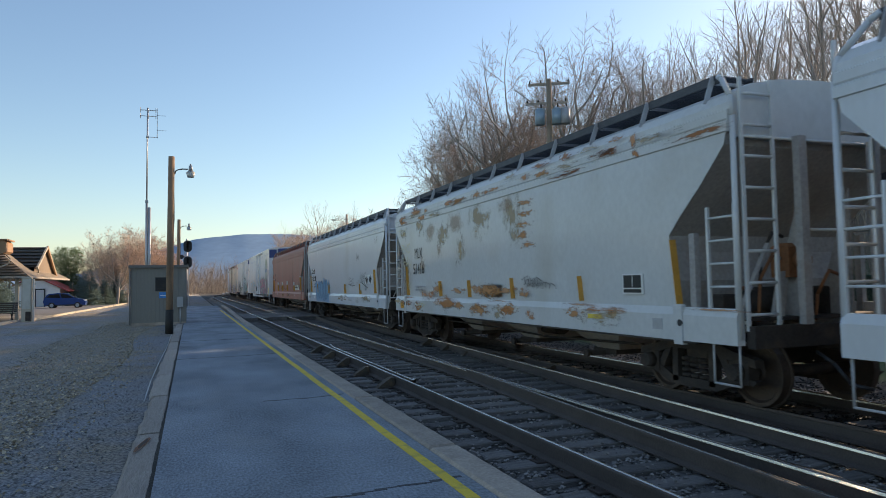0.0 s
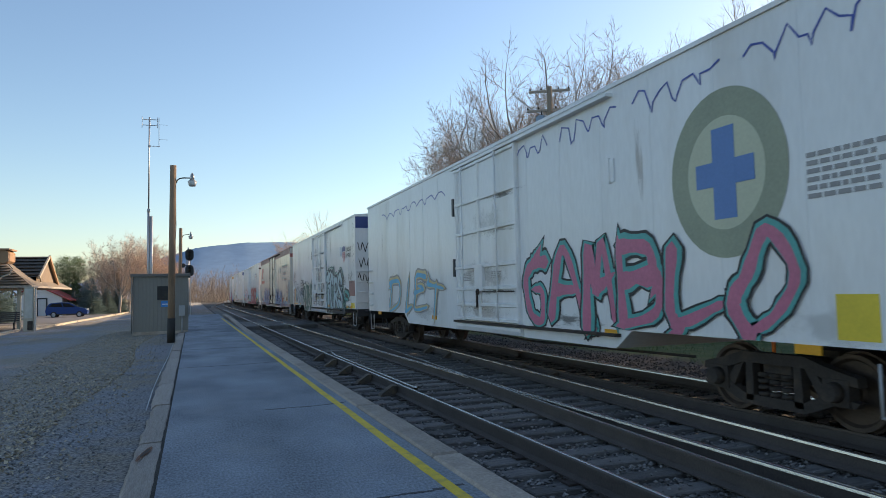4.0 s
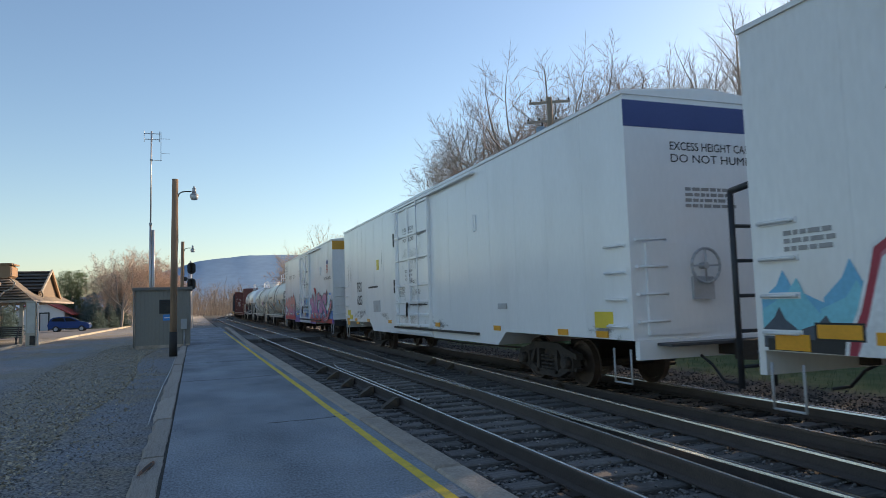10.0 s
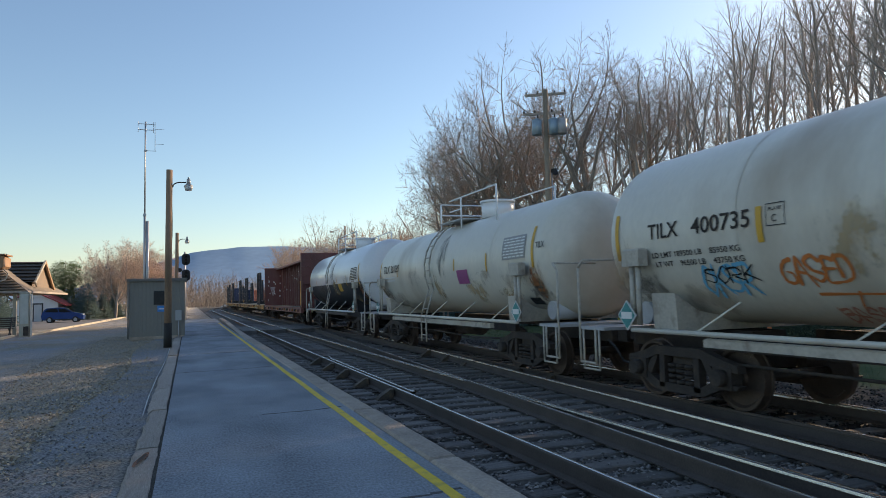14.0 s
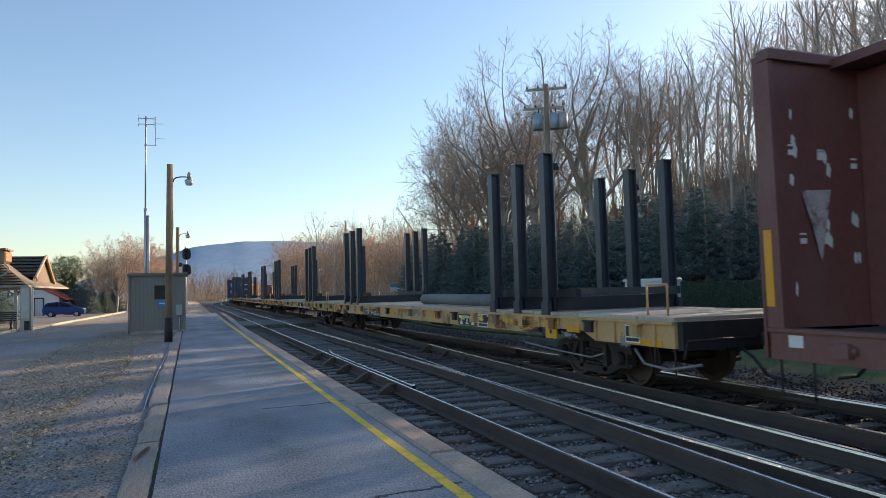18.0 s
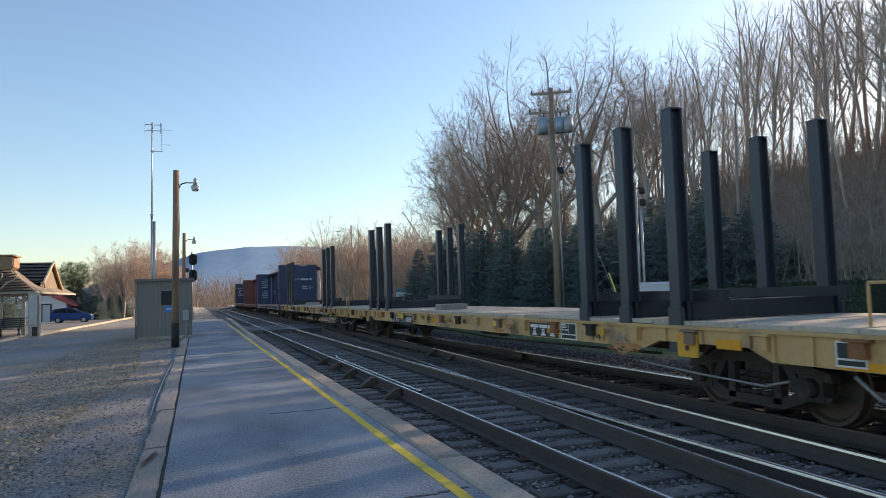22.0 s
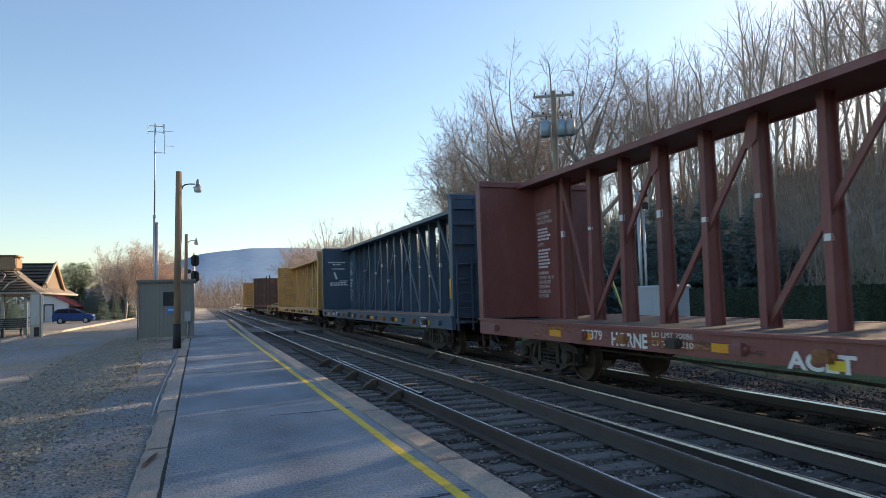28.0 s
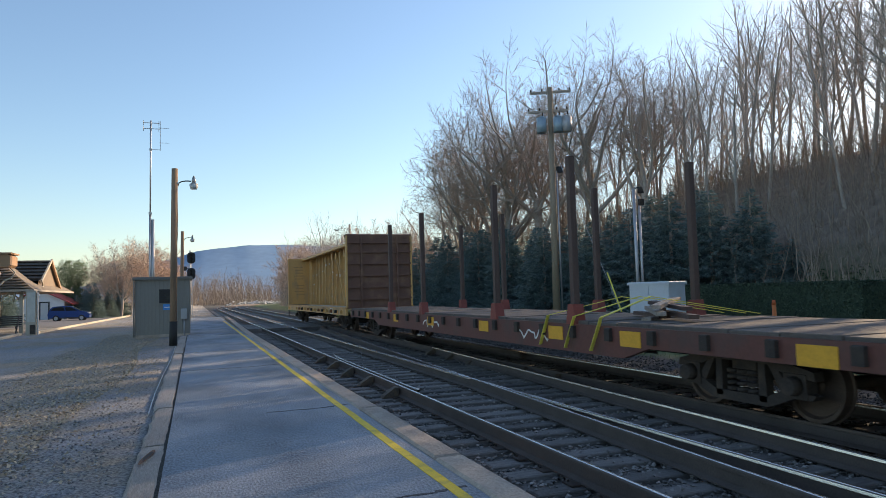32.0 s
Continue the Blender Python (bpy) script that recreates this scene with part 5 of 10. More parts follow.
    part("door_rail", Geo().box(-1.67, -1.55, d0 - w * 0.98, d1 + 0.15, dz1 + 0.01, dz1 + 0.06), GRIME if fascia else paint, car)
    part("door_rail", Geo().box(-1.66, -1.55, d0 - w * 0.98, d1 + 0.15, dz0 - 0.07, dz0 - 0.025), railpaint or GRIME, car)
    for z in (3.4, 1.95):
        part("door_stop", Geo().box(-1.62, -1.55, d1 + 0.12, d1 + 0.22, z, z + 0.42), BLACK, car)
    part("vent", Geo().bevel(-1.575, -1.55, d0 - w * 0.98, d0 - w * 0.98 + 0.12, 3.2, 3.55, 0.005).box(-1.59, -1.55, d0 - w * 0.98 + 0.1, d0 - w * 0.98 + 0.13, 3.18, 3.57), GREY if fascia else paint, car)
    # ends
    for e in (-1, 1):
        if fascia:
            ladder(car, -1.585, e * (h - 0.12), e * (h - 0.62), 1.05, 2.55, 4, GREY)
        elif e < 0 and railpaint:
            ladder(car, -1.60, e * (h - 0.14), e * (h - 0.68), 1.0, 2.55, 4, paint)
        elif e > 0 or not unit:
            for z in (1.18, 1.58, 1.98, 2.38):
                part("side_grab", Geo().path([(-1.55, e * (h - 0.14), z), (-1.61, e * (h - 0.14), z), (-1.61, e * (h - 0.58), z), (-1.55, e * (h - 0.58), z)], 0.02).box(-1.562, -1.55, min(e * (h - 0.10), e * (h - 0.62)), max(e * (h - 0.10), e * (h - 0.62)), z - 0.035, z + 0.035), paint, car)
        for i in range(4):
            z = 1.25 + i * 0.4
            g = Geo().tube((-1.45, e * (h + 0.06), z), (-0.95, e * (h + 0.06), z), 0.018, n=6).box(-1.47, -1.43, min(e * h, e * (h + 0.07)), max(e * h, e * (h + 0.07)), z - 0.02, z + 0.02)
            part("grab_iron", g, paint, car)
        part("end_sill", Geo().box(-1.5, 1.5, e * h - (0.0 if e < 0 else -0.0) - 0.05, e * h + 0.05, 0.70, 0.98), paint if cap and not unit else BLACK, car)
        stirrup(car, e * (h - 0.35), GREY, x=-1.52)
        part("crossover_platform", Geo().box(-1.2, 1.2, e * (h + 0.22) - 0.16, e * (h + 0.22) + 0.16, 0.90, 0.94), GRATE, car)
        if e > 0:
            for x in (-1.42, -0.92):
                part("ladder_rail", Geo().path([(x, h + 0.42, 0.5), (x, h + 0.42, 2.85), (x, h, 2.9)], 0.04), BLACK, car, "black end ladder")
            for k in range(5):
                part("ladder_rung", Geo().tube((-1.42, h + 0.42, 0.75 + 0.42 * k), (-0.92, h + 0.42, 0.75 + 0.42 * k), 0.022), BLACK, car)
    part("brake_wheel", Geo().path([(-0.33 + 0.26 * math.cos(k * math.pi / 9), -h - 0.16, 2.05 + 0.26 * math.sin(k * math.pi / 9)) for k in range(19)], 0.022).tube((-0.59, -h - 0.16, 2.05), (-0.07, -h - 0.16, 2.05), 0.014).tube((-0.33, -h - 0.16, 1.79), (-0.33, -h - 0.16, 2.31), 0.014).tube((-0.33, -h, 2.05), (-0.33, -h - 0.18, 2.05), 0.05), GREY, car)
    part("brake_housing", Geo().bevel(-0.52, -0.14, -h - 0.10, -h, 1.55, 1.9, 0.02), GREY, car)
    if unit:
        orange, deep = unit
        u = part("cooling_unit", Geo().bevel(-0.85, 0.9, -h - 0.55, -h, 2.45, top + 0.02, 0.04), CLEAN, car, "white refrigeration unit with dark louvred grille")
        part("unit_cap", Geo().bevel(-0.87, 0.92, -h - 0.57, -h, top - 0.42, top + 0.05, 0.04), orange, u)
        part("grille", Geo().prism([(-0.62, top - 0.42), (0.88, top - 0.42), (0.88, 3.32), (-0.30, 3.32), (-0.55, 3.6)], "y", -h - 0.58, -h - 0.5), BLACK, u)
        for i in range(6):
            part("louvre", Geo().box(-0.5, 0.8, -h - 0.61, -h - 0.57, 3.42 + i * 0.13, 3.47 + i * 0.13), BLACK, u)
        part("unit_frame", Geo().path([(-1.0, -h - 0.5, 0.95), (-1.0, -h - 0.5, 2.6)], 0.045).path([(0.95, -h - 0.5, 0.95), (0.95, -h - 0.5, 2.6)], 0.045).box(-1.0, 1.0, -h - 0.55, -h, 2.38, 2.44), BLACK, u)
        part("fuel_tank", Geo().bevel(-0.7, 1.0, -h - 0.5, -h, 1.0, 1.75, 0.04), BLACK, u)
    if cap:
        part("end_band", Geo().box(-1.552, 1.552, -h - 0.006, -h + 0.01, top - cap[1], top - cap[2]), cap[0], car, "painted band across the car's end")
    rr = random.Random(seed)
    for i in range(5):
        y = rr.uniform(-h + 0.5, h - 0.5)
        if not d0 - 0.8 < y < d1 + 0.8:
            stain(car, (FAINT, FAINTRUST)[i % 2], y, rr.uniform(2.8, 4.0), rr.uniform(0.06, 0.2), rr.uniform(0.4, 0.9), -1.5553, "dirt_streak")
    for i in range(8):
        stain(car, (FAINT, SOOT, FAINTRUST)[i % 3], rr.uniform(-h + 0.5, h - 0.5), rr.uniform(1.05, 1.3), rr.uniform(0.5, 1.6), rr.uniform(0.1, 0.3), -1.5556, "dirt_stain")
    brake_gear(car, h, seed)
    return car, h, c


def reflectors(car, c, spots, z=0.86):
    for y in spots:
        decal(car, "reflector", y - c - 0.16, y - c + 0.16, z, z + 0.1, REFLECT, -1.568)


NAVY = mat("navy_band", (0.035, 0.065, 0.22), 0.4, var=0.08, bump=0)
ORANGE = mat("unit_orange", (0.62, 0.30, 0.03), 0.4, var=0.1, bump=0)
BROWNBAND = mat("faded_brown_band", (0.40, 0.235, 0.20), 0.6, var=0.15, scale=1, dirt=(0.45, 0.36, 0.32), dirt_amount=0.5, dirt_scale=1.5)
SKYBLUE = spray("spray_light_blue", (0.12, 0.42, 0.62))
PINK = spray("spray_pink", (0.55, 0.16, 0.25))
CRIM = spray("spray_crimson", (0.36, 0.03, 0.055))
TEAL = spray("spray_teal", (0.06, 0.36, 0.34))
SPGREEN = spray("spray_dark_green", (0.02, 0.10, 0.085))
SPWHITE = spray("spray_white", (0.70, 0.71, 0.72))
SPINK = spray("spray_black", (0.015, 0.017, 0.022))
VIOLET = spray("spray_violet", (0.19, 0.10, 0.36))
SALMON = spray("spray_salmon", (0.58, 0.17, 0.14))
SPRED = spray("spray_red", (0.50, 0.035, 0.03))
SAND = spray("spray_sand", (0.60, 0.47, 0.25))
COBALT = spray("spray_cobalt", (0.05, 0.09, 0.36))

# round emblem car
car, h, c = reefer(56.2, 76.0, WHITE, "white refrigerator freight car with round emblem and pink graffiti", (63.95, 67.2), 11, unit=(NAVY, 0))
disc, cross_ = Geo(), Geo()
n = 36
m = side_m(58.55 - c, 2.95, -1.556)
disc.add([m @ Vector((1.02 * math.cos(2 * math.pi * i / n) * 0.92, 1.02 * math.sin(2 * math.pi * i / n), 0)) for i in range(n)] + [m @ Vector((0, 0, 0))], [(i, (i + 1) % n, n) for i in range(n)])
part("round_emblem", disc, mat("emblem_olive", (0.30, 0.33, 0.24), 0.5, var=0.15, bump=0), car, "faded round olive emblem")
inner = Geo().add([side_m(58.55 - c, 2.95, -1.558) @ Vector((0.68 * math.cos(2 * math.pi * i / n) * 0.92, 0.68 * math.sin(2 * math.pi * i / n), 0)) for i in range(n)], [tuple(range(n))])
part("emblem_field", inner, mat("emblem_pale", (0.52, 0.54, 0.40), 0.5, var=0.1, bump=0), car)
part("emblem_cross", Geo().box(-1.564, -1.559, 58.37 - c, 58.73 - c, 2.40, 3.50).box(-1.564, -1.559, 58.08 - c, 58.369 - c, 2.80, 3.10).box(-1.564, -1.559, 58.731 - c, 59.02 - c, 2.80, 3.10), mat("emblem_blue", (0.10, 0.22, 0.48), 0.5, var=0.1, bump=0), car)
graffiti(car, "GAMBLO", 63.9 - c, 57.6 - c, 0.95, 2.35, ((0.11, SPINK, 0), (0.07, TEAL, 0), (0.015, PINK, 0.03)), 21)
graffiti(car, "DIET", 73.4 - c, 68.2 - c, 0.95, 2.05, ((0.10, SPGREY, 0), (0.05, SAND, 0), (-0.01, SKYBLUE, 0.03)), 22)
for i in range(5):
    scrawl(car, 66.5 - i * 2.1 - c, 64.9 - i * 2.1 - c, 4.0, 4.4, COBALT, 30 + i, n=18)
scrawl(car, 74 - c, 68 - c, 3.95, 4.2, COBALT, 36, n=40)
small_print(car, 57.4 - c, 2.9, 6, 0.9, 0.05, SPGREY, rng)
decal(car, "yellow_plate", 56.7 - c, 57.15 - c, 1.05, 1.5, YPLATE)
part("blue_end_panel", Geo().box(-1.53, -0.95, -h - 0.006, -h + 0.01, 3.95, 4.60), NAVY, car)
reflectors(car, c, (57.5, 61, 69, 74.5), 0.88)

TINT = [stain_mat("tint_" + n_, col, 0.75, 1.3, 1.0) for n_, col in (("rose", (0.60, 0.40, 0.36)), ("sage", (0.42, 0.54, 0.48)), ("ink", (0.05, 0.06, 0.07)), ("ice", (0.46, 0.56, 0.62)))]

# shield emblem car with green graffiti
def shield(car, c, y, z, s):
    pts = [(-0.5, 0.45), (-0.38, 0.52), (-0.2, 0.47), (0, 0.56), (0.2, 0.47), (0.38, 0.52), (0.5, 0.45), (0.5, -0.1), (0.4, -0.38), (0, -0.62), (-0.4, -0.38), (-0.5, -0.1)]
    m = side_m(y - c, z, -1.556, s)
    part("shield_emblem", Geo().add([m @ Vector((a, b, 0)) for a, b in pts], [tuple(range(12))]), SPWHITE, car, "small red, white and blue shield emblem")
    m = side_m(y - c, z, -1.5585, s)
    part("shield_top", Geo().add([m @ Vector((a * 0.95, b, 0)) for a, b in [(-0.5, 0.17), (0.5, 0.17), (0.5, 0.43), (0.38, 0.49), (0.2, 0.44), (0, 0.53), (-0.2, 0.44), (-0.38, 0.49), (-0.5, 0.43)]], [tuple(range(9))]), NAVY, car)
    g = Geo()
    for k in (-2, -1, 0, 1, 2):
        g.add([m @ Vector((k * 0.19 + d, b, 0)) for d, b in ((-0.055, 0.14), (0.055, 0.14), (0.055, -0.56 + 0.075 * k * k), (-0.055, -0.56 + 0.075 * k * k))], [(0, 1, 2, 3)])
    part("shield_stripes", g, SPRED, car)


car, h, c = reefer(78.1, 95.6, WHITE, "white refrigerator freight car with dark green graffiti", (84.2, 87.85), 12, unit=(ORANGE, 0))
for y, z, a_, b_, m_ in ((83.95, 4.1, 0.10, 0.7, RUSTWASH), (83.7, 4.2, 0.06, 0.5, RUSTDARK), (84.9, 1.5, 0.9, 0.7, OCHREWASH), (86.3, 1.3, 1.0, 0.5, OCHREWASH), (87.3, 1.2, 0.5, 0.5, FAINTRUST), (85.6, 2.4, 1.2, 0.9, FAINTRUST)):
    stain(car, m_, y - c, z, a_, b_, -1.6265 if y > 84.2 else -1.5558, "rust_stain")
shield(car, c, 80.2, 3.25, 0.66)
letters(car, "BUILDING|AMERICA", side_m(79.75 - c, 3.32, -1.556, 0.17), INK, 0.95, name="slogan")
NAVYINK, SAGE, PALEICE = spray("spray_navy_ink", (0.022, 0.035, 0.05)), spray("spray_sage", (0.20, 0.38, 0.32)), spray("spray_pale_ice", (0.42, 0.55, 0.58))
for i in range(7):
    stain(car, TINT[1], 84.6 - 0.68 * i - c, 1.45, 0.75, 0.95, -1.5556 - 0.0001 * i, "spray_haze")
graffiti(car, "RTCRS", 84.95 - c, 80.5 - c, 0.78, 2.45, ((0.15, SPGREEN, 0), (0.125, SAGE, 0), (0.095, SPWHITE, 0), (0.078, NAVYINK, 0), (-0.03, PALEICE, 0.02)), 31, -1.5575, 0.045, 2)
part("graffiti_base", Geo().prism([(84.9 - c, 0.74), (80.2 - c, 0.74), (80.0 - c, 1.02), (81.2 - c, 0.92), (82.4 - c, 1.04), (83.6 - c, 0.90), (84.7 - c, 1.02)], "x", -1.5585, -1.545), NAVYINK, car, "dark sprayed base")
graffiti(car, "AE", 81.0 - c, 79.3 - c, 0.85, 1.75, ((0.10, SPINK, 0), (0.05, SPGREEN, 0), (0.0, TEAL, 0.02)), 32)
CREAMSPRAY = spray("spray_cream", (0.60, 0.585, 0.50))
for k, (y, z, a_, b_) in enumerate(((94.2, 1.5, 0.6, 0.7), (92.9, 1.2, 0.8, 0.5), (91.8, 1.1, 0.9, 0.4), (90.3, 1.5, 0.8, 0.8), (89.3, 1.3, 0.8, 0.7), (88.7, 1.8, 0.5, 0.5))):
    stain(car, TINT[(1, 3, 0)[k % 3]], y - c, z, a_, b_, -1.5572 - 0.0002 * k, "spray_haze")
LILAC = spray("spray_pale_lilac", (0.60, 0.585, 0.60))
graffiti(car, "CRSK", 94.75 - c, 91.3 - c, 0.72, 1.95, ((0.055, SPINK, 0), (0.033, LILAC, 0), (-0.055, SPGREY, 0.02)), 33, -1.559, 0.06)
graffiti(car, "SOBO", 91.5 - c, 88.2 - c, 0.72, 2.15, ((0.06, SPINK, 0), (0.036, CREAMSPRAY, 0), (-0.05, SPGREEN, 0.02)), 34, -1.5592, 0.06)
for k, (y, z, a_, b_, q) in enumerate(((93.5, 1.3, 0.3, 0.3, 0), (92.4, 1.0, 0.4, 0.25, 1), (90.6, 1.2, 0.3, 0.5, 0), (89.6, 1.7, 0.35, 0.3, 1), (94.1, 1.9, 0.35, 0.25, 3), (88.9, 1.1, 0.4, 0.3, 3), (91.2, 2.2, 0.35, 0.16, 2), (90.5, 2.25, 0.3, 0.14, 2))):
    stain(car, TINT[q], y - c, z, a_, b_, -1.5695 - 0.0002 * k, "spray_haze")
for k in range(3):
    stain(car, WHITEHAZE, 92.1 - 0.42 * k - c, 1.72, 0.55, 0.34, -1.5785 - 0.0003 * k, "spray_haze")
letters(car, "ARMN", side_m(92.24 - c, 2.06, -1.5800, 0.40), INK, 1.24, 0.014, name="reporting_mark")
letters(car, "111067", side_m(92.30 - c, 1.585, -1.5800, 0.40), INK, 1.32, 0.014, name="car_number")
BRICKRED = spray("spray_brick", (0.36, 0.17, 0.17))
for r_ in range(8):
    for q in range(3):
        y1 = 95.27 - 0.20 * q - (0.10 if r_ % 2 else 0.0)
        part("painted_brick", Geo().box(-1.559, -1.545, y1 - 0.18 - c, min(y1, 95.27) - c, 0.86 + 0.135 * r_, 0.975 + 0.135 * r_), BRICKRED, car, "sprayed red brick")
scrawl(car, 95.1 - c, 94.4 - c, 2.55, 3.0, SPINK, 140, r=0.012, n=30)
scrawl(car, 94.6 - c, 94.0 - c, 2.28, 2.45, SPINK, 141, r=0.012, n=20)
decal(car, "reflector", 93.40 - c, 94.27 - c, 1.02, 1.10, REFLECT, -1.572)
decal(car, "orange_bar", 94.33 - c, 94.42 - c, 1.17, 1.97, REFLECT, -1.570)
scrawl(car, 95.3 - c, 94.6 - c, 2.0, 2.7, SPINK, 40)
graffiti(car, "SEK", 80.5 - c, 79.7 - c, 1.92, 2.32, ((-0.05, SPINK, 0),), 41, -1.557)
graffiti(car, "MUHV", 79.45 - c, 78.5 - c, 1.95, 2.42, ((-0.05, SPINK, 0),), 42, -1.557)
for i, ch in enumerate("SMARS"):
    graffiti(car, ch, 78.62 - c, 78.25 - c, 4.06 - 0.36 * i, 4.36 - 0.36 * i, ((-0.05, SPINK, 0),), 43 + i, -1.557, spurs=0)
decal(car, "red_patch", 78.25 - c, 79.25 - c, 1.5, 2.1, spray("primer_maroon", (0.30, 0.13, 0.12)))
decal(car, "data_plate", 79.45 - c, 79.85 - c, 1.42, 1.78, INK)
letters(car, "CLOSE AND LOCK|DOORS BEFORE|MOVING CAR", side_m(87.0 - c, 3.78, -1.606, 0.10), INK, 0.95, name="notice")
letters(car, "SECURE BOTH|HASPS BEFORE|MOVING CAR", side_m(86.75 - c, 2.55, -1.606, 0.08), INK, 0.65, name="notice")
scrawl(car, 84.75 - c, 84.35 - c, 1.75, 2.2, SPINK, 47, -1.64, 0.012)
decal(car, "yellow_plate", 78.35 - c, 78.95 - c, 1.02, 1.22, YPLATE)
decal(car, "data_plate", 89.3 - c, 89.8 - c, 1.25, 1.65, INK, -1.562)
reflectors(car, c, (79, 79.6, 81.6, 83.6, 88.6, 92.3, 94.6), 1.0)
part("blue_end_panel", Geo().box(-1.53, -0.95, -h - 0.006, -h + 0.01, 4.15, 4.60), NAVY, car)
for i in range(3):
    g = Geo()
    z = 2.2 + i * 0.6
    rr = random.Random(i + 70)
    pts = [Vector((-1.45 + 0.06 * k, -h - 0.008, z + 0.2 * math.sin(k * 1.8 + i))) for k in range(9)]
    for p, q in zip(pts, pts[1:]):
        g.bar(p, q, 0.03, 0.004)
    part("graffiti_tag", g, SPINK, car)

# cream car with brown band
car, h, c = reefer(97.02, 116.9, CREAM, "faded cream refrigerator freight car with brown roof band", (105.3, 108.6), 13, fascia=BROWNBAND, at=2.55)
def banded(name, colours, pitch):
    """Paint in level bands of colour that follow one another upwards."""
    m = bpy.data.materials.new(name)
    m.use_nodes = True
    nt = m.node_tree
    tc, sx, mu, fr, rp = (nt.nodes.new(k) for k in ("ShaderNodeTexCoord", "ShaderNodeSeparateXYZ", "ShaderNodeMath", "ShaderNodeMath", "ShaderNodeValToRGB"))
    mu.operation, fr.operation = "MULTIPLY", "FRACT"
    mu.inputs[1].default_value = 1.0 / pitch
    nt.links.new(tc.outputs["Object"], sx.inputs[0]); nt.links.new(sx.outputs[2], mu.inputs[0]); nt.links.new(mu.outputs[0], fr.inputs[0]); nt.links.new(fr.outputs[0], rp.inputs[0])
    for i, col in enumerate(colours):
        e = rp.color_ramp.elements[i] if i < 2 else rp.color_ramp.elements.new(i / (len(colours) - 1))
        e.position, e.color = i / (len(colours) - 1), (*col, 1)
    nt.links.new(rp.outputs[0], nt.nodes["Principled BSDF"].inputs["Base Color"])
    nt.nodes["Principled BSDF"].inputs["Roughness"].default_value = 0.55
    return m


SLOGAN = banded("rainbow_lettering", ((0.48, 0.24, 0.14), (0.06, 0.46, 0.46), (0.07, 0.36, 0.52), (0.08, 0.42, 0.50), (0.56, 0.15, 0.11)), 0.44)
for tx, y, z, w in (("Protecting Today's", 101.21, 3.44, 2.95), ("Perishables", 100.72, 2.98, 1.9), ("For Tomorrow", 100.89, 2.56, 2.3)):
    letters(car, tx, side_m(y - c, z, -1.557, 0.28), SLOGAN, w, 0.022, "slogan", "striped multicoloured slogan lettering", 0.25)
SPOR = spray("sign_red", (0.56, 0.17, 0.13))
part("emblem", Geo().box(-1.560, -1.55, 114.75 - c, 115.5 - c, 3.05, 3.95).box(-1.560, -1.55, 114.35 - c, 114.749 - c, 3.6, 3.95), SPOR, car, "red emblem of a square and a bar")
for i in range(10):
    if i != 4:
        part("owner_letter", Geo().bevel(-1.559, -1.55, 115.8 - 0.25 * i - c, 115.98 - 0.25 * i - c, 2.62, 2.86, 0.002), SPOR, car, "red owner lettering block")
part("owner_dash", Geo().box(-1.559, -1.55, 114.83 - c, 114.93 - c, 2.72, 2.76), SPOR, car)
letters(car, "CRYX", side_m(115.35 - c, 2.15, -1.557, 0.20), SPOR, 0.75, name="reporting_mark")
letters(car, "5254", side_m(115.25 - c, 1.75, -1.557, 0.20), SPOR, 0.65, name="car_number")
small_print(car, 115.4 - c, 1.5, 2, 0.9, 0.06, SPGREY, rng)
INDIGO = stain_mat("indigo_spray", (0.16, 0.19, 0.36), 0.85, 1.8, 1.0)
PERI = stain_mat("periwinkle_spray", (0.36, 0.42, 0.58), 0.8, 1.6, 1.0)
for y0, y1, n_ in ((113.9, 110.3, 4), (105.3, 101.2, 5)):
    for i in range(n_):
        y = y0 + (y1 - y0) * (i + 0.5) / n_
        stain(car, (PERI, INDIGO)[i % 2], y - c, 1.42, 0.75, 0.75, -1.5575 - 0.0004 * i, "spray_haze")
ASHBLUE = spray("spray_ash_blue", (0.40, 0.41, 0.46))
graffiti(car, "AUTIC", 113.9 - c, 109.5 - c, 0.82, 1.92, ((0.125, SALMON, -0.02), (0.095, COBALT, 0.01), (0.055, spray("spray_royal", (0.10, 0.17, 0.48)), 0), (0.02, SPWHITE, 0), (0.002, ASHBLUE, 0)), 51, -1.560, 0.025)
graffiti(car, "HUHEN", 105.2 - c, 100.9 - c, 0.80, 1.95, ((0.05, COBALT, 0), (0.028, SPWHITE, 0), (0.012, spray("spray_slate_blue", (0.24, 0.29, 0.44)), 0.01)), 52, -1.560)
for y, z in ((104.85, 1.40), (103.9, 1.55), (102.6, 1.28)):
    stain(car, WHITEHAZE, y - c, z, 0.42, 0.5, -1.5935, "white_patch")
blotches(car, [(rng.uniform(97.4, 116.5) - c, rng.uniform(0.84, 1.25), rng.uniform(0.04, 0.11), rng.uniform(0.04, 0.09)) for i in range(90)], COBALT, 7, -1.566, "paint_dot")
blotches(car, [(rng.uniform(97.4, 116.5) - c, rng.uniform(0.84, 1.3), rng.uniform(0.04, 0.10), rng.uniform(0.04, 0.08)) for i in range(60)], SKYBLUE, 8, -1.567, "paint_dot")
blotches(car, [(100.6 - c, 1.22, 0.42, 0.3), (114.25 - c, 1.2, 0.26, 0.26)], spray("spray_orange_red", (0.60, 0.20, 0.09)), 9, -1.565, "painted_star")
decal(car, "orange_bar", 98.02 - c, 98.14 - c, 1.05, 1.95, REFLECT)
decal(car, "plate_border", 98.37 - c, 98.93 - c, 1.17, 1.43, INK)
decal(car, "yellow_plate", 98.4 - c, 98.9 - c, 1.2, 1.4, REFLECT, -1.5575)
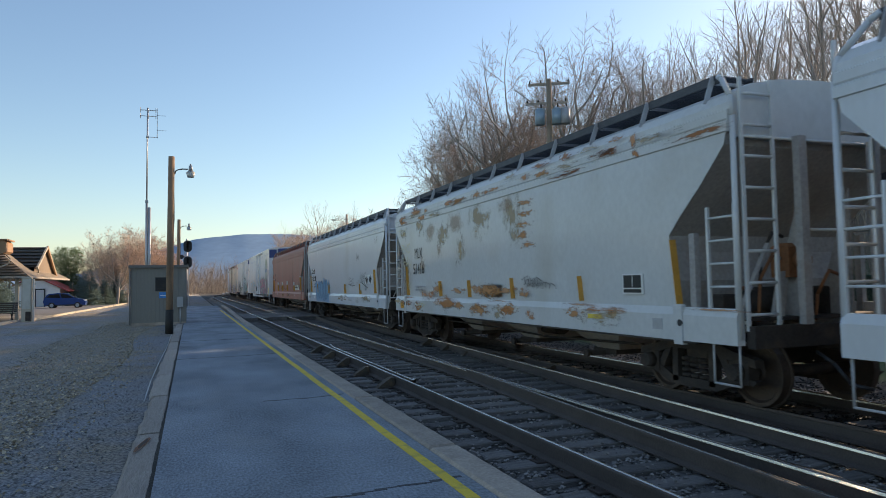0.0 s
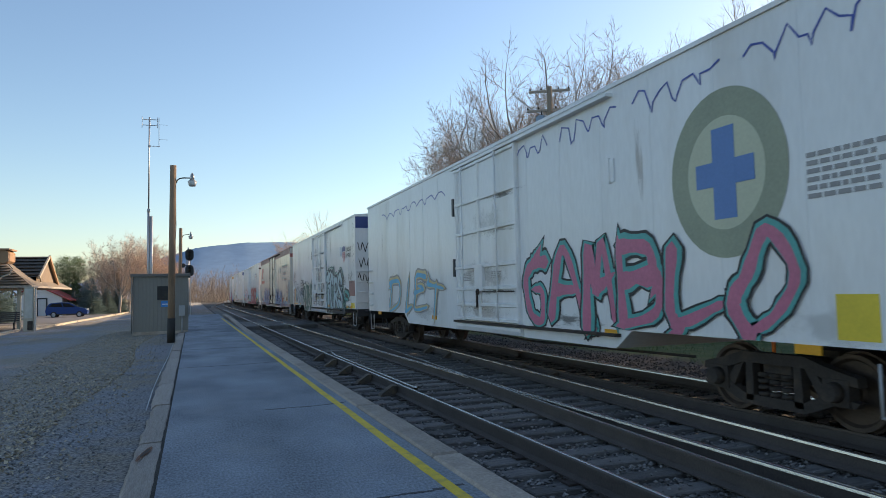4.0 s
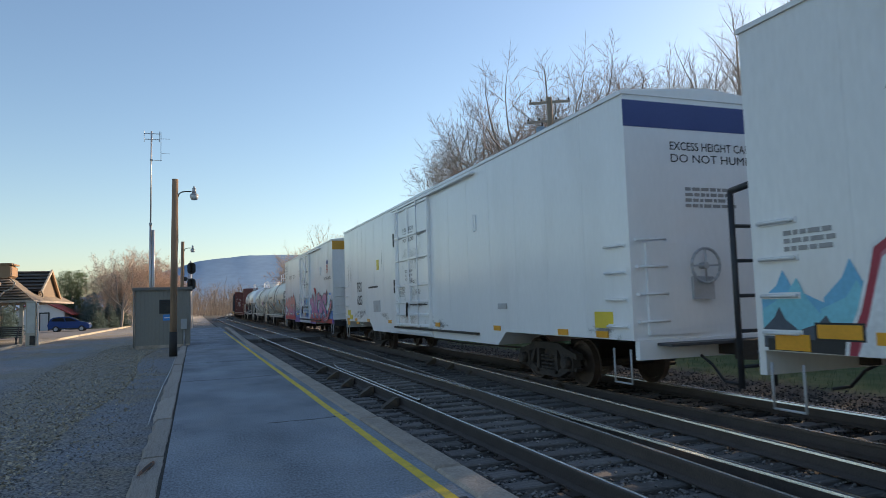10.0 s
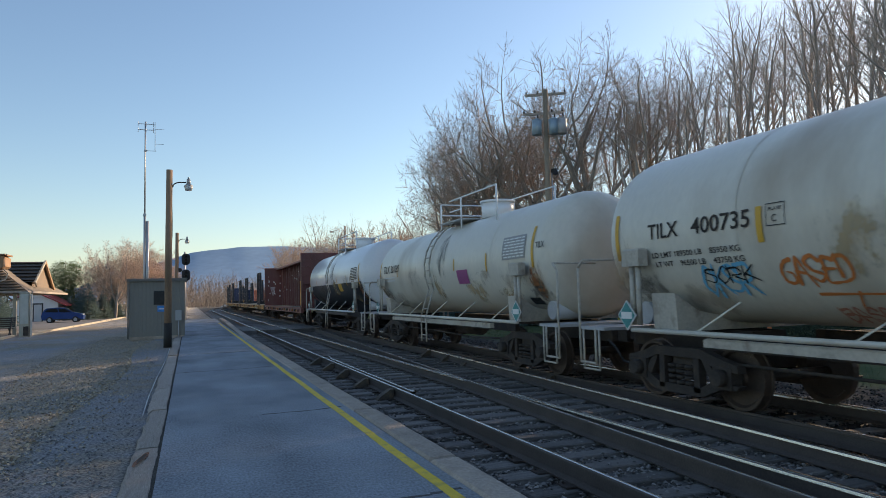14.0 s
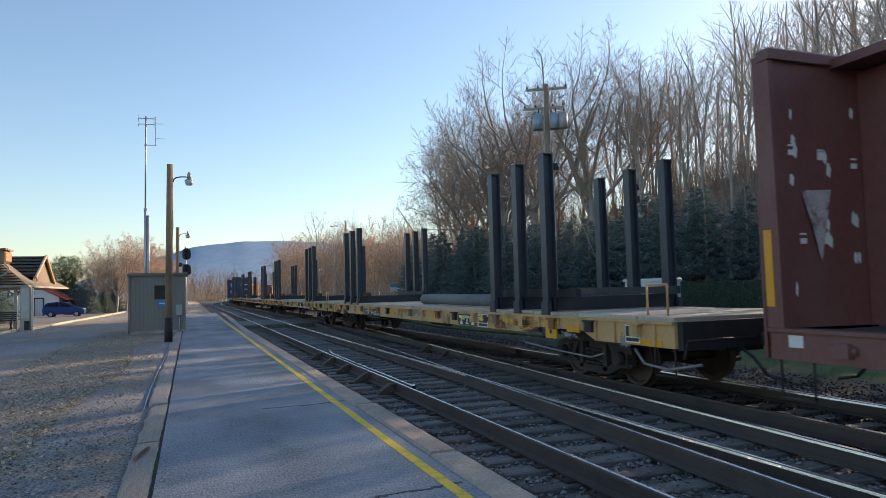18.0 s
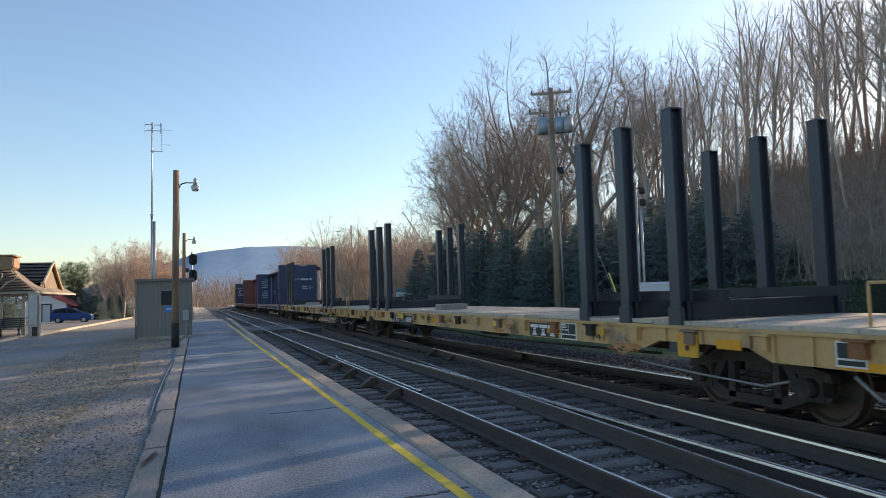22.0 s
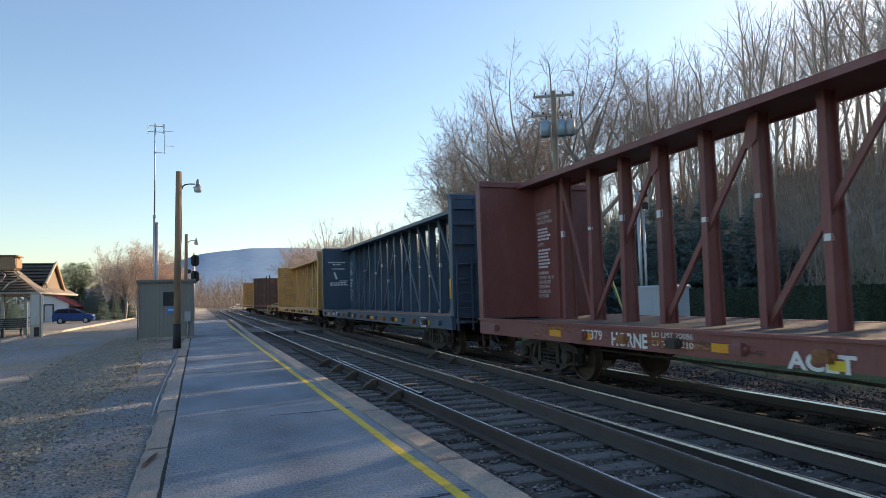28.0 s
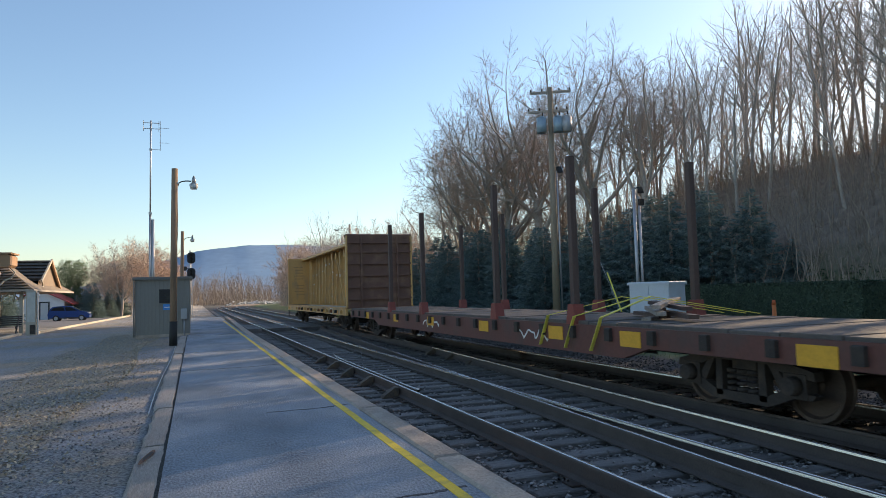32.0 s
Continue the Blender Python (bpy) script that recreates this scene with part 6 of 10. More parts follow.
small_print(car, 98.86 - c, 1.34, 2, 0.4, 0.04, INK, rng, -1.5615)
decal(car, "data_plate", 99.95 - c, 100.25 - c, 1.3, 1.6, INK)
letters(car, "PHILLIPS", side_m(107.9 - c, 3.62, -1.606, 0.16), SPOR, 0.8, name="door_lettering")
for y in (105.7, 107.9):
    decal(car, "orange_bar", y - c - 0.06, y - c + 0.06, 1.6, 2.05, REFLECT, -1.602)
small_print(car, 99.0 - c, 2.2, 7, 0.45, 0.045, spray("faded_rust_print", (0.58, 0.40, 0.32)), rng)
scrawl(car, 100.0 - c, 99.4 - c, 1.55, 1.75, COBALT, 91, n=16)
scrawl(car, 98.9 - c, 98.2 - c, 1.55, 1.85, COBALT, 92, n=18)
for i in range(7):
    stain(car, (SOOT, RUSTWASH, FAINTRUST)[i % 3], (105.5, 106.3, 107.0, 107.6, 108.3, 98.0, 97.6)[i] - c, rng.uniform(1.1, 1.7) if i < 5 else 2.0, rng.uniform(0.15, 0.4), rng.uniform(0.4, 0.8), -1.6275 if i < 5 else -1.5558, "rust_stain")
decal(car, "data_plate", 109.1 - c, 109.5 - c, 1.5, 1.85, INK)
part("end_band", Geo().box(-1.552, 1.552, -h - 0.006, -h + 0.01, 4.05, 4.28), SPOR, car, "red band across the car's end")

# red graffiti car
car, h, c = reefer(119.0, 139.1, WHITE, "white refrigerator freight car with crimson graffiti and painted mountains", (127.85, 131.35), 14, cap=(INK, 0.55, 0.38), railpaint=DEEPRED, at=2.9)
shield(car, c, 122.55, 3.50, 0.62)
letters(car, "BUILDING|AMERICA", side_m(122.13 - c, 3.58, -1.556, 0.15), INK, 0.82, name="slogan")
part("sprayed_base", Geo().box(-1.5575, -1.54, -h + 0.02, 122.2 - c, 0.99, 1.25), SPINK, car)
def peaks(car, c, y0, y1, z0, zmax, material, n, seed, x):
    rr = random.Random(seed)
    w = (y0 - y1) / n
    for i in range(n):
        y = y0 - i * w
        p = z0 + (zmax - z0) * rr.uniform(0.55, 1.0)
        k = rr.uniform(0.35, 0.65)
        v = [(x, y - c, z0), (x, y - c, z0 + 0.35 * (zmax - z0)), (x, y - w * k * 0.7 - c, p - 0.25 * (p - z0)), (x, y - w * k - c, p), (x, y - w * (k + 0.15) - c, p - 0.3 * (p - z0)), (x, y - w - c, z0 + 0.3 * (zmax - z0)), (x, y - w - c, z0)]
        part("painted_mountain", Geo().add(v, [tuple(range(7))]), material, car, "sprayed jagged mountain")
AQUA = spray("spray_aqua", (0.16, 0.52, 0.62))
peaks(car, c, 122.4, 119.05, 1.2, 2.35, SKYBLUE, 6, 1, -1.559)
peaks(car, c, 122.4, 119.05, 1.2, 2.10, AQUA, 6, 1, -1.561)
peaks(car, c, 122.0, 119.05, 1.1, 1.65, spray("spray_slate", (0.07, 0.09, 0.12)), 5, 3, -1.563)
peaks(car, c, 139.0, 127.9, 1.2, 2.2, SKYBLUE, 14, 4, -1.558)
peaks(car, c, 131.3, 127.9, 1.0, 1.95, AQUA, 5, 5, -1.604)
peaks(car, c, 131.3, 127.9, 0.97, 1.45, spray("spray_slate", (0.07, 0.09, 0.12)), 5, 6, -1.607)
part("sprayed_base", Geo().prism([(127.95 - c, 0.72), (-h + 3.2, 0.72), (-h + 3.0, 1.05), (124.0 - c, 1.12), (125.6 - c, 0.98), (126.8 - c, 1.10), (127.7 - c, 0.95)], "x", -1.566, -1.545), CRIM, car)
ICE = spray("spray_ice", (0.36, 0.46, 0.55))
for y, z, a_, b_ in ((127.0, 1.9, 0.35, 0.3), (126.0, 1.5, 0.3, 0.4), (125.0, 1.25, 0.5, 0.22), (124.1, 1.35, 0.4, 0.3), (123.0, 1.6, 0.5, 0.3)):
    blotches(car, [(y - c, z, a_, b_)], ICE, int(y * 7), -1.5655, "sprayed_field")
graffiti(car, "DESERS", 127.75 - c, 121.9 - c, 0.74, 2.35, ((0.075, SPWHITE, 0), (0.045, DEEPRED, 0)), 61, -1.5675, 0.05, 0)
for y, z, zt in ((127.5, 1.75, 2.35), (126.5, 1.7, 2.3), (125.6, 1.7, 2.4), (124.9, 1.75, 2.45), (123.9, 1.9, 2.85), (122.5, 1.45, 2.0)):
    for grow_, paint_, x in ((0.025, SPWHITE, -1.5990), (0.0, DEEPRED, -1.6005)):
        part("graffiti_spike", Geo().add([(x, y + k * 1.0 - c, z_) for k, z_ in ((0.13 + grow_, z), (0.12 + grow_, zt - 0.10), (0.02, zt + grow_), (-0.05, zt - 0.16 + grow_), (-0.08 - grow_, zt - 0.30), (-0.13 - grow_, z))], [tuple(range(6))]), paint_, car, "pointed stroke of a sprayed letter")
for y, z, a_, b_ in ((127.1, 1.72, 0.16, 0.10), (126.0, 1.35, 0.22, 0.09), (125.2, 1.85, 0.15, 0.09), (123.9, 1.5, 0.2, 0.12), (122.7, 1.75, 0.16, 0.1)):
    blotches(car, [(y - c, z, a_, b_)], ICE, int(y * 9), -1.5990, "sprayed_field")
graffiti(car, "NERKS", 137.8 - c, 131.5 - c, 0.72, 2.05, ((0.14, SPWHITE, 0), (0.10, CRIM, 0), (0.015, spray("spray_rose", (0.50, 0.17, 0.21)), 0.01), (-0.028, SPWHITE, 0.05)), 62, -1.561, 0.05, 2)
peaks(car, c, 139.0, 137.5, 1.05, 2.15, AQUA, 2, 8, -1.5595)
peaks(car, c, 139.0, 137.5, 1.02, 1.6, spray("spray_dusk_slate", (0.06, 0.08, 0.11)), 3, 9, -1.5603)
part("sprayed_base", Geo().box(-1.5607, -1.545, 137.6 - c, 138.95 - c, 0.99, 1.12), SPINK, car)
decal(car, "dark_band", 127.9 - c, 131.4 - c, 0.72, 0.94, SPINK, -1.562)
decal(car, "dark_band", 127.88 - c, 131.33 - c, 0.97, 1.13, SPGREY, -1.6065)
letters(car, "ARMN", side_m(137.4 - c, 3.45, -1.557, 0.20), SPGREY, 1.05, name="reporting_mark")
letters(car, "170361", side_m(135.85 - c, 3.45, -1.557, 0.20), SPGREY, 1.2, name="car_number")
small_print(car, 138.65 - c, 2.22, 3, 0.55, 0.05, SPGREY, rng)
decal(car, "yellow_plate", 138.40 - c, 138.84 - c, 1.0, 1.17, REFLECT, -1.566)
decal(car, "plate_border", 137.77 - c, 138.33 - c, 1.12, 1.30, INK, -1.566)
decal(car, "yellow_plate", 137.80 - c, 138.30 - c, 1.14, 1.28, REFLECT, -1.569)
small_print(car, 128.9 - c, 3.3, 3, 0.6, 0.06, SPGREY, rng, -1.603)
decal(car, "yellow_plate", 120.25 - c, 120.75 - c, 1.22, 1.44, YPLATE, -1.566)
decal(car, "yellow_plate", 119.72 - c, 120.12 - c, 1.02, 1.28, YPLATE, -1.566)
decal(car, "primer_patch", 119.85 - c, 120.02 - c, 1.33, 1.86, TAN, -1.566)
for y in (121.2, 124.5, 127.2, 129.5, 131.0, 133.5, 137.5):
    decal(car, "reflector", y - c - 0.16, y - c + 0.16, 1.1, 1.22, REFLECT, -1.612 if 127.8 < y < 131.4 else -1.575)
letters(car, "EXCESS HEIGHT|NO RUNNING BOARD", end_m(-1.3, -h - 0.006, 4.50, 0.11), INK, 1.9, name="notice")
small_print(car, 120.6 - c, 2.3, 3, 0.6, 0.05, SPGREY, rng)

# clean white car with navy end band
car, h, c = reefer(141.4, 161.3, CLEAN, "clean white refrigerator freight car with navy end band", (150.22, 153.45), 15, cap=(NAVY, 0.48, 0.08), at=3.5)
letters(car, "TISX", side_m(159.08 - c, 2.12, -1.556, 0.37), INK, 0.84, 0.02, name="reporting_mark")
letters(car, "6203", side_m(159.05 - c, 1.62, -1.556, 0.36), INK, 0.83, 0.02, name="car_number")
for tx, y, z, w in (("LD LMT", 159.06, 1.27, 0.3), ("183600", 158.62, 1.27, 0.36), ("LT WT", 159.06, 1.14, 0.27), ("102400", 158.62, 1.14, 0.36), ("RP", 157.92, 1.28, 0.13)):
    letters(car, tx, side_m(y - c, z, -1.556, 0.11), INK, w, 0.004, name="lettering")
decal(car, "yellow_plate", 159.89 - c, 160.44 - c, 1.06, 1.23, YPLATE, -1.558)
decal(car, "reflector", 160.44 - c, 160.84 - c, 0.83, 0.99, REFLECT, -1.558)
decal(car, "reflector", 158.84 - c, 159.24 - c, 0.88, 0.97, REFLECT, -1.558)
small_print(car, 158.55 - c, 0.9, 2, 0.5, 0.05, SPGREY, rng, -1.556)
letters(car, "CLOSE AND LOCK|DOORS BEFORE|MOVING CAR", side_m(152.6 - c, 3.75, -1.606, 0.11), INK, 1.05, name="notice")
letters(car, "SECURE BOTH|HASPS BEFORE|MOVING CAR", side_m(152.45 - c, 2.52, -1.606, 0.085), INK, 0.72, name="notice")
letters(car, "OPEN/CLOSE", side_m(151.75 - c, 2.2, -1.665, 0.08), INK, 0.45, name="notice")
letters(car, "TISX", end_m(0.75, -h - 0.009, 4.22, 0.16), PALE, 0.5, name="reporting_mark")
letters(car, "EXCESS HEIGHT CAR|DO NOT HUMP", end_m(-0.75, -h - 0.006, 3.82, 0.13), INK, 1.55, name="notice")
small_print(car, -0.5, 3.2, 4, 0.9, 0.05, SPGREY, rng, -h - 0.004, True)
part("end_panel", Geo().box(-1.3, -0.3, -h - 0.05, -h, 1.05, 2.4), CLEAN, car)
decal(car, "yellow_plate", 141.9 - c, 142.4 - c, 1.15, 1.4, YPLATE)
decal(car, "yellow_plate", 160.3 - c, 160.8 - c, 1.2, 1.42, YPLATE)
decal(car, "yellow_plate", 155.7 - c, 156.0 - c, 2.8, 3.15, YPLATE)
decal(car, "inspection_hatch", 155.6 - c, 156.5 - c, 1.35, 1.75, GREY, -1.56)
reflectors(car, c, (142.2, 143.4, 146.1, 149.8, 154.4, 157.3, 159.3, 160.7), 1.0)
small_print(car, 157.2 - c, 2.2, 1, 1.5, 0.06, INK, rng)
part("vent", Geo().bevel(-1.575, -1.55, 145.6 - c, 146.0 - c, 1.45, 1.56, 0.004), GREY, car)

# orange capped car with salmon graffiti
car, h, c = reefer(164.0, 181.22, WHITE, "white refrigerator freight car with salmon and violet graffiti", (170.4, 173.85), 16, unit=(ORANGE, 0), cap=(ORANGE, 0.42, 0.02), sill=VIOLET)
shield(car, c, 165.32, 3.50, 0.62)
letters(car, "BUILDING AMERICA", side_m(166.26 - c, 2.86, -1.556, 0.16), INK, 1.92, name="slogan")
MIDBLUE = spray("spray_mid_blue", (0.08, 0.22, 0.50))
part("sprayed_base", Geo().prism([(164.1 - c, 0.99), (177.6 - c, 0.99), (176.6 - c, 1.30), (175.0 - c, 1.42), (172.0 - c, 1.36), (168.0 - c, 1.45), (164.1 - c, 1.38)], "x", -1.5585, -1.54), MIDBLUE, car)
part("sprayed_base", Geo().box(-1.6012, -1.59, 170.42 - c, 173.83 - c, 0.97, 1.40), MIDBLUE, car)
part("sprayed_base", Geo().box(-1.567, -1.545, -h + 4.75, h - 4.75, 0.705, 0.80), VIOLET, car)
OLIVEGREY, ROSEMAUVE = spray("spray_olive_grey", (0.22, 0.21, 0.18)), spray("spray_rose_mauve", (0.56, 0.20, 0.32))
SALMONFADE = banded("salmon_to_red_spray", ((0.55, 0.025, 0.02), (0.58, 0.025, 0.02), (0.60, 0.03, 0.02), (0.60, 0.035, 0.03), (0.50, 0.15, 0.32), (0.64, 0.22, 0.20), (0.66, 0.24, 0.20), (0.66, 0.24, 0.20)), 2.25)
ROSEFADE = banded("rose_to_red_spray", ((0.50, 0.025, 0.02), (0.54, 0.025, 0.02), (0.56, 0.03, 0.02), (0.56, 0.06, 0.08), (0.58, 0.17, 0.32), (0.60, 0.22, 0.42), (0.60, 0.21, 0.34), (0.64, 0.23, 0.22)), 2.25)
def shaded_piece(text, y0, y1, z0, z1, seed, fade, bold):
    """Letters that fade from red below to salmon above, with black outlines and white shines."""
    graffiti(car, text, y0 - c, y1 - c, z0, z1, ((0.10, SPINK, 0.02), (0.07, OLIVEGREY, 0.012), (0.052, fade, 0)), seed, -1.567, bold, 2)
    n_ = len(text)
    for i in range(n_):
        y = y0 + (y1 - y0) * (i + 0.5) / n_ - c
        scrawl(car, y + 0.42, y - 0.3, z0 + 0.16 * (z1 - z0), z0 + 0.34 * (z1 - z0), SPWHITE, seed * 5 + i, -1.5745 - 0.0042 * n_, 0.018, 11)
        scrawl(car, y + 0.25, y - 0.1, z0 + 0.55 * (z1 - z0), z0 + 0.8 * (z1 - z0), SPWHITE, seed * 3 + i, -1.5745 - 0.0042 * n_, 0.012, 7)
shaded_piece("DNKAS", 170.9, 165.5, 0.80, 2.25, 78, ROSEFADE, 0.012)
for half, material, x in ((0.17, SPINK, -1.5925), (0.10, ROSEMAUVE, -1.594), (0.035, SPRED, -1.5955)):
    g = Geo()
    ribbon(g, side_m(0, 0, x), [Vector((-(y - c), z, 0)) for y, z in ((164.25, 1.75), (164.7, 1.42), (165.3, 1.05), (166.2, 0.98))], half)
    part("graffiti", g, material, car)
g = Geo()
ribbon(g, side_m(0, 0, -1.5565), [Vector((-(y - c), z, 0)) for y, z in ((164.9, 1.75), (165.0, 2.05), (164.7, 2.2), (164.4, 2.05), (164.45, 1.8))], 0.045)
part("graffiti_tag", g, spray("spray_bright_blue", (0.06, 0.28, 0.66)), car)
scrawl(car, 165.9 - c, 165.3 - c, 1.75, 2.0, SKYBLUE, 93, n=12)
shaded_piece("CSED", 181.1, 176.3, 0.80, 2.15, 72, SALMONFADE, 0.065)
part("sprayed_base", Geo().box(-1.567, -1.54, 176.2 - c, h - 0.25, 0.82, 1.1), SPRED, car)
part("sprayed_base", Geo().box(-1.567, -1.54, 164.2 - c, 170.2 - c, 0.80, 1.0), SPRED, car)
graffiti(car, "ME", 175.9 - c, 174.4 - c, 1.1, 1.9, ((0.07, SPINK, 0), (-0.01, SPWHITE, 0)), 73, -1.562)
graffiti(car, "OTS", 173.7 - c, 171.5 - c, 1.25, 1.95, ((-0.01, COBALT, 0),), 74, -1.628)
graffiti(car, "TI", 171.6 - c, 170.5 - c, 1.3, 2.0, ((0.03, SKYBLUE, 0),), 75, -1.628)
letters(car, "ARMN", side_m(179.05 - c, 3.42, -1.557, 0.26), INK, 1.15, name="reporting_mark")
letters(car, "112316", side_m(177.4 - c, 3.42, -1.557, 0.24), INK, 1.2, name="car_number")
graffiti(car, "TAME", 181.25 - c, 179.75 - c, 3.96, 4.38, ((-0.012, spray("spray_dusk", (0.06, 0.08, 0.14)), 0),), 76, -1.557)
graffiti(car, "ADC", 181.1 - c, 180.0 - c, 3.5, 3.88, ((-0.012, spray("spray_dusk_blue", (0.06, 0.08, 0.14)), 0),), 77, -1.557)
letters(car, "CLOSE AND LOCK|DOOR BEFORE|MOVING CAR", side_m(172.3 - c, 2.92, -1.606, 0.09), INK, 0.85, name="notice")
letters(car, "EXCESS HEIGHT CAR", end_m(-0.6, -h - 0.555, 3.2, 0.12), INK, 1.3, name="notice")
decal(car, "yellow_plate", 164.6 - c, 165.1 - c, 1.35, 1.5, YPLATE, -1.58)
for y in (165.2, 168.8, 172.0, 175.2, 179.4):
    decal(car, "reflector", y - c - 0.2, y - c + 0.2, 1.12, 1.24, REFLECT, -1.614 if 170.3 < y < 173.9 else -1.58)


ORANGE_TAPE = mat("orange_tape", (0.66, 0.36, 0.04), 0.5, var=0.12, scale=4, bump=0)

# ---- tank cars ----
PIPE = mat("grimy_cream_pipe", (0.46, 0.42, 0.36), 0.55, var=0.2, scale=3, fine=24, bump=0.1, dirt=(0.16, 0.11, 0.08), dirt_amount=0.7, dirt_scale=4)
def tank_car(a, b, paint, label, seed, radius=1.36, zc=2.48, black_belly=False, mark="", number=""):
    car, h, c = freight_car("tank_car", a, b, label, "tank car", 2.0)
    rng = random.Random(seed)
    L = h - 0.32
    g = Geo()
    n = 40
    ends = [(-L + 0.0, 0.001)] + [(-L + 0.62 * (1 - math.cos(math.pi / 2 * i / 8)), radius * math.sin(math.pi / 2 * i / 8)) for i in range(1, 9)]
    ys = ends + [(-y, r) for y, r in reversed(ends)]
    v = [(r * math.cos(2 * math.pi * k / n), y, zc + r * math.sin(2 * math.pi * k / n)) for y, r in ys for k in range(n)]
    g.add(v, [(i * n + k, i * n + (k + 1) % n, (i + 1) * n + (k + 1) % n, (i + 1) * n + k) for i in range(len(ys) - 1) for k in range(n)], True)
    part("tank_shell", g, paint, car)
    for u in (-0.55, -0.18, 0.18, 0.55):
        ring = Geo()
        v = [((radius + 0.006) * math.cos(2 * math.pi * k / n), L * u + dy, zc + (radius + 0.006) * math.sin(2 * math.pi * k / n)) for dy in (-0.02, 0.02) for k in range(n)]
        ring.add(v, [(k, (k + 1) % n, n + (k + 1) % n, n + k) for k in range(n)], True)
        part("weld_seam", ring, paint, car)
    if black_belly:
        ring = Geo()
        v = []
        ks = [math.pi * (1.07 + 0.86 * k / 20) for k in range(21)]
        for y in (-L + 0.55, L - 0.55):
            v += [((radius + 0.012) * math.cos(t), y, zc + (radius + 0.012) * math.sin(t)) for t in ks]
        ring.add(v, [(k, k + 1, 22 + k, 21 + k) for k in range(20)], True)
        part("belly_band", ring, BLACK, car, "black painted lower half")
    # underframe
    for e in (-1, 1):
        part("stub_sill", Geo().box(-0.3, 0.3, min(e * h, e * (h - 2.6)), max(e * h, e * (h - 2.6)), 0.68, 1.0), GRIME, car)
        part("saddle", Geo().prism([(-1.25, 1.02), (1.25, 1.02), (1.28, 1.55), (0.9, 1.3), (0, 1.12), (-0.9, 1.3), (-1.28, 1.55)], "y", e * (h - 2.0) - 0.25, e * (h - 2.0) + 0.25), PIPE if not black_belly else BLACK, car)
        part("end_platform", Geo().box(-1.4, 1.4, min(e * (h - 0.7), e * h), max(e * (h - 0.7), e * h), 0.98, 1.03), GREY, car)
        for s in (-1, 1):
            x = s * 1.40
            part("end_handrail", Geo().path([(x, e * h, 0.45), (x, e * h, 2.0), (x, e * (h - 0.15), 2.12), (x * 0.35, e * (h - 0.15), 2.12)], 0.021).tube((x, e * h, 0.45), (x, e * (h - 0.45), 0.45), 0.02).tube((x, e * (h - 0.45), 0.45), (x, e * (h - 0.45), 1.0), 0.02), PIPE, car)
            part("valve_cabinet", Geo().bevel(x - 0.08, x + 0.08, e * (h - 1.55) - 0.2, e * (h - 1.55) + 0.2, 1.95, 2.2, 0.02).tube((x, e * (h - 1.62), 1.95), (x, e * (h - 1.62), 1.1), 0.04).tube((x, e * (h - 1.48), 1.95), (x, e * (h - 1.48), 1.1), 0.04), PIPE, car)
            part("placard", Geo().add([(s * 1.50, e * (h - 1.45) + dy, 1.24 + dz) for dy, dz in ((0, -0.22), (0.22, 0), (0, 0.22), (-0.22, 0))], [(0, 1, 2, 3)]).add([(s * 1.49, e * (h - 1.45) + dy, 1.24 + dz) for dy, dz in ((0, -0.22), (0.22, 0), (0, 0.22), (-0.22, 0))], [(3, 2, 1, 0)]), PALE, car, "diamond hazard placard")
            part("placard_field", Geo().add([(s * 1.505, e * (h - 1.45) + dy, 1.24 + dz) for dy, dz in ((0, -0.195), (0.195, 0), (0, 0.195), (-0.195, 0))], [(0, 1, 2, 3)]), mat("placard_green", (0.03, 0.24, 0.24), 0.5, var=0.1, bump=0), car)
            part("placard_bar", Geo().box(s * 1.507 - 0.004, s * 1.507 + 0.004, e * (h - 1.45) - 0.13, e * (h - 1.45) + 0.13, 1.19, 1.29), PALE, car)
            part("step", Geo().path([(x, e * (h - 0.1), 0.98), (x, e * (h - 0.1), 0.35), (x, e * (h - 0.55), 0.35), (x, e * (h - 0.55), 0.98)], 0.018), PIPE, car)
        part("air_tank", Geo().tube((-0.9, e * (h - 1.1), 1.25), (0.2, e * (h - 1.1), 1.25), 0.18, n=10), GREY, car)
    for s in (-1, 1):
        part("running_rail", Geo().tube((s * 1.45, -h + 1.5, 1.03), (s * 1.45, h - 1.5, 1.03), 0.035, n=8), paint, car, "white side handrail")
        for i in range(5):
            y = -h + 2.8 + (2 * h - 5.6) * i / 4
            part("rail_bracket", Geo().bar((s * 1.45, y, 1.03), (s * 1.16, y - 0.50, 1.42), 0.035, 0.02), paint, car)
        part("side_channel", Geo().box(s * 0.9 - 0.05, s * 0.9 + 0.05, -h + 2.6, h - 2.6, 0.78, 0.98), GRIME, car)
        part("side_beam", Geo().bevel(s * 1.36 - 0.05, s * 1.36 + 0.05, -h + 2.9, h - 2.9, 0.86, 0.97, 0.02), PIPE if not black_belly else BLACK, car)
    # manway with its railing, ladder over the side
    my = -1.35
    g = Geo().tube((0, my, zc + radius - 0.05), (0, my, zc + radius + 0.34), 0.42, n=18).tube((0, my, zc + radius + 0.34), (0, my, zc + radius + 0.40), 0.46, n=18)
    part("manway", g, CLEAN, car)
    part("walkway", Geo().box(-0.82, 0.82, my + 0.55, my + 2.1, zc + radius - 0.02, zc + radius + 0.01), GREY, car)
    g = Geo()
    zr = zc + radius + 0.56
    for x, y in ((-0.78, my - 1.6), (-0.78, my + 0.6), (-0.78, my + 2.1), (0.78, my - 1.6), (0.78, my + 0.6), (0.78, my + 2.1)):
        g.tube((x, y, zc + radius - 0.35), (x, y, zr), 0.022, n=6)
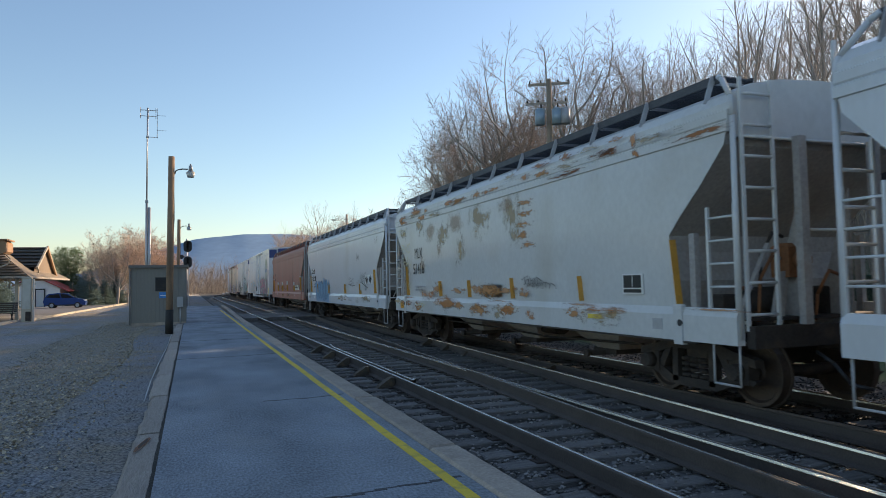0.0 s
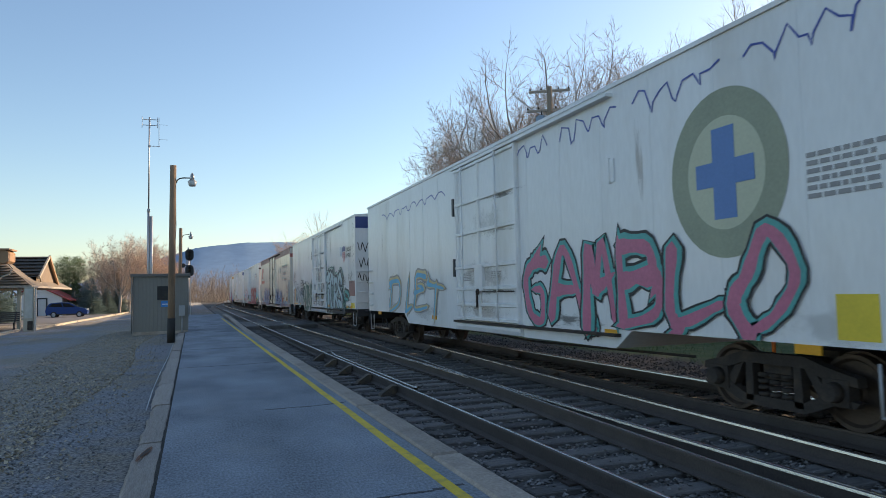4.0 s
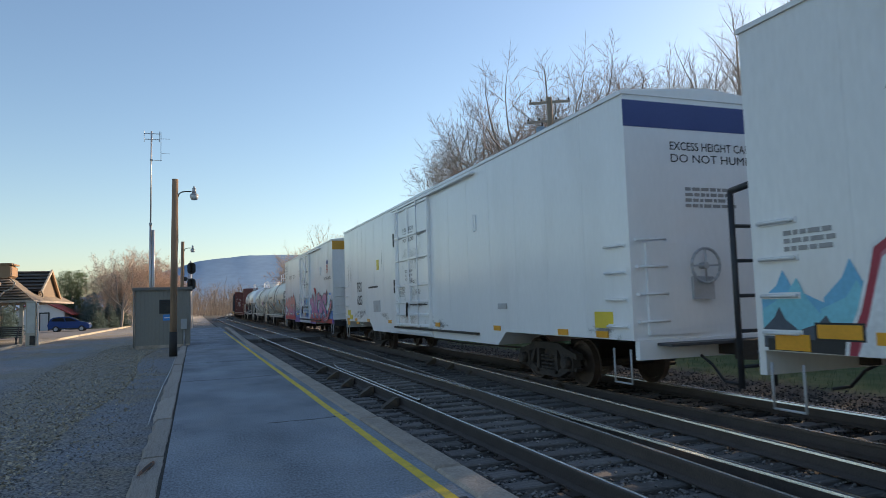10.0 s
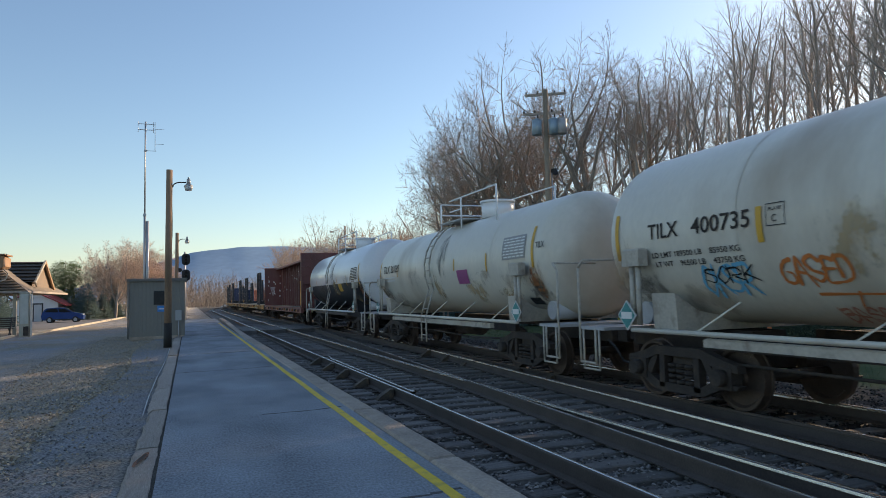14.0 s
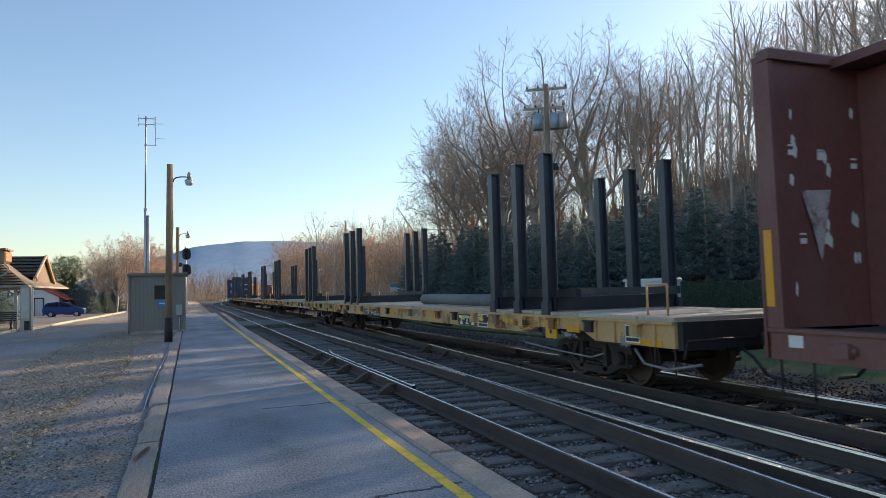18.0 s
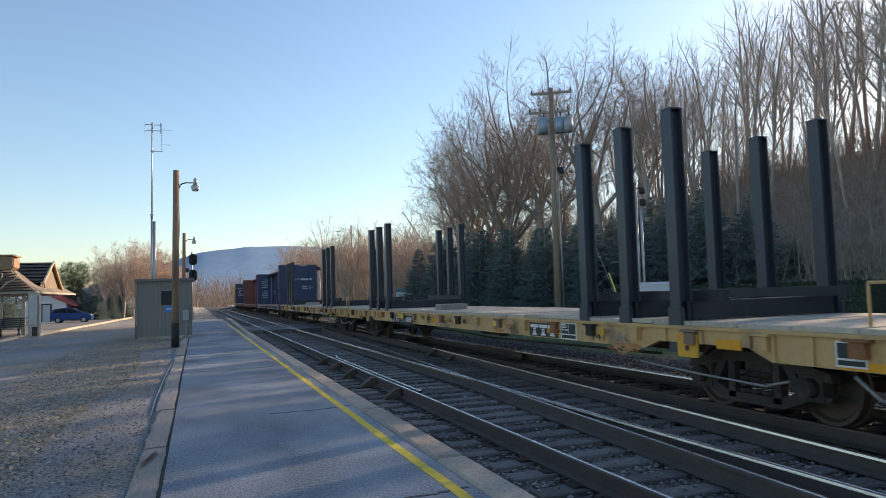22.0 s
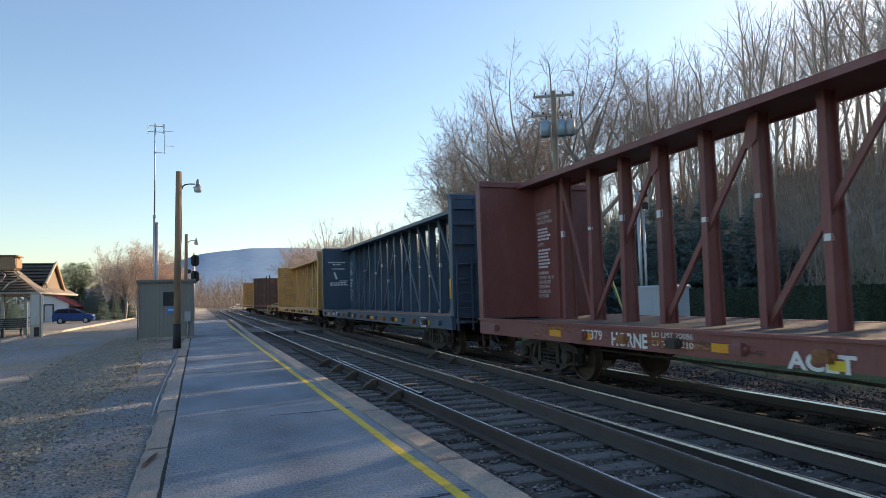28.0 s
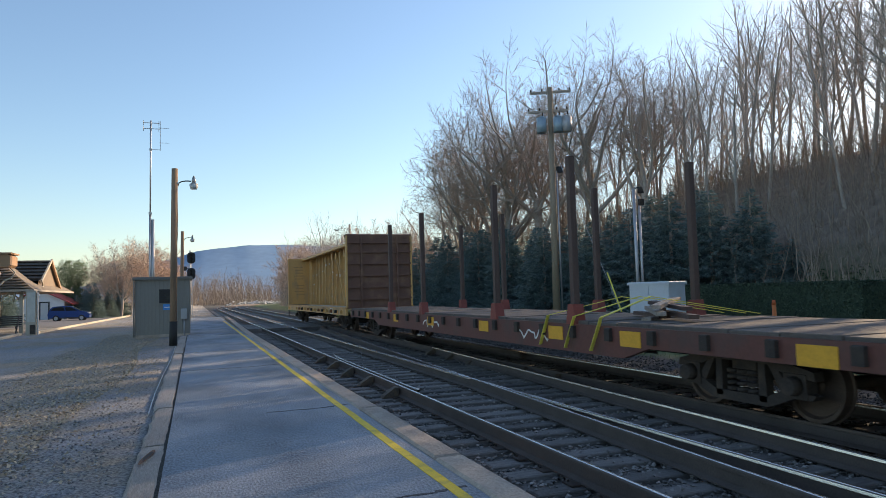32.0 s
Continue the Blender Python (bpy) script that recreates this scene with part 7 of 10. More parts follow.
    for z in (zr, zr - 0.30):
        y0 = my - 1.6 if z == zr else my + 0.6
        g.path([(-0.78, my + 1.4, z), (-0.78, y0, z)], 0.02).path([(0.78, y0, z), (0.78, my + 2.1, z), (-0.78, my + 2.1, z)], 0.02)
    part("top_railing", g, CLEAN, car, "white pipe railing on top")
    arc = [(-(radius + 0.10) * math.cos(t), zc + (radius + 0.10) * math.sin(t)) for t in [math.radians(d) for d in (65, 50, 35, 20, 5, -10, -25)]] + [(-1.47, 1.05), (-1.47, 0.35)]
    g = Geo()
    for dy in (-0.2, 0.2):
        g.path([(x, my + 1.85 + dy, z) for x, z in arc], 0.022)
    lad = part("ladder", g, PIPE, car)
    for (xa, za), (xb, zb) in zip(arc, arc[1:]):
        d = math.hypot(xb - xa, zb - za)
        k = max(1, int(d / 0.3))
        for i in range(k):
            u = (i + 0.5) / k
            part("rung", Geo().tube((xa + (xb - xa) * u, my + 1.65, za + (zb - za) * u), (xa + (xb - xa) * u, my + 2.05, za + (zb - za) * u), 0.017, n=6), PIPE, lad)
    # marks on the curved side
    def on_shell(y, z):
        dz = z - zc
        return Vector((-math.sqrt(max(0.0, (radius + 0.012) ** 2 - dz * dz)), y, z))
    def shell_text(text, y, z, size, material, width=None):
        v, f = glyphs(text, 0.015)
        w = max(p[0] for p in v)
        k = size if width is None else width / w
        part("lettering", Geo().add([on_shell(y - p[0] * k, z + p[1] * size) for p in v], f), material, car)
    def shell_patch(name, y0, y1, z0, z1, material, lab=""):
        g = Geo()
        nz = 6
        for i in range(nz):
            za, zb = z0 + (z1 - z0) * i / nz, z0 + (z1 - z0) * (i + 1) / nz
            g.add([on_shell(y0, za), on_shell(y1, za), on_shell(y1, zb), on_shell(y0, zb)], [(0, 1, 2, 3)])
        return part(name, g, material, car, lab)
    PRINT = [Geo()]
    def shell_print(y0, y1, z0, z1, material):
        PRINT[0].add([on_shell(y0, z0) - Vector((0.004, 0, 0)), on_shell(y1, z0) - Vector((0.004, 0, 0)), on_shell(y1, z1) - Vector((0.004, 0, 0)), on_shell(y0, z1) - Vector((0.004, 0, 0))], [(0, 1, 2, 3)])
    if mark:
        if number != "400735":
            shell_text(mark, L - 1.1, 2.36, 0.24, GRIME, 0.7)
            shell_text(number, L - 1.95, 2.36, 0.24, GRIME, 0.9)
        shell_text("TILX", -L + 0.72, 2.46, 0.12, GRIME, 0.35)
        for i in range(0 if number == "400735" else 2):
            shell_print(L - 2.4, L - 1.2, 2.18 - i * 0.1, 2.22 - i * 0.1, SPGREY)
    shell_patch("orange_bar", L - 0.74, L - 0.65, 2.05, 2.75, ORANGE_TAPE)
    shell_patch("orange_bar", -L + 0.80, -L + 0.90, 2.09, 2.90, ORANGE_TAPE)
    if number != "201039":
        shell_patch("commodity_panel", -L + 1.15, -L + 2.2, 2.30, 2.78, INK, "dark stencilled commodity panel")
    else:
        shell_patch("commodity_panel", -L + 1.15, -L + 2.2, 2.30, 2.78, SPGREY, "grey stencilled commodity panel")
    for i in range(7):
        y0 = -L + 1.2
        while y0 < -L + 2.1:
            w = rng.uniform(0.08, 0.2)
            shell_print(y0, min(y0 + w, -L + 2.15), 2.34 + i * 0.062, 2.365 + i * 0.062, PALE if number != "201039" else INK)
            y0 += w + 0.04
    shell_patch("yellow_plate", -2.15, -1.46, 1.86, 2.20, ORANGE_TAPE if number != "201039" else spray("purple_plate", (0.33, 0.08, 0.22)))
    shell_patch("orange_bar", -3.32, -3.25, 2.10, 2.51, ORANGE_TAPE)
    shell_patch("orange_bar", -1.33, -1.27, 2.2, 2.49, ORANGE_TAPE)
    if number != "400735":
        shell_patch("orange_bar", 3.6, 3.67, 2.2, 2.45, PALEORANGE)
    shell_patch("data_plate", -L + 1.15, -L + 1.6, 1.36, 1.50, INK)
    if number == "400735":
        shell_text("CARBON DIOXIDE", -3.36, 1.82, 0.14, INK, 1.0)
        shell_text("REFRIGERATED LIQUID", -3.30, 1.68, 0.12, INK, 1.1)
    part("stencil_print", PRINT[0], PALE, car)["kind"] = "stuff"
    def shell_stain(y, z, a, b, material):
        p0 = on_shell(y, z)
        n_ = 8
        vv = [((on_shell(y, z + b * (2 * i / n_ - 1)).x - p0.x - 0.004) / 6.0, s_, 2 * i / n_ - 1) for i in range(n_ + 1) for s_ in (-1, 1)]
        o = part("soot_stain", Geo().add(vv, [(2 * i, 2 * i + 1, 2 * i + 3, 2 * i + 2) for i in range(n_)], True), material, car)
        o.location, o.scale = p0, (6.0, a, b)
    for e in (-1, 1):
        shell_stain(e * (L - 1.0), 1.6, 0.7, 0.5, SOOT)
        shell_stain(e * (L - 2.3), 1.45, 0.8, 0.4, FAINTRUST if e > 0 else OCHREWASH)
        shell_stain(e * (L - 0.75), 1.9, 0.45, 0.75, RUSTFADE)
        if e < 0:
            shell_stain(e * (L - 0.9), 1.75, 0.4, 0.5, RUSTDARK)
    for i in range(5):
        shell_stain(rng.uniform(-L + 1.5, L - 3.6), rng.uniform(1.6, 2.3), rng.uniform(0.3, 0.9), rng.uniform(0.3, 0.6), (FAINTRUST, OCHREWASH, FAINT)[i % 3])
    shell_stain(my + 1.0, 2.6, 0.5, 0.9, SOOT)
    brake_gear(car, h, seed)
    if number == "400735":
        TAGOR, TAGRED = spray("spray_orange", (0.62, 0.19, 0.05)), spray("spray_faded_red", (0.50, 0.22, 0.15))
        LIMIT["low"] = LIMIT["high"] = -9.0
        def shell_tag(text, y0, y1, z, size, half, material, lift):
            """A sprayed tag of thin strokes on the curved shell."""
            step = (y0 - y1) / len(text)
            for q, ch in enumerate(text):
                g = Geo()
                for st_ in STROKES[ch].split("/"):
                    ribbon(g, Matrix.Identity(4), [Vector((q * step + int(a_[0]) / 9 * step * 1.15 + rng.uniform(-0.02, 0.02), int(a_[1]) / 9 * size + rng.uniform(-0.02, 0.02), 0)) for a_ in st_.split()], half)
                g.v = [tuple(on_shell(y0 - p[0], z + p[1]) - Vector((lift, 0, 0))) for p in g.v]
                part("graffiti_tag", g, material, car)
        shell_tag("OKSR", 4.60, 3.75, 1.50, 0.38, 0.022, SKYBLUE, 0.004)
        shell_tag("SORK", 4.52, 3.66, 1.66, 0.20, 0.011, INK, 0.007)
        shell_tag("GASED", 3.30, 2.38, 1.62, 0.30, 0.02, TAGOR, 0.004)
        shell_tag("T", 2.95, 2.15, 1.36, 0.16, 0.014, TAGOR, 0.004)
        shell_tag("BASEIN", 2.90, 1.98, 1.18, 0.16, 0.012, TAGRED, 0.004)
        shell_tag("UKZE", 0.1, -0.95, 1.80, 0.36, 0.022, SKYBLUE, 0.004)
        shell_tag("HKE", -0.3, -1.2, 1.52, 0.3, 0.018, SPGREY, 0.006)
        shell_text("TILX", 5.44, 2.32, 0.215, GRIME, 0.64)
        shell_text("400735", 4.54, 2.32, 0.215, GRIME, 1.0)
        shell_text("LD LMT 189500 LB    85950 KG", 5.41, 2.05, 0.075, GRIME, 1.66)
        shell_text("LT WT    96500 LB    43750 KG", 5.38, 1.92, 0.075, GRIME, 1.66)
        shell_patch("orange_bar", 3.36, 3.45, 2.12, 2.54, ORANGE_TAPE)
        shell_text("PLATE", 3.26, 2.47, 0.04, INK, 0.19)
        shell_text("C", 3.22, 2.34, 0.085, INK, 0.07)
        for ya, yb, za, zb in ((3.03, 3.30, 2.545, 2.555), (3.03, 3.30, 2.295, 2.305), (3.03, 3.04, 2.305, 2.545), (3.29, 3.30, 2.305, 2.545)):
            shell_patch("plate_border", ya, yb, za, zb, INK)
    return car


tank_car(182.0, 196.4, TANKW, "stained cream-white tank car with a railed top hatch", 91, radius=1.30, zc=2.40, mark="TILX", number="400735")
tank_car(197.1, 210.4, TANKW, "stained cream-white tank car with a grey commodity panel", 92, radius=1.25, zc=2.34, mark="TILX", number="201039")
tank_car(211.2, 224.5, TANKC, "white tank car with a black painted belly", 93, radius=1.34, zc=2.5, black_belly=True)


# ---- centre-beam cars ----
BROWNPRINT = mat("faded_brown_lettering", (0.34, 0.20, 0.09), 0.6, var=0.3, scale=6, bump=0)
DARKDECK = mat("sooty_deck", (0.085, 0.072, 0.064), 0.85, var=0.35, scale=2, fine=18, bump=0.2)


def centre_beam(a, b, paint, label, seed, text=PALE, deckpaint=None, endpaint=None):
    car, h, c = freight_car("centerbeam_flatcar", a, b, label, "flatcar", 2.4)
    rng = random.Random(seed)
    part("deck", Geo().prism([(-1.45, 1.06), (1.45, 1.06), (1.45, 1.10), (0, 1.02), (-1.45, 1.10)], "y", -h + 0.2, h - 0.2), DECK if deckpaint else DARKDECK, car)
    for s in (-1, 1):
        part("side_sill", Geo().box(s * 1.44 - 0.05, s * 1.44 + 0.05, -h, h, 0.76, 1.08).box(s * 1.44 - 0.09, s * 1.44 + 0.09, -h, h, 1.06, 1.10), paint, car)
        n = 16
        for i in range(n):
            y = -h + 0.9 + (2 * h - 1.8) * i / (n - 1)
            if s < 0 and h - 3.3 < y < h - 1.2:
                continue
            part("winch", Geo().bevel(s * 1.50 - 0.08, s * 1.50 + 0.08, y - 0.10, y + 0.10, 0.84, 0.98, 0.03).tube((s * 1.50, y - 0.14, 0.91), (s * 1.50, y + 0.14, 0.91), 0.04, n=8), (paint, GRIME, RUST)[i % 3], car)
    # bulkheads: plate, ribs, side flanges
    for e in (-1, 1):
        y0, y1 = sorted((e * h, e * (h - 0.10)))
        face = endpaint if endpaint and e < 0 else paint
        bk = part("bulkhead", Geo().box(-1.45, 1.45, y0, y1, 1.05, 4.12).bevel(-1.48, 1.48, min(e * h + 0.02 * e, e * (h - 0.17)), max(e * h + 0.02 * e, e * (h - 0.17)), 4.08, 4.22, 0.03), face, car, "full-width steel end bulkhead")
        for z in (1.45, 1.95, 2.45, 2.95, 3.45, 3.85):
            part("rib", Geo().box(-1.40, 1.40, min(e * h, e * (h + 0.10)), max(e * h, e * (h + 0.10)), z - 0.035, z + 0.035), face, bk)
        for x in (-1.43, 1.43):
            part("flange", Geo().prism([(e * (h - 0.16), 1.1), (e * (h + 0.06), 1.1), (e * (h + 0.10), 4.15), (e * (h - 0.13), 4.15)], "x", x - 0.035, x + 0.035), paint, bk)
        for x in (-0.8, 0.8):
            part("upright", Geo().box(x - 0.035, x + 0.035, min(e * h, e * (h + 0.13)), max(e * h, e * (h + 0.13)), 1.05, 4.1), face, bk)
        # lettered inner panel beside the bulkhead
        pa, pb = sorted((e * (h - 0.11), e * (h - 1.15)))
        part("end_gusset", Geo().box(-0.07, 0.07, pa, pb, 1.05, 4.05), paint, car)
        small = Geo()
        for i in range(16):
            z = 3.75 - i * 0.15
            yy = e * (h - 0.55)
            yb = yy - rng.uniform(0.12, 0.3)
            while yb < yy + 0.25:
                w = rng.uniform(0.05, 0.14)
                small.box(-0.076, -0.07, yb, yb + w, z, z + 0.045)
                yb += w + 0.025
        if paint in (SLATE, RED) and e > 0:
            for z, words in ((3.42, "LOADING AND|UNLOADING|INSTRUCTIONS"), (2.70, "SAFETY"), (2.05, "WARNING|DO NOT MOVE|CAR UNLESS|TIEDOWNS|SECURED IN|KEYSLOTS")):
                letters(car, words, side_m(h - 0.22, z, -0.074, 0.072), text, None, 0.01)
            small_print(car, h - 0.25, 3.06, 4, 0.55, 0.045, text, rng, -0.074)
            small_print(car, h - 0.25, 2.58, 6, 0.5, 0.045, text, rng, -0.074)
        elif paint not in (RED, MAROON) or e < 0:
            part("stencil_print", small, text, car)["kind"] = "stuff"
        else:
            for i in range(30):
                x, z, w = rng.choice((-1.15, -0.62, -0.2)) + rng.uniform(-0.06, 0.06), 3.7 - 0.24 * (i // 3) + rng.uniform(-0.08, 0.08), rng.uniform(0.015, 0.045)
                if rng.random() < 0.5:
                    part("torn_label", Geo().add([(x - w, h - 0.106, z), (x + w * 0.4, h - 0.106, z - 0.04), (x + w, h - 0.106, z + 0.06), (x + w * 0.1, h - 0.106, z + rng.uniform(0.08, 0.18)), (x - w * 0.6, h - 0.106, z + 0.1)], [(0, 1, 2, 3, 4)]), PALE, car)
        if e > 0:
            small = Geo()
            for i in range(9):
                z = 3.6 - i * 0.2 - (0.25 if i > 4 else 0)
                xb = -1.1 + rng.uniform(0, 0.25)
                while xb < -0.45:
                    w = rng.uniform(0.05, 0.13)
                    small.box(xb, xb + w, h - 0.106, h - 0.10, z, z + 0.05)
                    xb += w + 0.025
            if paint is SLATE:
                for x, z, rows, w in ((-1.18, 3.46, 1, 0.95), (-0.95, 3.35, 1, 0.55), (-1.1, 2.40, 2, 0.9)):
                    small_print(car, x, z, rows, w, 0.06, text, rng, h - 0.110, True)
                letters(car, "WARNING", end_m(-1.0, h - 0.110, 3.10, 0.10), text, None, 0.01)
                letters(car, "ACCIDENT", end_m(-0.66, h - 0.110, 2.49, 0.07), text, None, 0.01)
                part("warning_symbol", Geo().add([(x, h - 0.110, z) for x, z in ((-0.93, 2.97), (-0.83, 2.99), (-0.70, 2.64), (-0.80, 2.60))], [(0, 1, 2, 3)]), text, car, "slanting white warning symbol")
            elif paint not in (RED, MAROON):
                part("warning_print", small, text, car)["kind"] = "stuff"
            part("orange_bar", Geo().box(-1.475, -1.467, -h + 0.05, -h + 0.16, 1.55, 2.05), REFLECT, car)
        if paint is not OCHRE:
            end_ladder(car, e * (h + 0.16), -1.38, -0.98, 0.75, 2.6, 5, paint)
        stirrup(car, e * (h - 0.3), GRIME, x=-1.46)
    if paint not in (OCHRE, SLATE):
        small_print(car, 0.25, 3.0, 1, 0.85, 0.13, text, rng, -h - 0.013, True)
        small_print(car, 0.3, 2.5, 3, 0.8, 0.06, text, rng, -h - 0.013, True)
    for i in range(14):
        stain(car, (RUSTDARK, SOOT, FAINT)[i % 3], rng.uniform(-h + 0.6, h - 0.6), rng.uniform(0.84, 1.0), rng.uniform(0.2, 0.9), rng.uniform(0.06, 0.16), -1.4915 - 0.0002 * i, "rust_stain")
    # top chord and posts
    part("top_chord", Geo().prism([(-0.52, 4.05), (-0.46, 4.05), (-0.46, 4.10), (0.46, 4.10), (0.46, 4.05), (0.52, 4.05), (0.52, 4.16), (0.10, 4.24), (-0.10, 4.24), (-0.52, 4.16)], "y", -h + 0.1, h - 0.1), paint, car)
    n = round((2 * h - 2.9) / 1.09)
    for i in range(n + 1):
        y = -h + 1.45 + (2 * h - 2.9) * i / n
        # an H section that narrows upwards
        v = [(sx * d + sx * o, y + sy * w, z) for z, d in ((1.05, 0.125), (4.10, 0.088)) for sx, sy, o, w in ((-1, -1, 0.02, 0.062), (-1, 1, 0.02, 0.062), (-1, 1, 0, 0.062), (-1, 1, 0, 0.012), (1, 1, 0, 0.012), (1, 1, 0, 0.062), (1, 1, 0.02, 0.062), (1, -1, 0.02, 0.062), (1, -1, 0, 0.062), (1, -1, 0, 0.012), (-1, -1, 0, 0.012), (-1, -1, 0, 0.062))]
        part("post", Geo().add(v, [(k, k + 12, (k + 1) % 12 + 12, (k + 1) % 12) for k in range(12)] + [tuple(range(12)), tuple(range(23, 11, -1))]), paint, car)
        if rng.random() < 0.6:
            z = rng.uniform(2, 3.6)
            part("torn_label", Geo().box(-0.145 + (z - 1.05) * 0.0121 - 0.006, -0.10 + (z - 1.05) * 0.0121, y - 0.05, y + 0.045, z, z + rng.uniform(0.05, 0.14)), PALE, car)
        if paint is OCHRE:
            scuffs, rust = Geo(), Geo()
            for k in range(rng.randint(5, 9)):
                z, y0, y1 = rng.uniform(1.2, 3.7), y + rng.uniform(-0.062, 0.0), y + rng.uniform(0.01, 0.062)
                x = -0.148 + (z - 1.05) * 0.0121
                d = rng.uniform(0.008, 0.03)
                scuffs.add([(x, y0, z), (x, y1, z + rng.uniform(-0.02, 0.02)), (x, y1 - 0.01, z + d), (x, (y0 + y1) / 2, z + d * 1.5), (x, y0 + 0.01, z + d * 0.8)], [(0, 1, 2, 3, 4)])
            for k in range(rng.randint(3, 6)):
                z, s = rng.uniform(1.1, 3.7), rng.choice((-1, 1))
                x = -0.1485 + (z - 1.05) * 0.0121
                d = rng.uniform(0.05, 0.3)
                rust.add([(x, y + s * 0.0625, z), (x, y + s * rng.uniform(0.035, 0.055), z + d * 0.4), (x + d * 0.0121, y + s * 0.0625, z + d)], [(0, 1, 2)])
            part("worn_paint", scuffs, PALE, car, "pale rubbed patches on the post")["kind"] = "stuff"
            part("chipped_edge", rust, RUST, car, "rusty chipped edge of the post")["kind"] = "stuff"
    step = (2 * h - 2.9) / n
    if n % 2:
        for e in (-1, 1):
            part("brace", Geo().bar((-0.10, e * (h - 1.45 - step), 1.12), (-0.10, e * (h - 1.45), 4.0), 0.05, 0.095), paint, car)
    for i in range(0, n - 1, 2):
        y = -h + 1.45 + step * i
        mid = abs((i + 1) - n / 2) < 1.2
        up = (i + 1) < n / 2 - (1 if n % 2 else 0)
        a1, b1 = (y, y + 2 * step) if up else (y + 2 * step, y)
        if up and n % 2:
            a1, b1 = a1 + step, b1 + step
        bx = -0.10 if up else -0.045
        part("brace", Geo().bar((bx, a1, 1.12), (bx, b1, 4.0), 0.05, 0.095), paint, car)
        if mid and n % 2 == 0:
            part("brace", Geo().bar((0.10, b1, 1.12), (0.10, a1, 4.0), 0.05, 0.095), paint, car)
        g1 = 1 if a1 > b1 else -1
        part("gusset_plate", Geo().prism([(b1 - g1 * 0.10, 4.09), (b1 + g1 * 0.06, 4.09), (b1 + g1 * 0.20, 3.68), (b1 + g1 * 0.10, 3.58), (b1 - g1 * 0.06, 3.70)], "x", -0.142, -0.130), paint, car)
    for i in range(int(h * 2 / 3.2)):
        y = -h + 2.0 + i * 3.2
        decal(car, "reflector", y - 0.22, y + 0.22, 0.84, 0.95, REFLECT, -1.492)
    if paint in (SLATE, OCHRE):
      y = -h + (2.1 if paint is SLATE else 3.0)
      decal(car, "data_plate_frame", y, y + 0.42, 0.77, 1.04, PALE, -1.500)
      for y0, y1, z0, z1 in ((0.03, 0.20, 0.87, 1.01), (0.22, 0.39, 0.87, 1.01), (0.03, 0.39, 0.80, 0.85)):
          decal(car, "data_plate", y + y0, y + y1, z0, z1, INK, -1.504)
    part("strap", Geo().path([(-1.3, -h + 6, 0.7), (-1.35, 0, 0.48), (-1.3, h - 6, 0.7)], 0.012), BLACK, car)
    brake_gear(car, h, seed)
    return car, h, c


car, h, c = centre_beam(225.9, 245.78, MAROON, "maroon centre-beam lumber flatcar, empty", 101)
letters(car, "F75", side_m(226.9 - c, 0.86, -1.493, 0.14), PALE, name="lettering")
letters(car, "12035", side_m(244.2 - c, 0.86, -1.493, 0.14), PALE, name="car_number")
decal(car, "orange_bar", -h + 0.25, -h + 0.36, 1.2, 2.6, REFLECT, -1.465)
part("orange_bar", Geo().box(-1.472, -1.466, h - 0.06, h + 0.05, 1.33, 2.18), REFLECT, car)
decal(car, "white_square", h - 0.42, h - 0.24, 0.90, 1.03, PALE, -1.493)
tri = Geo().add([(-0.80, h - 0.115, 1.80), (-0.90, h - 0.115, 2.2), (-1.06, h - 0.115, 2.62), (-0.60, h - 0.115, 2.64), (-0.70, h - 0.115, 2.2)], [(0, 1, 2), (0, 2, 3), (0, 3, 4)])
part("faded_emblem", tri, mat("worn_white_emblem", (0.46, 0.40, 0.40), 0.6, var=0.4, scale=6, fine=40, bump=0, dirt=(0.185, 0.066, 0.060), dirt_amount=1.0, dirt_scale=9), car, "worn white triangular emblem")
for k, (x, z) in enumerate(((-1.16, 3.02), (-0.72, 2.98), (-1.05, 2.02), (-0.70, 2.02), (-0.2, 2.9))):
    part("paper_label", Geo().box(x - 0.045, x + 0.045, h - 0.112, h - 0.104, z, z + (0.09 if k % 2 else 0.06)).box(x - 0.045, x + 0.045, h - 0.112, h - 0.104, z + 0.10, z + 0.12), PALE, car)
car, h, c = centre_beam(347.2, 366.9, BLUE, "dark blue centre-beam lumber flatcar, empty", 102)
letters(car, "DM 200513", end_m(-0.25, -h - 0.016, 3.0, 0.15), PALE, 0.95, name="car_number")
letters(car, "CAUTION", end_m(0.05, -h - 0.12, 4.10, 0.11), PALE, 0.6, name="notice")
car, h, c = centre_beam(368.6, 387.8, RED, "oxide red centre-beam lumber flatcar, empty", 103)
decal(car, "reflector", 384.15 - c, 384.55 - c, 0.85, 0.96, REFLECT, -1.496)
letters(car, "27379", side_m(383.45 - c, 0.86, -1.493, 0.15), PALE, 0.6, name="car_number")
letters(car, "ACET", side_m(379.25 - c, 0.75, -1.496, 0.18), PALE, 0.82, 0.05, "graffiti")
decal(car, "yellow_dab", 378.55 - c, 378.75 - c, 0.77, 0.87, YPLATE, -1.498)
letters(car, "HORNE", side_m(382.6 - c, 0.80, -1.496, 0.2), PALE, 0.9, 0.04, "graffiti")
letters(car, "LD LMT 20086|LT WT 6210", side_m(381.6 - c, 0.97, -1.493, 0.08), PALE, 0.85, name="lettering")
car, h, c = centre_beam(389.6, 408.48, SLATE, "slate blue centre-beam lumber flatcar, empty", 104)
letters(car, "RVPR", side_m(405.7 - c, 0.84, -1.493, 0.17), PALE, 0.6, name="reporting_mark")
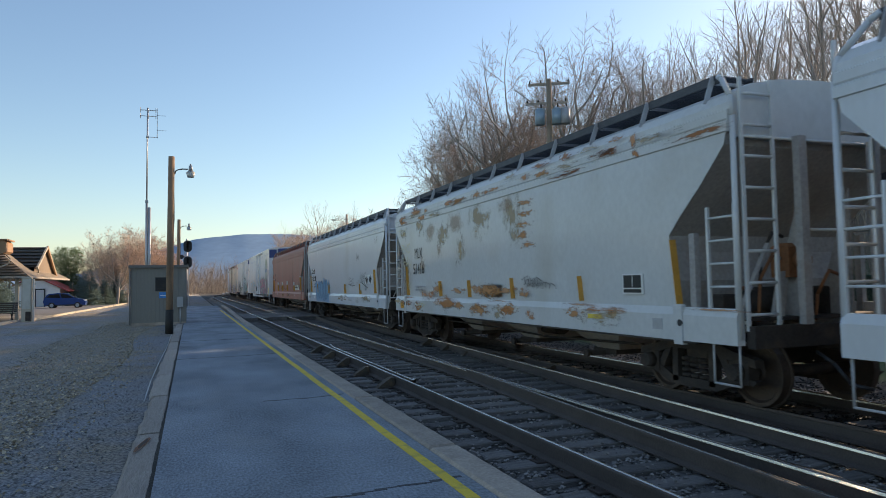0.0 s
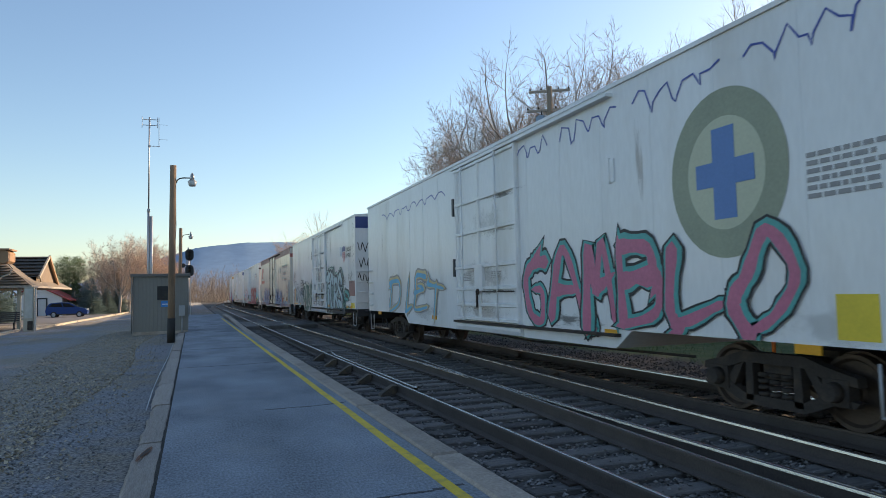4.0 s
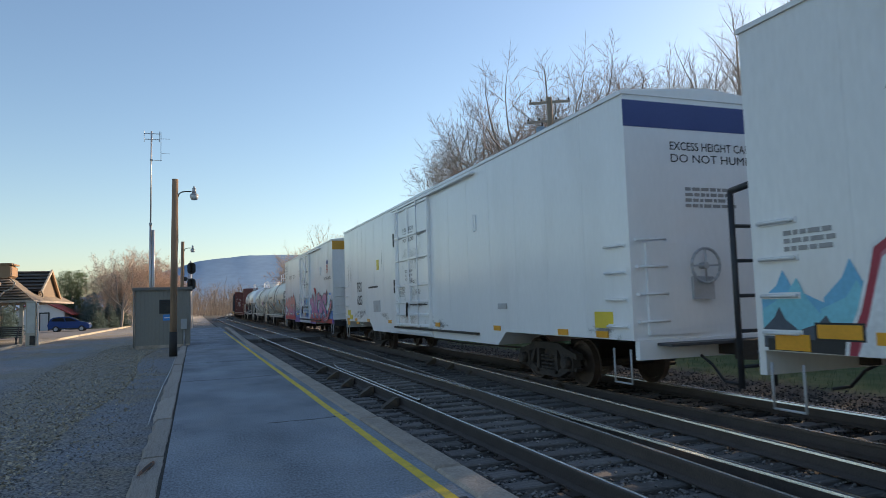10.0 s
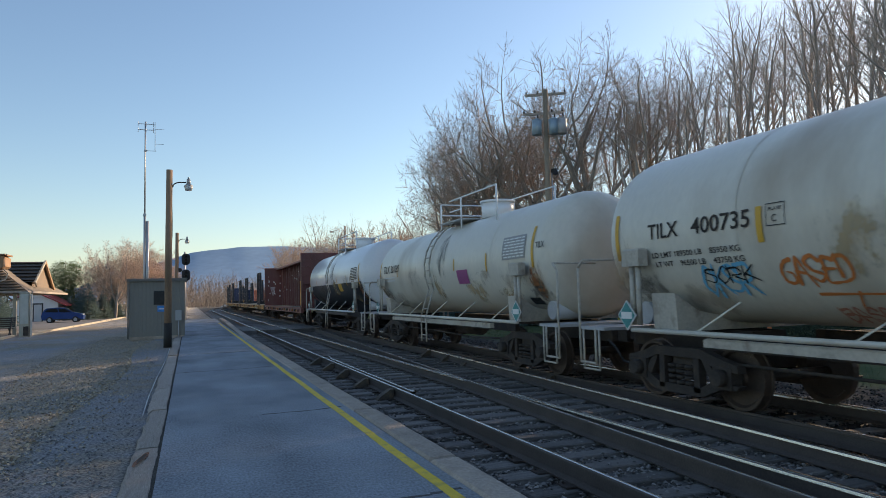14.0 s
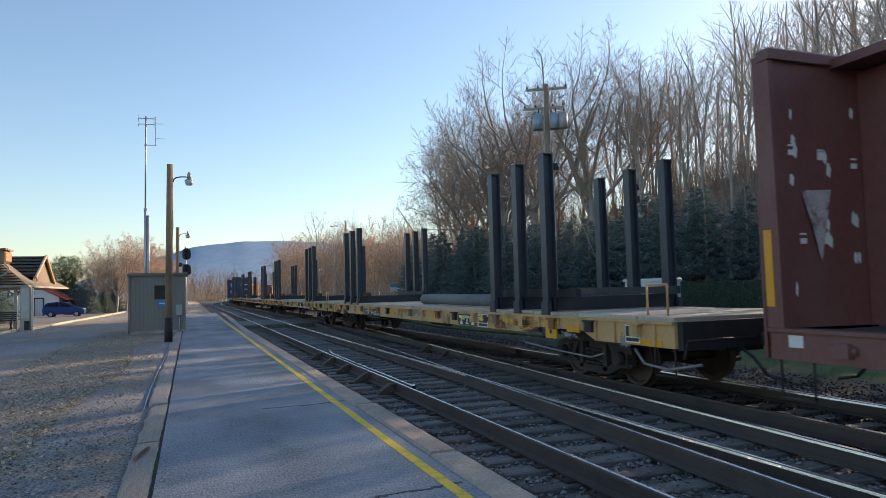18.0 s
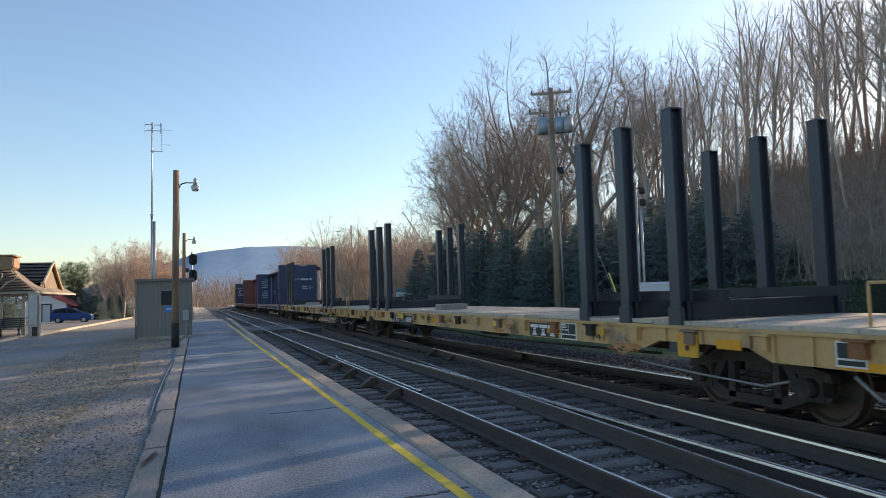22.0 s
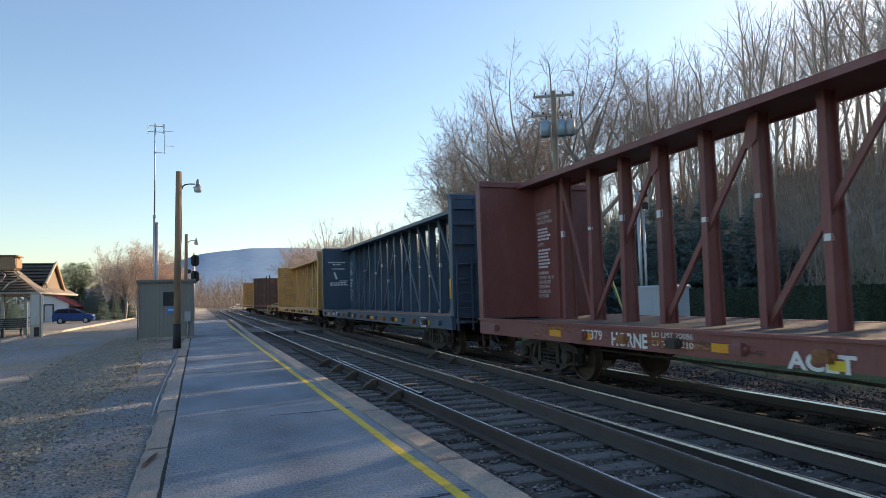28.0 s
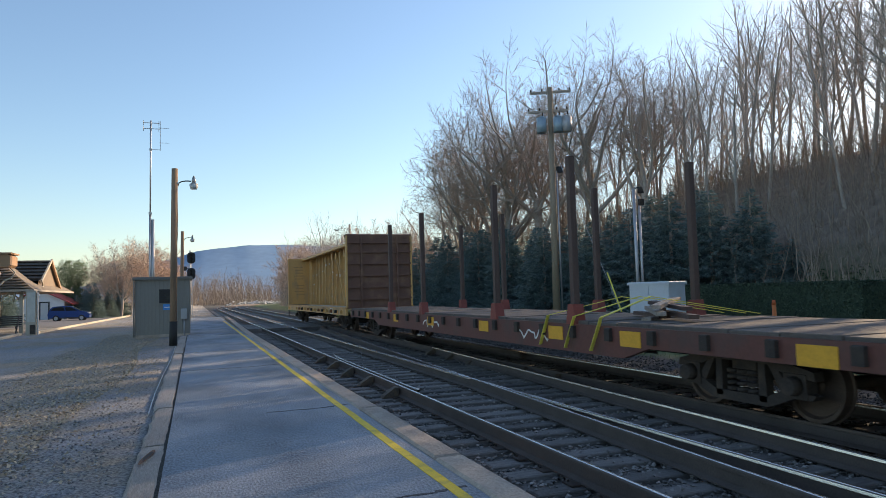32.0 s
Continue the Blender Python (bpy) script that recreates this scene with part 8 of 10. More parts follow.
letters(car, "9150", side_m(404.85 - c, 0.84, -1.493, 0.17), PALE, 0.55, name="car_number")
decal(car, "reflector", h - 1.95, h - 1.5, 0.85, 0.96, REFLECT, -1.493)
part("orange_bar", Geo().box(-1.472, -1.466, h - 0.05, h + 0.05, 1.60, 2.02), REFLECT, car)
car, h, c = centre_beam(410.1, 429.3, OCHRE, "ochre yellow centre-beam lumber flatcar, empty", 105, BROWNPRINT, True)
letters(car, "TTZ", side_m(425.0 - c, 0.86, -1.497, 0.15), PALE, 0.42, name="reporting_mark")
letters(car, "86665", side_m(424.3 - c, 0.86, -1.497, 0.15), PALE, 0.75, name="car_number")
car, h, c = centre_beam(455.0, 473.8, OCHRE, "ochre yellow centre-beam lumber flatcar at the train's tail", 106, BROWNPRINT, True, mat("rusty_brown_end", (0.17, 0.085, 0.06), 0.7, var=0.25, scale=2, fine=20, dirt=(0.30, 0.18, 0.10), dirt_amount=0.5, dirt_scale=2))


# ---- stake flatcars ----
def boards(car, h, x, z, material, n=24, gap=0.02):
    me = Geo().bevel(-x, x, 0.01, 2 * (h - 0.05) / n - 0.01, 0, 0.06, 0.008).mesh("deck_board", material)
    rr = random.Random(n)
    for i in range(n):
        b = part("deck_board", me, None, car)
        b.location = (rr.uniform(-0.01, 0.01), -h + 0.05 + 2 * (h - 0.05) * i / n, z + rr.uniform(-0.012, 0.008))


GREENBLACK = mat("green_black_paint", (0.018, 0.03, 0.03), 0.5, var=0.2, scale=3, bump=0)
POCKET = mat("brown_pocket", (0.24, 0.15, 0.10), 0.7, var=0.3, scale=4, fine=20)
ORANGE_PAINT = mat("orange_yellow_paint", (0.72, 0.36, 0.03), 0.55, var=0.15, scale=4)


def stake_flat(a, b, label, seed, number):
    car, h, c = freight_car("stake_flatcar", a, b, label, "flatcar", 2.6)
    rng = random.Random(seed)
    boards(car, h, 1.42, 1.10, DECK, 30)
    # side sills: shallow over the trucks, deep between
    out = [(-h, 0.74), (-h + 1.9, 0.74), (-h + 2.25, 0.88), (-h + 3.85, 0.88), (-h + 4.2, 0.755), (h - 4.2, 0.755), (h - 3.85, 0.88), (h - 2.25, 0.88), (h - 1.9, 0.74), (h, 0.74), (h, 1.08), (-h, 1.08)]
    for s in (-1, 1):
        part("side_sill", Geo().prism(out, "x", s * 1.42 - 0.05, s * 1.42 + 0.05).box(s * 1.42 - 0.09, s * 1.42 + 0.09, -h, h, 1.06, 1.10), BUFF, car)
        n = 20
        for i in range(n):
            y = -h + 0.8 + (2 * h - 1.6) * i / (n - 1)
            part("stake_pocket", Geo().bevel(s * 1.50 - 0.05, s * 1.50 + 0.05, y - 0.09, y + 0.09, 0.87, 1.03, 0.01).box(s * 1.50 - 0.07, s * 1.50 + 0.07, y - 0.14, y + 0.14, 1.03, 1.06), (BUFF, GRIME, RUST, BUFF, POCKET)[(i + seed) % 5], car)
    part("centre_sill", Geo().box(-0.35, 0.35, -h + 0.3, h - 0.3, 0.62, 1.05), GRIME, car)
    for e in (-1, 1):
        part("end_sill", Geo().box(-1.42, 1.42, e * h - 0.1, e * h + 0.02, 0.72, 1.10), BLACK if number == "141093" else BUFF, car)
        part("uncoupling_lever", Geo().path([(-1.4, e * (h + 0.08), 0.6), (-1.35, e * (h + 0.1), 0.85), (-0.2, e * (h + 0.1), 0.85)], 0.018), GRIME, car)
        stirrup(car, e * (h - 0.3), GRIME, x=-1.40)
        decal(car, "yellow_plate", e * (h - 3.25) - 0.19, e * (h - 3.25) + 0.19, 0.70, 1.0, ORANGE_PAINT if e < 0 else BUFF, -1.50, "painted plate over the truck")
        part("plate_hole", Geo().tube((-1.500, e * (h - 3.25), 0.82), (-1.510, e * (h - 3.25), 0.82), 0.04, n=10), BLACK, car)
        decal(car, "reflector_strip", min(e * (h - 0.25), e * (h - 1.05)), max(e * (h - 0.25), e * (h - 1.05)), 0.75, 0.83, REFLECT, -1.478)
        for k in (0.4, 1.35, 1.85, 2.2, 3.0, 3.7):
            part("gusset", Geo().box(-1.505, -1.468, e * (h - k) - 0.025, e * (h - k) + 0.025, 0.745 if k < 1.9 else 0.88, 1.05), BUFF, car)
        part("brake_hose", Geo().path([(-1.45, e * (h - 0.9), 0.68), (-1.52, e * (h - 0.6), 0.50), (-1.5, e * (h - 0.1), 0.46), (-1.3, e * (h + 0.3), 0.55)], 0.02), GALVA, car)
        # bunk: three stakes a side, cross beams and rub rails, all black steel
        yc = e * 7.38 - (0.45 if number == "142888" and e > 0 else 0.0)
        for k in (-1.14, 0, 1.14):
            y = yc + k
            for s in (-1, 1):
                hx = s * 1.335
                st = Geo().prism([(hx - 0.10, y - 0.10), (hx - 0.082, y - 0.10), (hx - 0.082, y - 0.01), (hx + 0.082, y - 0.01), (hx + 0.082, y - 0.10), (hx + 0.10, y - 0.10), (hx + 0.10, y + 0.10), (hx + 0.082, y + 0.10), (hx + 0.082, y + 0.01), (hx - 0.082, y + 0.01), (hx - 0.082, y + 0.10), (hx - 0.10, y + 0.10)], "z", 0.74, 4.04)
                part("stake_cap", Geo().box(hx - 0.105, hx + 0.105, y - 0.105, y + 0.105, 4.042, 4.06), STAKE, car)
                part("stake", st, STAKE, car, "tall black steel H-section stake")
                part("stake_foot", Geo().prism([(y - 0.13, 0.74), (y + 0.13, 0.74), (y + 0.12, 1.34), (y - 0.12, 1.34)], "x", s * 1.45 - 0.01, s * 1.45 + 0.07), STAKE, car)
            part("bunk_beam", Geo().bevel(-1.32, 1.32, y - 0.10, y + 0.10, 1.17, 1.42, 0.01), BLACK, car)
        for s in (-1, 1):
            part("rub_rail", Geo().box(s * 1.08 - 0.05, s * 1.08 + 0.05, yc - 1.7, yc + 1.7, 1.42, 1.56), BLACK, car)
    part("brake_stand", Geo().path([(-1.2, -h + 0.9, 1.16), (-1.2, -h + 0.9, 1.60), (-1.2, -h + 0.45, 1.60), (-1.2, -h + 0.45, 1.16)], 0.018), BUFF, car)
    stain(car, SOOT, 3.7, 0.80, 1.6, 0.3, -1.4745, "soot_stain")
    stain(car, SOOT, 3.7, 0.82, 1.4, 0.25, -1.4755, "soot_stain")
    mk = 0.6 if number == "141089" else 0.25
    decal(car, "mark_panel", 2.65 + mk, 4.85 + mk, 0.765, 0.985, BLACK, -1.472, "black lettering panel")
    letters(car, "LTTX", side_m(4.75 + mk, 0.79, -1.480, 0.15), PALE, 0.72, 0.02, "reporting_mark")
    letters(car, number, side_m(3.80 + mk, 0.79, -1.480, 0.15), PALE, 1.05, 0.02, "car_number")
    decal(car, "emblem_panel", -5.40, -4.30, 0.77, 1.02, GREENBLACK, -1.473, "dark green owner's panel")
    for k in range(3):
        y = -4.36 - 0.34 * k
        part("emblem_block", Geo().box(-1.481, -1.47, y - 0.30, y, 0.93, 0.99).box(-1.481, -1.47, y - 0.20, y - 0.10, 0.82, 0.93).box(-1.481, -1.47, y - 0.24, y - 0.06, 0.79, 0.82), PALE, car, "white owner's mark")
        for q in range(3):
            part("emblem_stripe", Geo().box(-1.483, -1.48, y - 0.28, y - 0.02, 0.855 + 0.03 * q, 0.865 + 0.03 * q), GREENBLACK, car)
    decal(car, "data_plate_frame", -6.02, -5.50, 0.765, 1.05, PALE, -1.473)
    decal(car, "data_plate_frame", -h + 0.74, -h + 1.08, 0.77, 1.03, PALE, -1.480)
    for y0, y1, z0, z1 in ((0.92, 1.06, 0.86, 1.01), (0.76, 0.90, 0.86, 1.01), (0.76, 1.06, 0.79, 0.84)):
        decal(car, "data_plate", -h + y0, -h + y1, z0, z1, GREENBLACK, -1.484)
    for y0, y1, z0, z1 in ((-5.99, -5.77, 0.86, 1.03), (-5.75, -5.53, 0.86, 1.03), (-5.99, -5.53, 0.785, 0.84)):
        decal(car, "data_plate", y0, y1, z0, z1, GREENBLACK, -1.477)
    small_print(car, -5.55, 1.0, 3, 0.16, 0.025, PALE, rng, -1.479)
    letters(car, number[:3], side_m(-6.45, 0.80, -1.474, 0.13), GRIME, 0.4, 0.0, "stencil_number")
    for i in range(16):
        y = rng.uniform(-h + 1, h - 1)
        stain(car, (RUSTDARK, SOOT, RUSTWASH, GREYWASH)[i % 4], y, rng.uniform(0.72, 1.0), rng.uniform(0.2, 0.9), rng.uniform(0.08, 0.25), -1.4725 - 0.0002 * i, "rust_stain")
    for i in range(7):
        y = rng.uniform(-h + 4, h - 4)
        part("spot_mark", Geo().box(-1.56, -1.545, y - 0.07, y + 0.07, 0.90, 1.0), (ORANGE_PAINT, YPLATE, GRIME)[i % 3], car)
    part("train_line", Geo().path([(-1.47, -h + 4.3, 0.56), (-1.49, -h + 3.0, 0.50), (-1.49, -h + 2.0, 0.47), (-1.45, -h + 1.7, 0.55)], 0.016), GALVA, car, "pale brake pipe")
    stain(car, SOOT, -3.6, 0.80, 0.5, 0.3, -1.4745, "soot_stain")
    for y in (-9.5, -5.2, -0.4, 1.3, 5.6, 9.4):
        decal(car, "reflector", y - 0.2, y + 0.2, 0.84, 0.96, REFLECT, -1.476)
    scrawl(car, 0.9, -0.4, 0.72, 0.88, SPGREY, seed, -1.476, 0.009, 22)
    brake_gear(car, h, seed)
    return car, h, c


for i, num in enumerate(("141093", "141661", "141089", "142888")):
    car, h, c = stake_flat(247.4 + 25.0 * i, 271.5 + 25.0 * i - (0.4 if i == 3 else 0), "buff yellow stake flatcar with tall black steel stakes", 110 + i, num)
    if i == 0:
        part("timber_load", Geo().tube((-0.75, -6.0, 1.32), (-0.6, 0.7, 1.32), 0.15, n=12), mat("grey_log", (0.16, 0.16, 0.165), 0.8, var=0.3, scale=2, fine=20), car, "single grey log lying on the deck")
    elif i != 1:
        part("deck_block", Geo().bevel(-1.0, -0.2, 2.0, 2.5, 1.16, 1.32, 0.02), TIMBER, car)

# red flatcar with thin stakes and strapped timber
OXIDE = mat("flatcar_oxide", (0.13, 0.045, 0.035), 0.6, var=0.25, scale=1.2, fine=20, bump=0.1, dirt=(0.07, 0.055, 0.05), dirt_amount=0.6, dirt_scale=1.5)
STRAP = mat("yellow_strap", (0.72, 0.62, 0.10), 0.6, var=0.15, scale=5, bump=0)
POLE = mat("stake_wood", (0.10, 0.062, 0.05), 0.75, var=0.3, scale=3, fine=24, bump=0.2, stretch=(4, 4, 0.6))
car, h, c = freight_car("log_flatcar", 430.8, 454.2, "oxide red flatcar with slim stakes and strapped timber scraps", "flatcar", 2.6)
boards(car, h, 1.42, 1.02, mat("grey_deck", (0.105, 0.09, 0.08), 0.9, var=0.3, scale=2, fine=18, bump=0.3, stretch=(4, 0.7, 1), rand=0.4), 30)
for s in (-1, 1):
    part("side_sill", Geo().prism([(-h, 0.74), (-h + 3.9, 0.74), (-h + 4.5, 0.56), (h - 4.5, 0.56), (h - 3.9, 0.74), (h, 0.74), (h, 1.03), (-h, 1.03)], "x", s * 1.42 - 0.05, s * 1.42 + 0.05), OXIDE, car)
    for i in range(22):
        y = -h + 0.6 + (2 * h - 1.2) * i / 21
        part("stake_pocket", Geo().bevel(s * 1.49 - 0.04, s * 1.49 + 0.05, y - 0.07, y + 0.07, 0.80, 1.0, 0.01), GRIME, car)
    for y in (436.75, 439.95, 444.95, 448.3):
        x = -1.38 if s < 0 else 1.16
        part("stake", Geo().bevel(x - 0.055, x + 0.055, y - c - 0.06, y - c + 0.06, 1.0, 3.92, 0.01), POLE, car, "slim dark timber stake")
        part("stake_socket", Geo().prism([(y - c - 0.16, 1.02), (y - c + 0.16, 1.02), (y - c + 0.085, 1.36), (y - c - 0.085, 1.36)], "x", x - 0.10, x + 0.10), mat("socket_red", (0.24, 0.05, 0.035), 0.6, var=0.2, scale=4), car)
part("centre_sill", Geo().box(-0.35, 0.35, -h + 0.3, h - 0.3, 0.56, 1.0), GRIME, car)
for e in (-1, 1):
    part("end_sill", Geo().box(-1.42, 1.42, e * h - 0.1, e * h + 0.02, 0.66, 1.06), BLACK, car)
for y in (-10.6, -7.4, -5.2, -2.0, 1.6, 5.0, 8.8):
    decal(car, "reflector", y - 0.25, y + 0.25, 0.74, 0.97, ORANGE_PAINT, -1.478)
rr = random.Random(9)
for i in range(7):
    y = 436.3 - c + rr.uniform(-0.9, 0.9)
    part("timber_scrap", Geo().bar((rr.uniform(-1.1, -0.2), y - rr.uniform(0.5, 1.1), 1.10 + 0.035 * i), (rr.uniform(-0.6, 0.8), y + rr.uniform(0.5, 1.1), 1.10 + 0.05 * i), 0.15, 0.06), POLE if i % 3 else TIMBER, car)
for y, d in ((437.3, 0.5), (435.6, -0.4), (436.4, 0.1)):
    part("strap", Geo().bar((-1.52, y - c + 0.5, 0.62), (-1.50, y - c + 0.2, 1.16), 0.06, 0.012).bar((-1.50, y - c + 0.2, 1.16), (-0.4, y - c - d, 1.46), 0.06, 0.012).bar((-0.4, y - c - d, 1.46), (1.1, y - c - d - 0.8, 1.14), 0.06, 0.012), STRAP, car, "yellow cargo strap")
scrawl(car, 2.2, 0.9, 0.66, 0.9, PALE, 130, -1.476, 0.02, 16)
scrawl(car, -3.6, -5.0, 0.66, 0.9, PALE, 131, -1.476, 0.02, 16)
brake_gear(car, h, 7)


# ---- plants ----
BARK = mat("bark", (0.36, 0.315, 0.275), 0.9, var=0.35, scale=3, fine=24, bump=0.4, stretch=(1, 1, 0.3), rand=0.5)
TWIG = mat("twigs", (0.50, 0.42, 0.36), 0.9, var=0.3, scale=2, fine=10, bump=0, rand=0.6)
DARKTWIG = mat("brown_twigs", (0.40, 0.32, 0.265), 0.9, var=0.3, scale=2, fine=10, bump=0, rand=0.5)
TWIG_RED = mat("ruddy_twigs", (0.43, 0.31, 0.24), 0.9, var=0.3, scale=1, fine=8, bump=0, rand=0.6)
BRUSH = island_mat("brush_stems", (0.18, 0.14, 0.115), (0.34, 0.265, 0.205))
NEEDLE = island_mat("spruce_needles", (0.11, 0.165, 0.16), (0.22, 0.30, 0.295), leafy=0.45)
PINE = island_mat("pine_needles", (0.08, 0.12, 0.055), (0.20, 0.25, 0.13), leafy=0.4)
YEW = island_mat("hedge_leaves", (0.022, 0.04, 0.027), (0.065, 0.10, 0.062))


def bare_tree(name, label, tall, seed, twig, spec, thick=1.0, crook=0.25, lean=0.0, fat=1.0, domed=False):
    """A leafless tree: tapered trunk, crooked limbs and a crown of fine twigs. Each row of spec is
    (branches, length as a share of the tree, angle in degrees, where on the parent they start, pull upwards)."""
    rng = random.Random(seed)
    segs, edge = [], [1.0]
    def grow(p, d, length, r, level):
        n = (6, 5, 4, 3, 2, 1, 1)[level]
        nodes = [(p, d, r)]
        r1 = r * (0.62 if level == 0 else 0.38)
        for i in range(n):
            wob = Vector((rng.uniform(-1, 1), rng.uniform(-1, 1), rng.uniform(-0.5, 0.5))) * (crook * (0.35 if level == 0 else 1.0))
            d = (d + wob + Vector((0, 0, spec[level][4]))).normalized()
            q = p + d * (length / n)
            if domed and level > 1 and ((q.x * q.x + q.y * q.y) / 0.105 + ((q.z - 0.5) / 0.36) ** 2) > edge[0]:
                # the crown's rounded outline: what would grow past it stops short
                break
            rr = r + (r1 - r) * (i + 1) / n
            segs.append((p, q, nodes[-1][2], rr, level))
            nodes.append((q, d, rr))
            p = q
        n = len(nodes) - 1
        if level == 1:
            edge[0] = rng.uniform(0.72, 1.12)
        if n and level + 1 < len(spec):
            cnt, ln, ang, u0, _ = spec[level + 1]
            cnt = max(1, cnt + rng.choice((-1, 0, 0, 1))) if cnt > 2 else cnt
            az = rng.uniform(0, 6.28)
            for k in range(cnt):
                u = u0 + (1 - u0) * (k + rng.uniform(0.2, 1.0)) / cnt
                if k == cnt - 1:
                    u = 1.0
                f = u * n
                j = min(int(f), n - 1)
                q = nodes[j][0].lerp(nodes[j + 1][0], f - j)
                dd, rr = nodes[j + 1][1], nodes[j + 1][2]
                az += 2.4 + rng.uniform(-0.5, 0.5)
                side = dd.orthogonal().normalized()
                side.rotate(Matrix.Rotation(az, 3, dd))
                an = math.radians(ang * (0.35 if u == 1.0 else rng.uniform(0.7, 1.25)))
                nd = (dd * math.cos(an) + side * math.sin(an)).normalized()
                L = ln * rng.uniform(0.7, 1.2) * (1.2 - 0.45 * u)
                grow(q, nd, L, rr * (0.85 if u == 1.0 else rng.uniform(0.5, 0.75)), level + 1)
    grow(Vector((0, 0, 0)), Vector((lean, 0.02, 1)).normalized(), spec[0][1], 0.0125 * thick, 0)
    k = tall / max(q.z for _, q, _, _, _ in segs)
    wood, fine = Geo(), Geo()
    for p, q, r, r2, level in segs:
        p, q = p * k, q * k
        if level < 3:
            wood.tube(p, q, max(r * k, 0.02), max(r2 * k, 0.014), n=(8, 6, 4)[level], caps=False)
        elif level < len(spec) - 1:
            fine.tube(p, q, max(r * k * 0.75, 0.009 * fat), max(r2 * k * 0.7, 0.007 * fat), n=3, caps=False)
        else:
            w = 0.007 * fat
            fine.add([p + Vector((w, 0, 0)), p + Vector((-w * 0.5, w * 0.87, 0)), p + Vector((-w * 0.5, -w * 0.87, 0)), q], [(0, 1, 3), (1, 2, 3), (2, 0, 3)])
    wood.tube((0, 0, -1.0), (0, 0, 0.02), 0.0155 * thick * k, 0.0125 * thick * k, n=8, caps=False)
    t = thing(name, label, "tree", "bare trees of the wood")
    part("trunk", wood, BARK, t)
    part("crown", fine, twig, t, "leafless crown of fine twigs")
    return t


def spruce(tall, wide, seed, material, label, name="spruce", taper=0.85):
    rng = random.Random(seed)
    g = Geo()
    n = int(tall * 8)
    for i in range(n):
        u = i / n
        z = 0.15 + u * (tall - 0.25)
        R = (wide * (1 - u) ** taper if taper > 0.5 else wide * math.sqrt(max(0.0, 1 - (1.9 * u - 1.05) ** 2)) * (1 + 0.25 * math.sin(9 * u))) + 0.12
        k = int(7 + 15 * (1 - u))
        for j in range(k):
            a = rng.uniform(0, 6.28)
            r1 = R * (rng.uniform(0.68, 1.08) * (1.0 - 0.22 * (i % 4 == 3)) if taper > 0.5 else rng.uniform(0.45, 1.12))
            c, s = math.cos(a), math.sin(a)
            m = max(5, int(r1 * 30))
            for q in range(m):
                f = ((q + rng.random()) / m) ** 0.55
                droop = -0.24 * r1 * f + 0.22 * r1 * f ** 3
                side = rng.uniform(-1, 1) * 0.20 * r1 * (1.1 - f)
                x, y, zz = c * r1 * f - s * side, s * r1 * f + c * side, z + droop + rng.uniform(-0.03, 0.03) + (0 if taper > 0.5 else rng.uniform(-0.35, 0.35) * f)
                w = 0.014 + 0.016 * rng.random()
                l = 0.10 + 0.12 * rng.random()
                v = w * rng.uniform(-1.6, 1.6)
                b = a + rng.uniform(-0.9, 0.9) + 2.5 * side / r1
                dx, dy = math.cos(b) * l, math.sin(b) * l
                px, py = -math.sin(b) * w, math.cos(b) * w
                g.add([(x - px, y - py, zz - v), (x + px, y + py, zz + v), (x + dx, y + dy, zz + rng.uniform(-0.12, 0.05))], [(0, 1, 2)])
    t = thing(name, label, "tree", "evergreens by the tracks")
    part("trunk", Geo().tube((0, 0, -0.2), (0, 0, tall * 0.96), 0.02 * tall, 0.02, n=8), BARK, t)
    part("crown", g, material, t, "dense dark evergreen needles")
    return t


BROAD = ((1, 0.24, 0, 0, 0.0), (6, 0.42, 38, 0.5, 0.10), (6, 0.19, 52, 0.25, 0.05), (6, 0.080, 54, 0.15, 0.03), (7, 0.042, 50, 0.10, 0.03), (6, 0.019, 50, 0.15, 0.02))
TALL = ((1, 0.60, 0, 0, 0.05), (8, 0.25, 32, 0.36, 0.10), (5, 0.11, 46, 0.2, 0.06), (5, 0.054, 48, 0.2, 0.05), (4, 0.028, 48, 0.2, 0.04))
LOW = ((1, 0.16, 0, 0, 0.0), (6, 0.48, 40, 0.4, 0.08), (5, 0.24, 42, 0.2, 0.10), (5, 0.12, 42, 0.2, 0.10), (4, 0.07, 38, 0.2, 0.1))
slim = [bare_tree("bare_tree", "tall slender leafless woodland tree", 15, s, TWIG, TALL, 0.62, 0.17, 0.07 * (s % 3 - 1)) for s in (1, 2, 3, 4, 5, 6, 7)]
broad = [bare_tree("bare_tree", "large spreading leafless tree with crooked limbs", 16, s, DARKTWIG if s % 2 else TWIG_RED, BROAD, 1.2, 0.22, 0.02, 1.0, True) for s in (11, 12, 14, 17, 19)]
small = [bare_tree("bare_tree", "small ruddy leafless tree", 8, s, TWIG_RED, LOW, 1.3, 0.2) for s in (21, 22)]
# paler twig material: sunlight on these crowns is put into the base colour
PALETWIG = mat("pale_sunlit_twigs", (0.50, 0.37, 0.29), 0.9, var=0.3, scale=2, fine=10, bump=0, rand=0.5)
lot = [bare_tree("bare_tree", "spreading leafless tree behind the lot, sunlight painted into its pale tan twigs", 10, s, PALETWIG, BROAD, 1.2, 0.26, 0.04, 1.5) for s in (31, 32, 33)]
used = set()


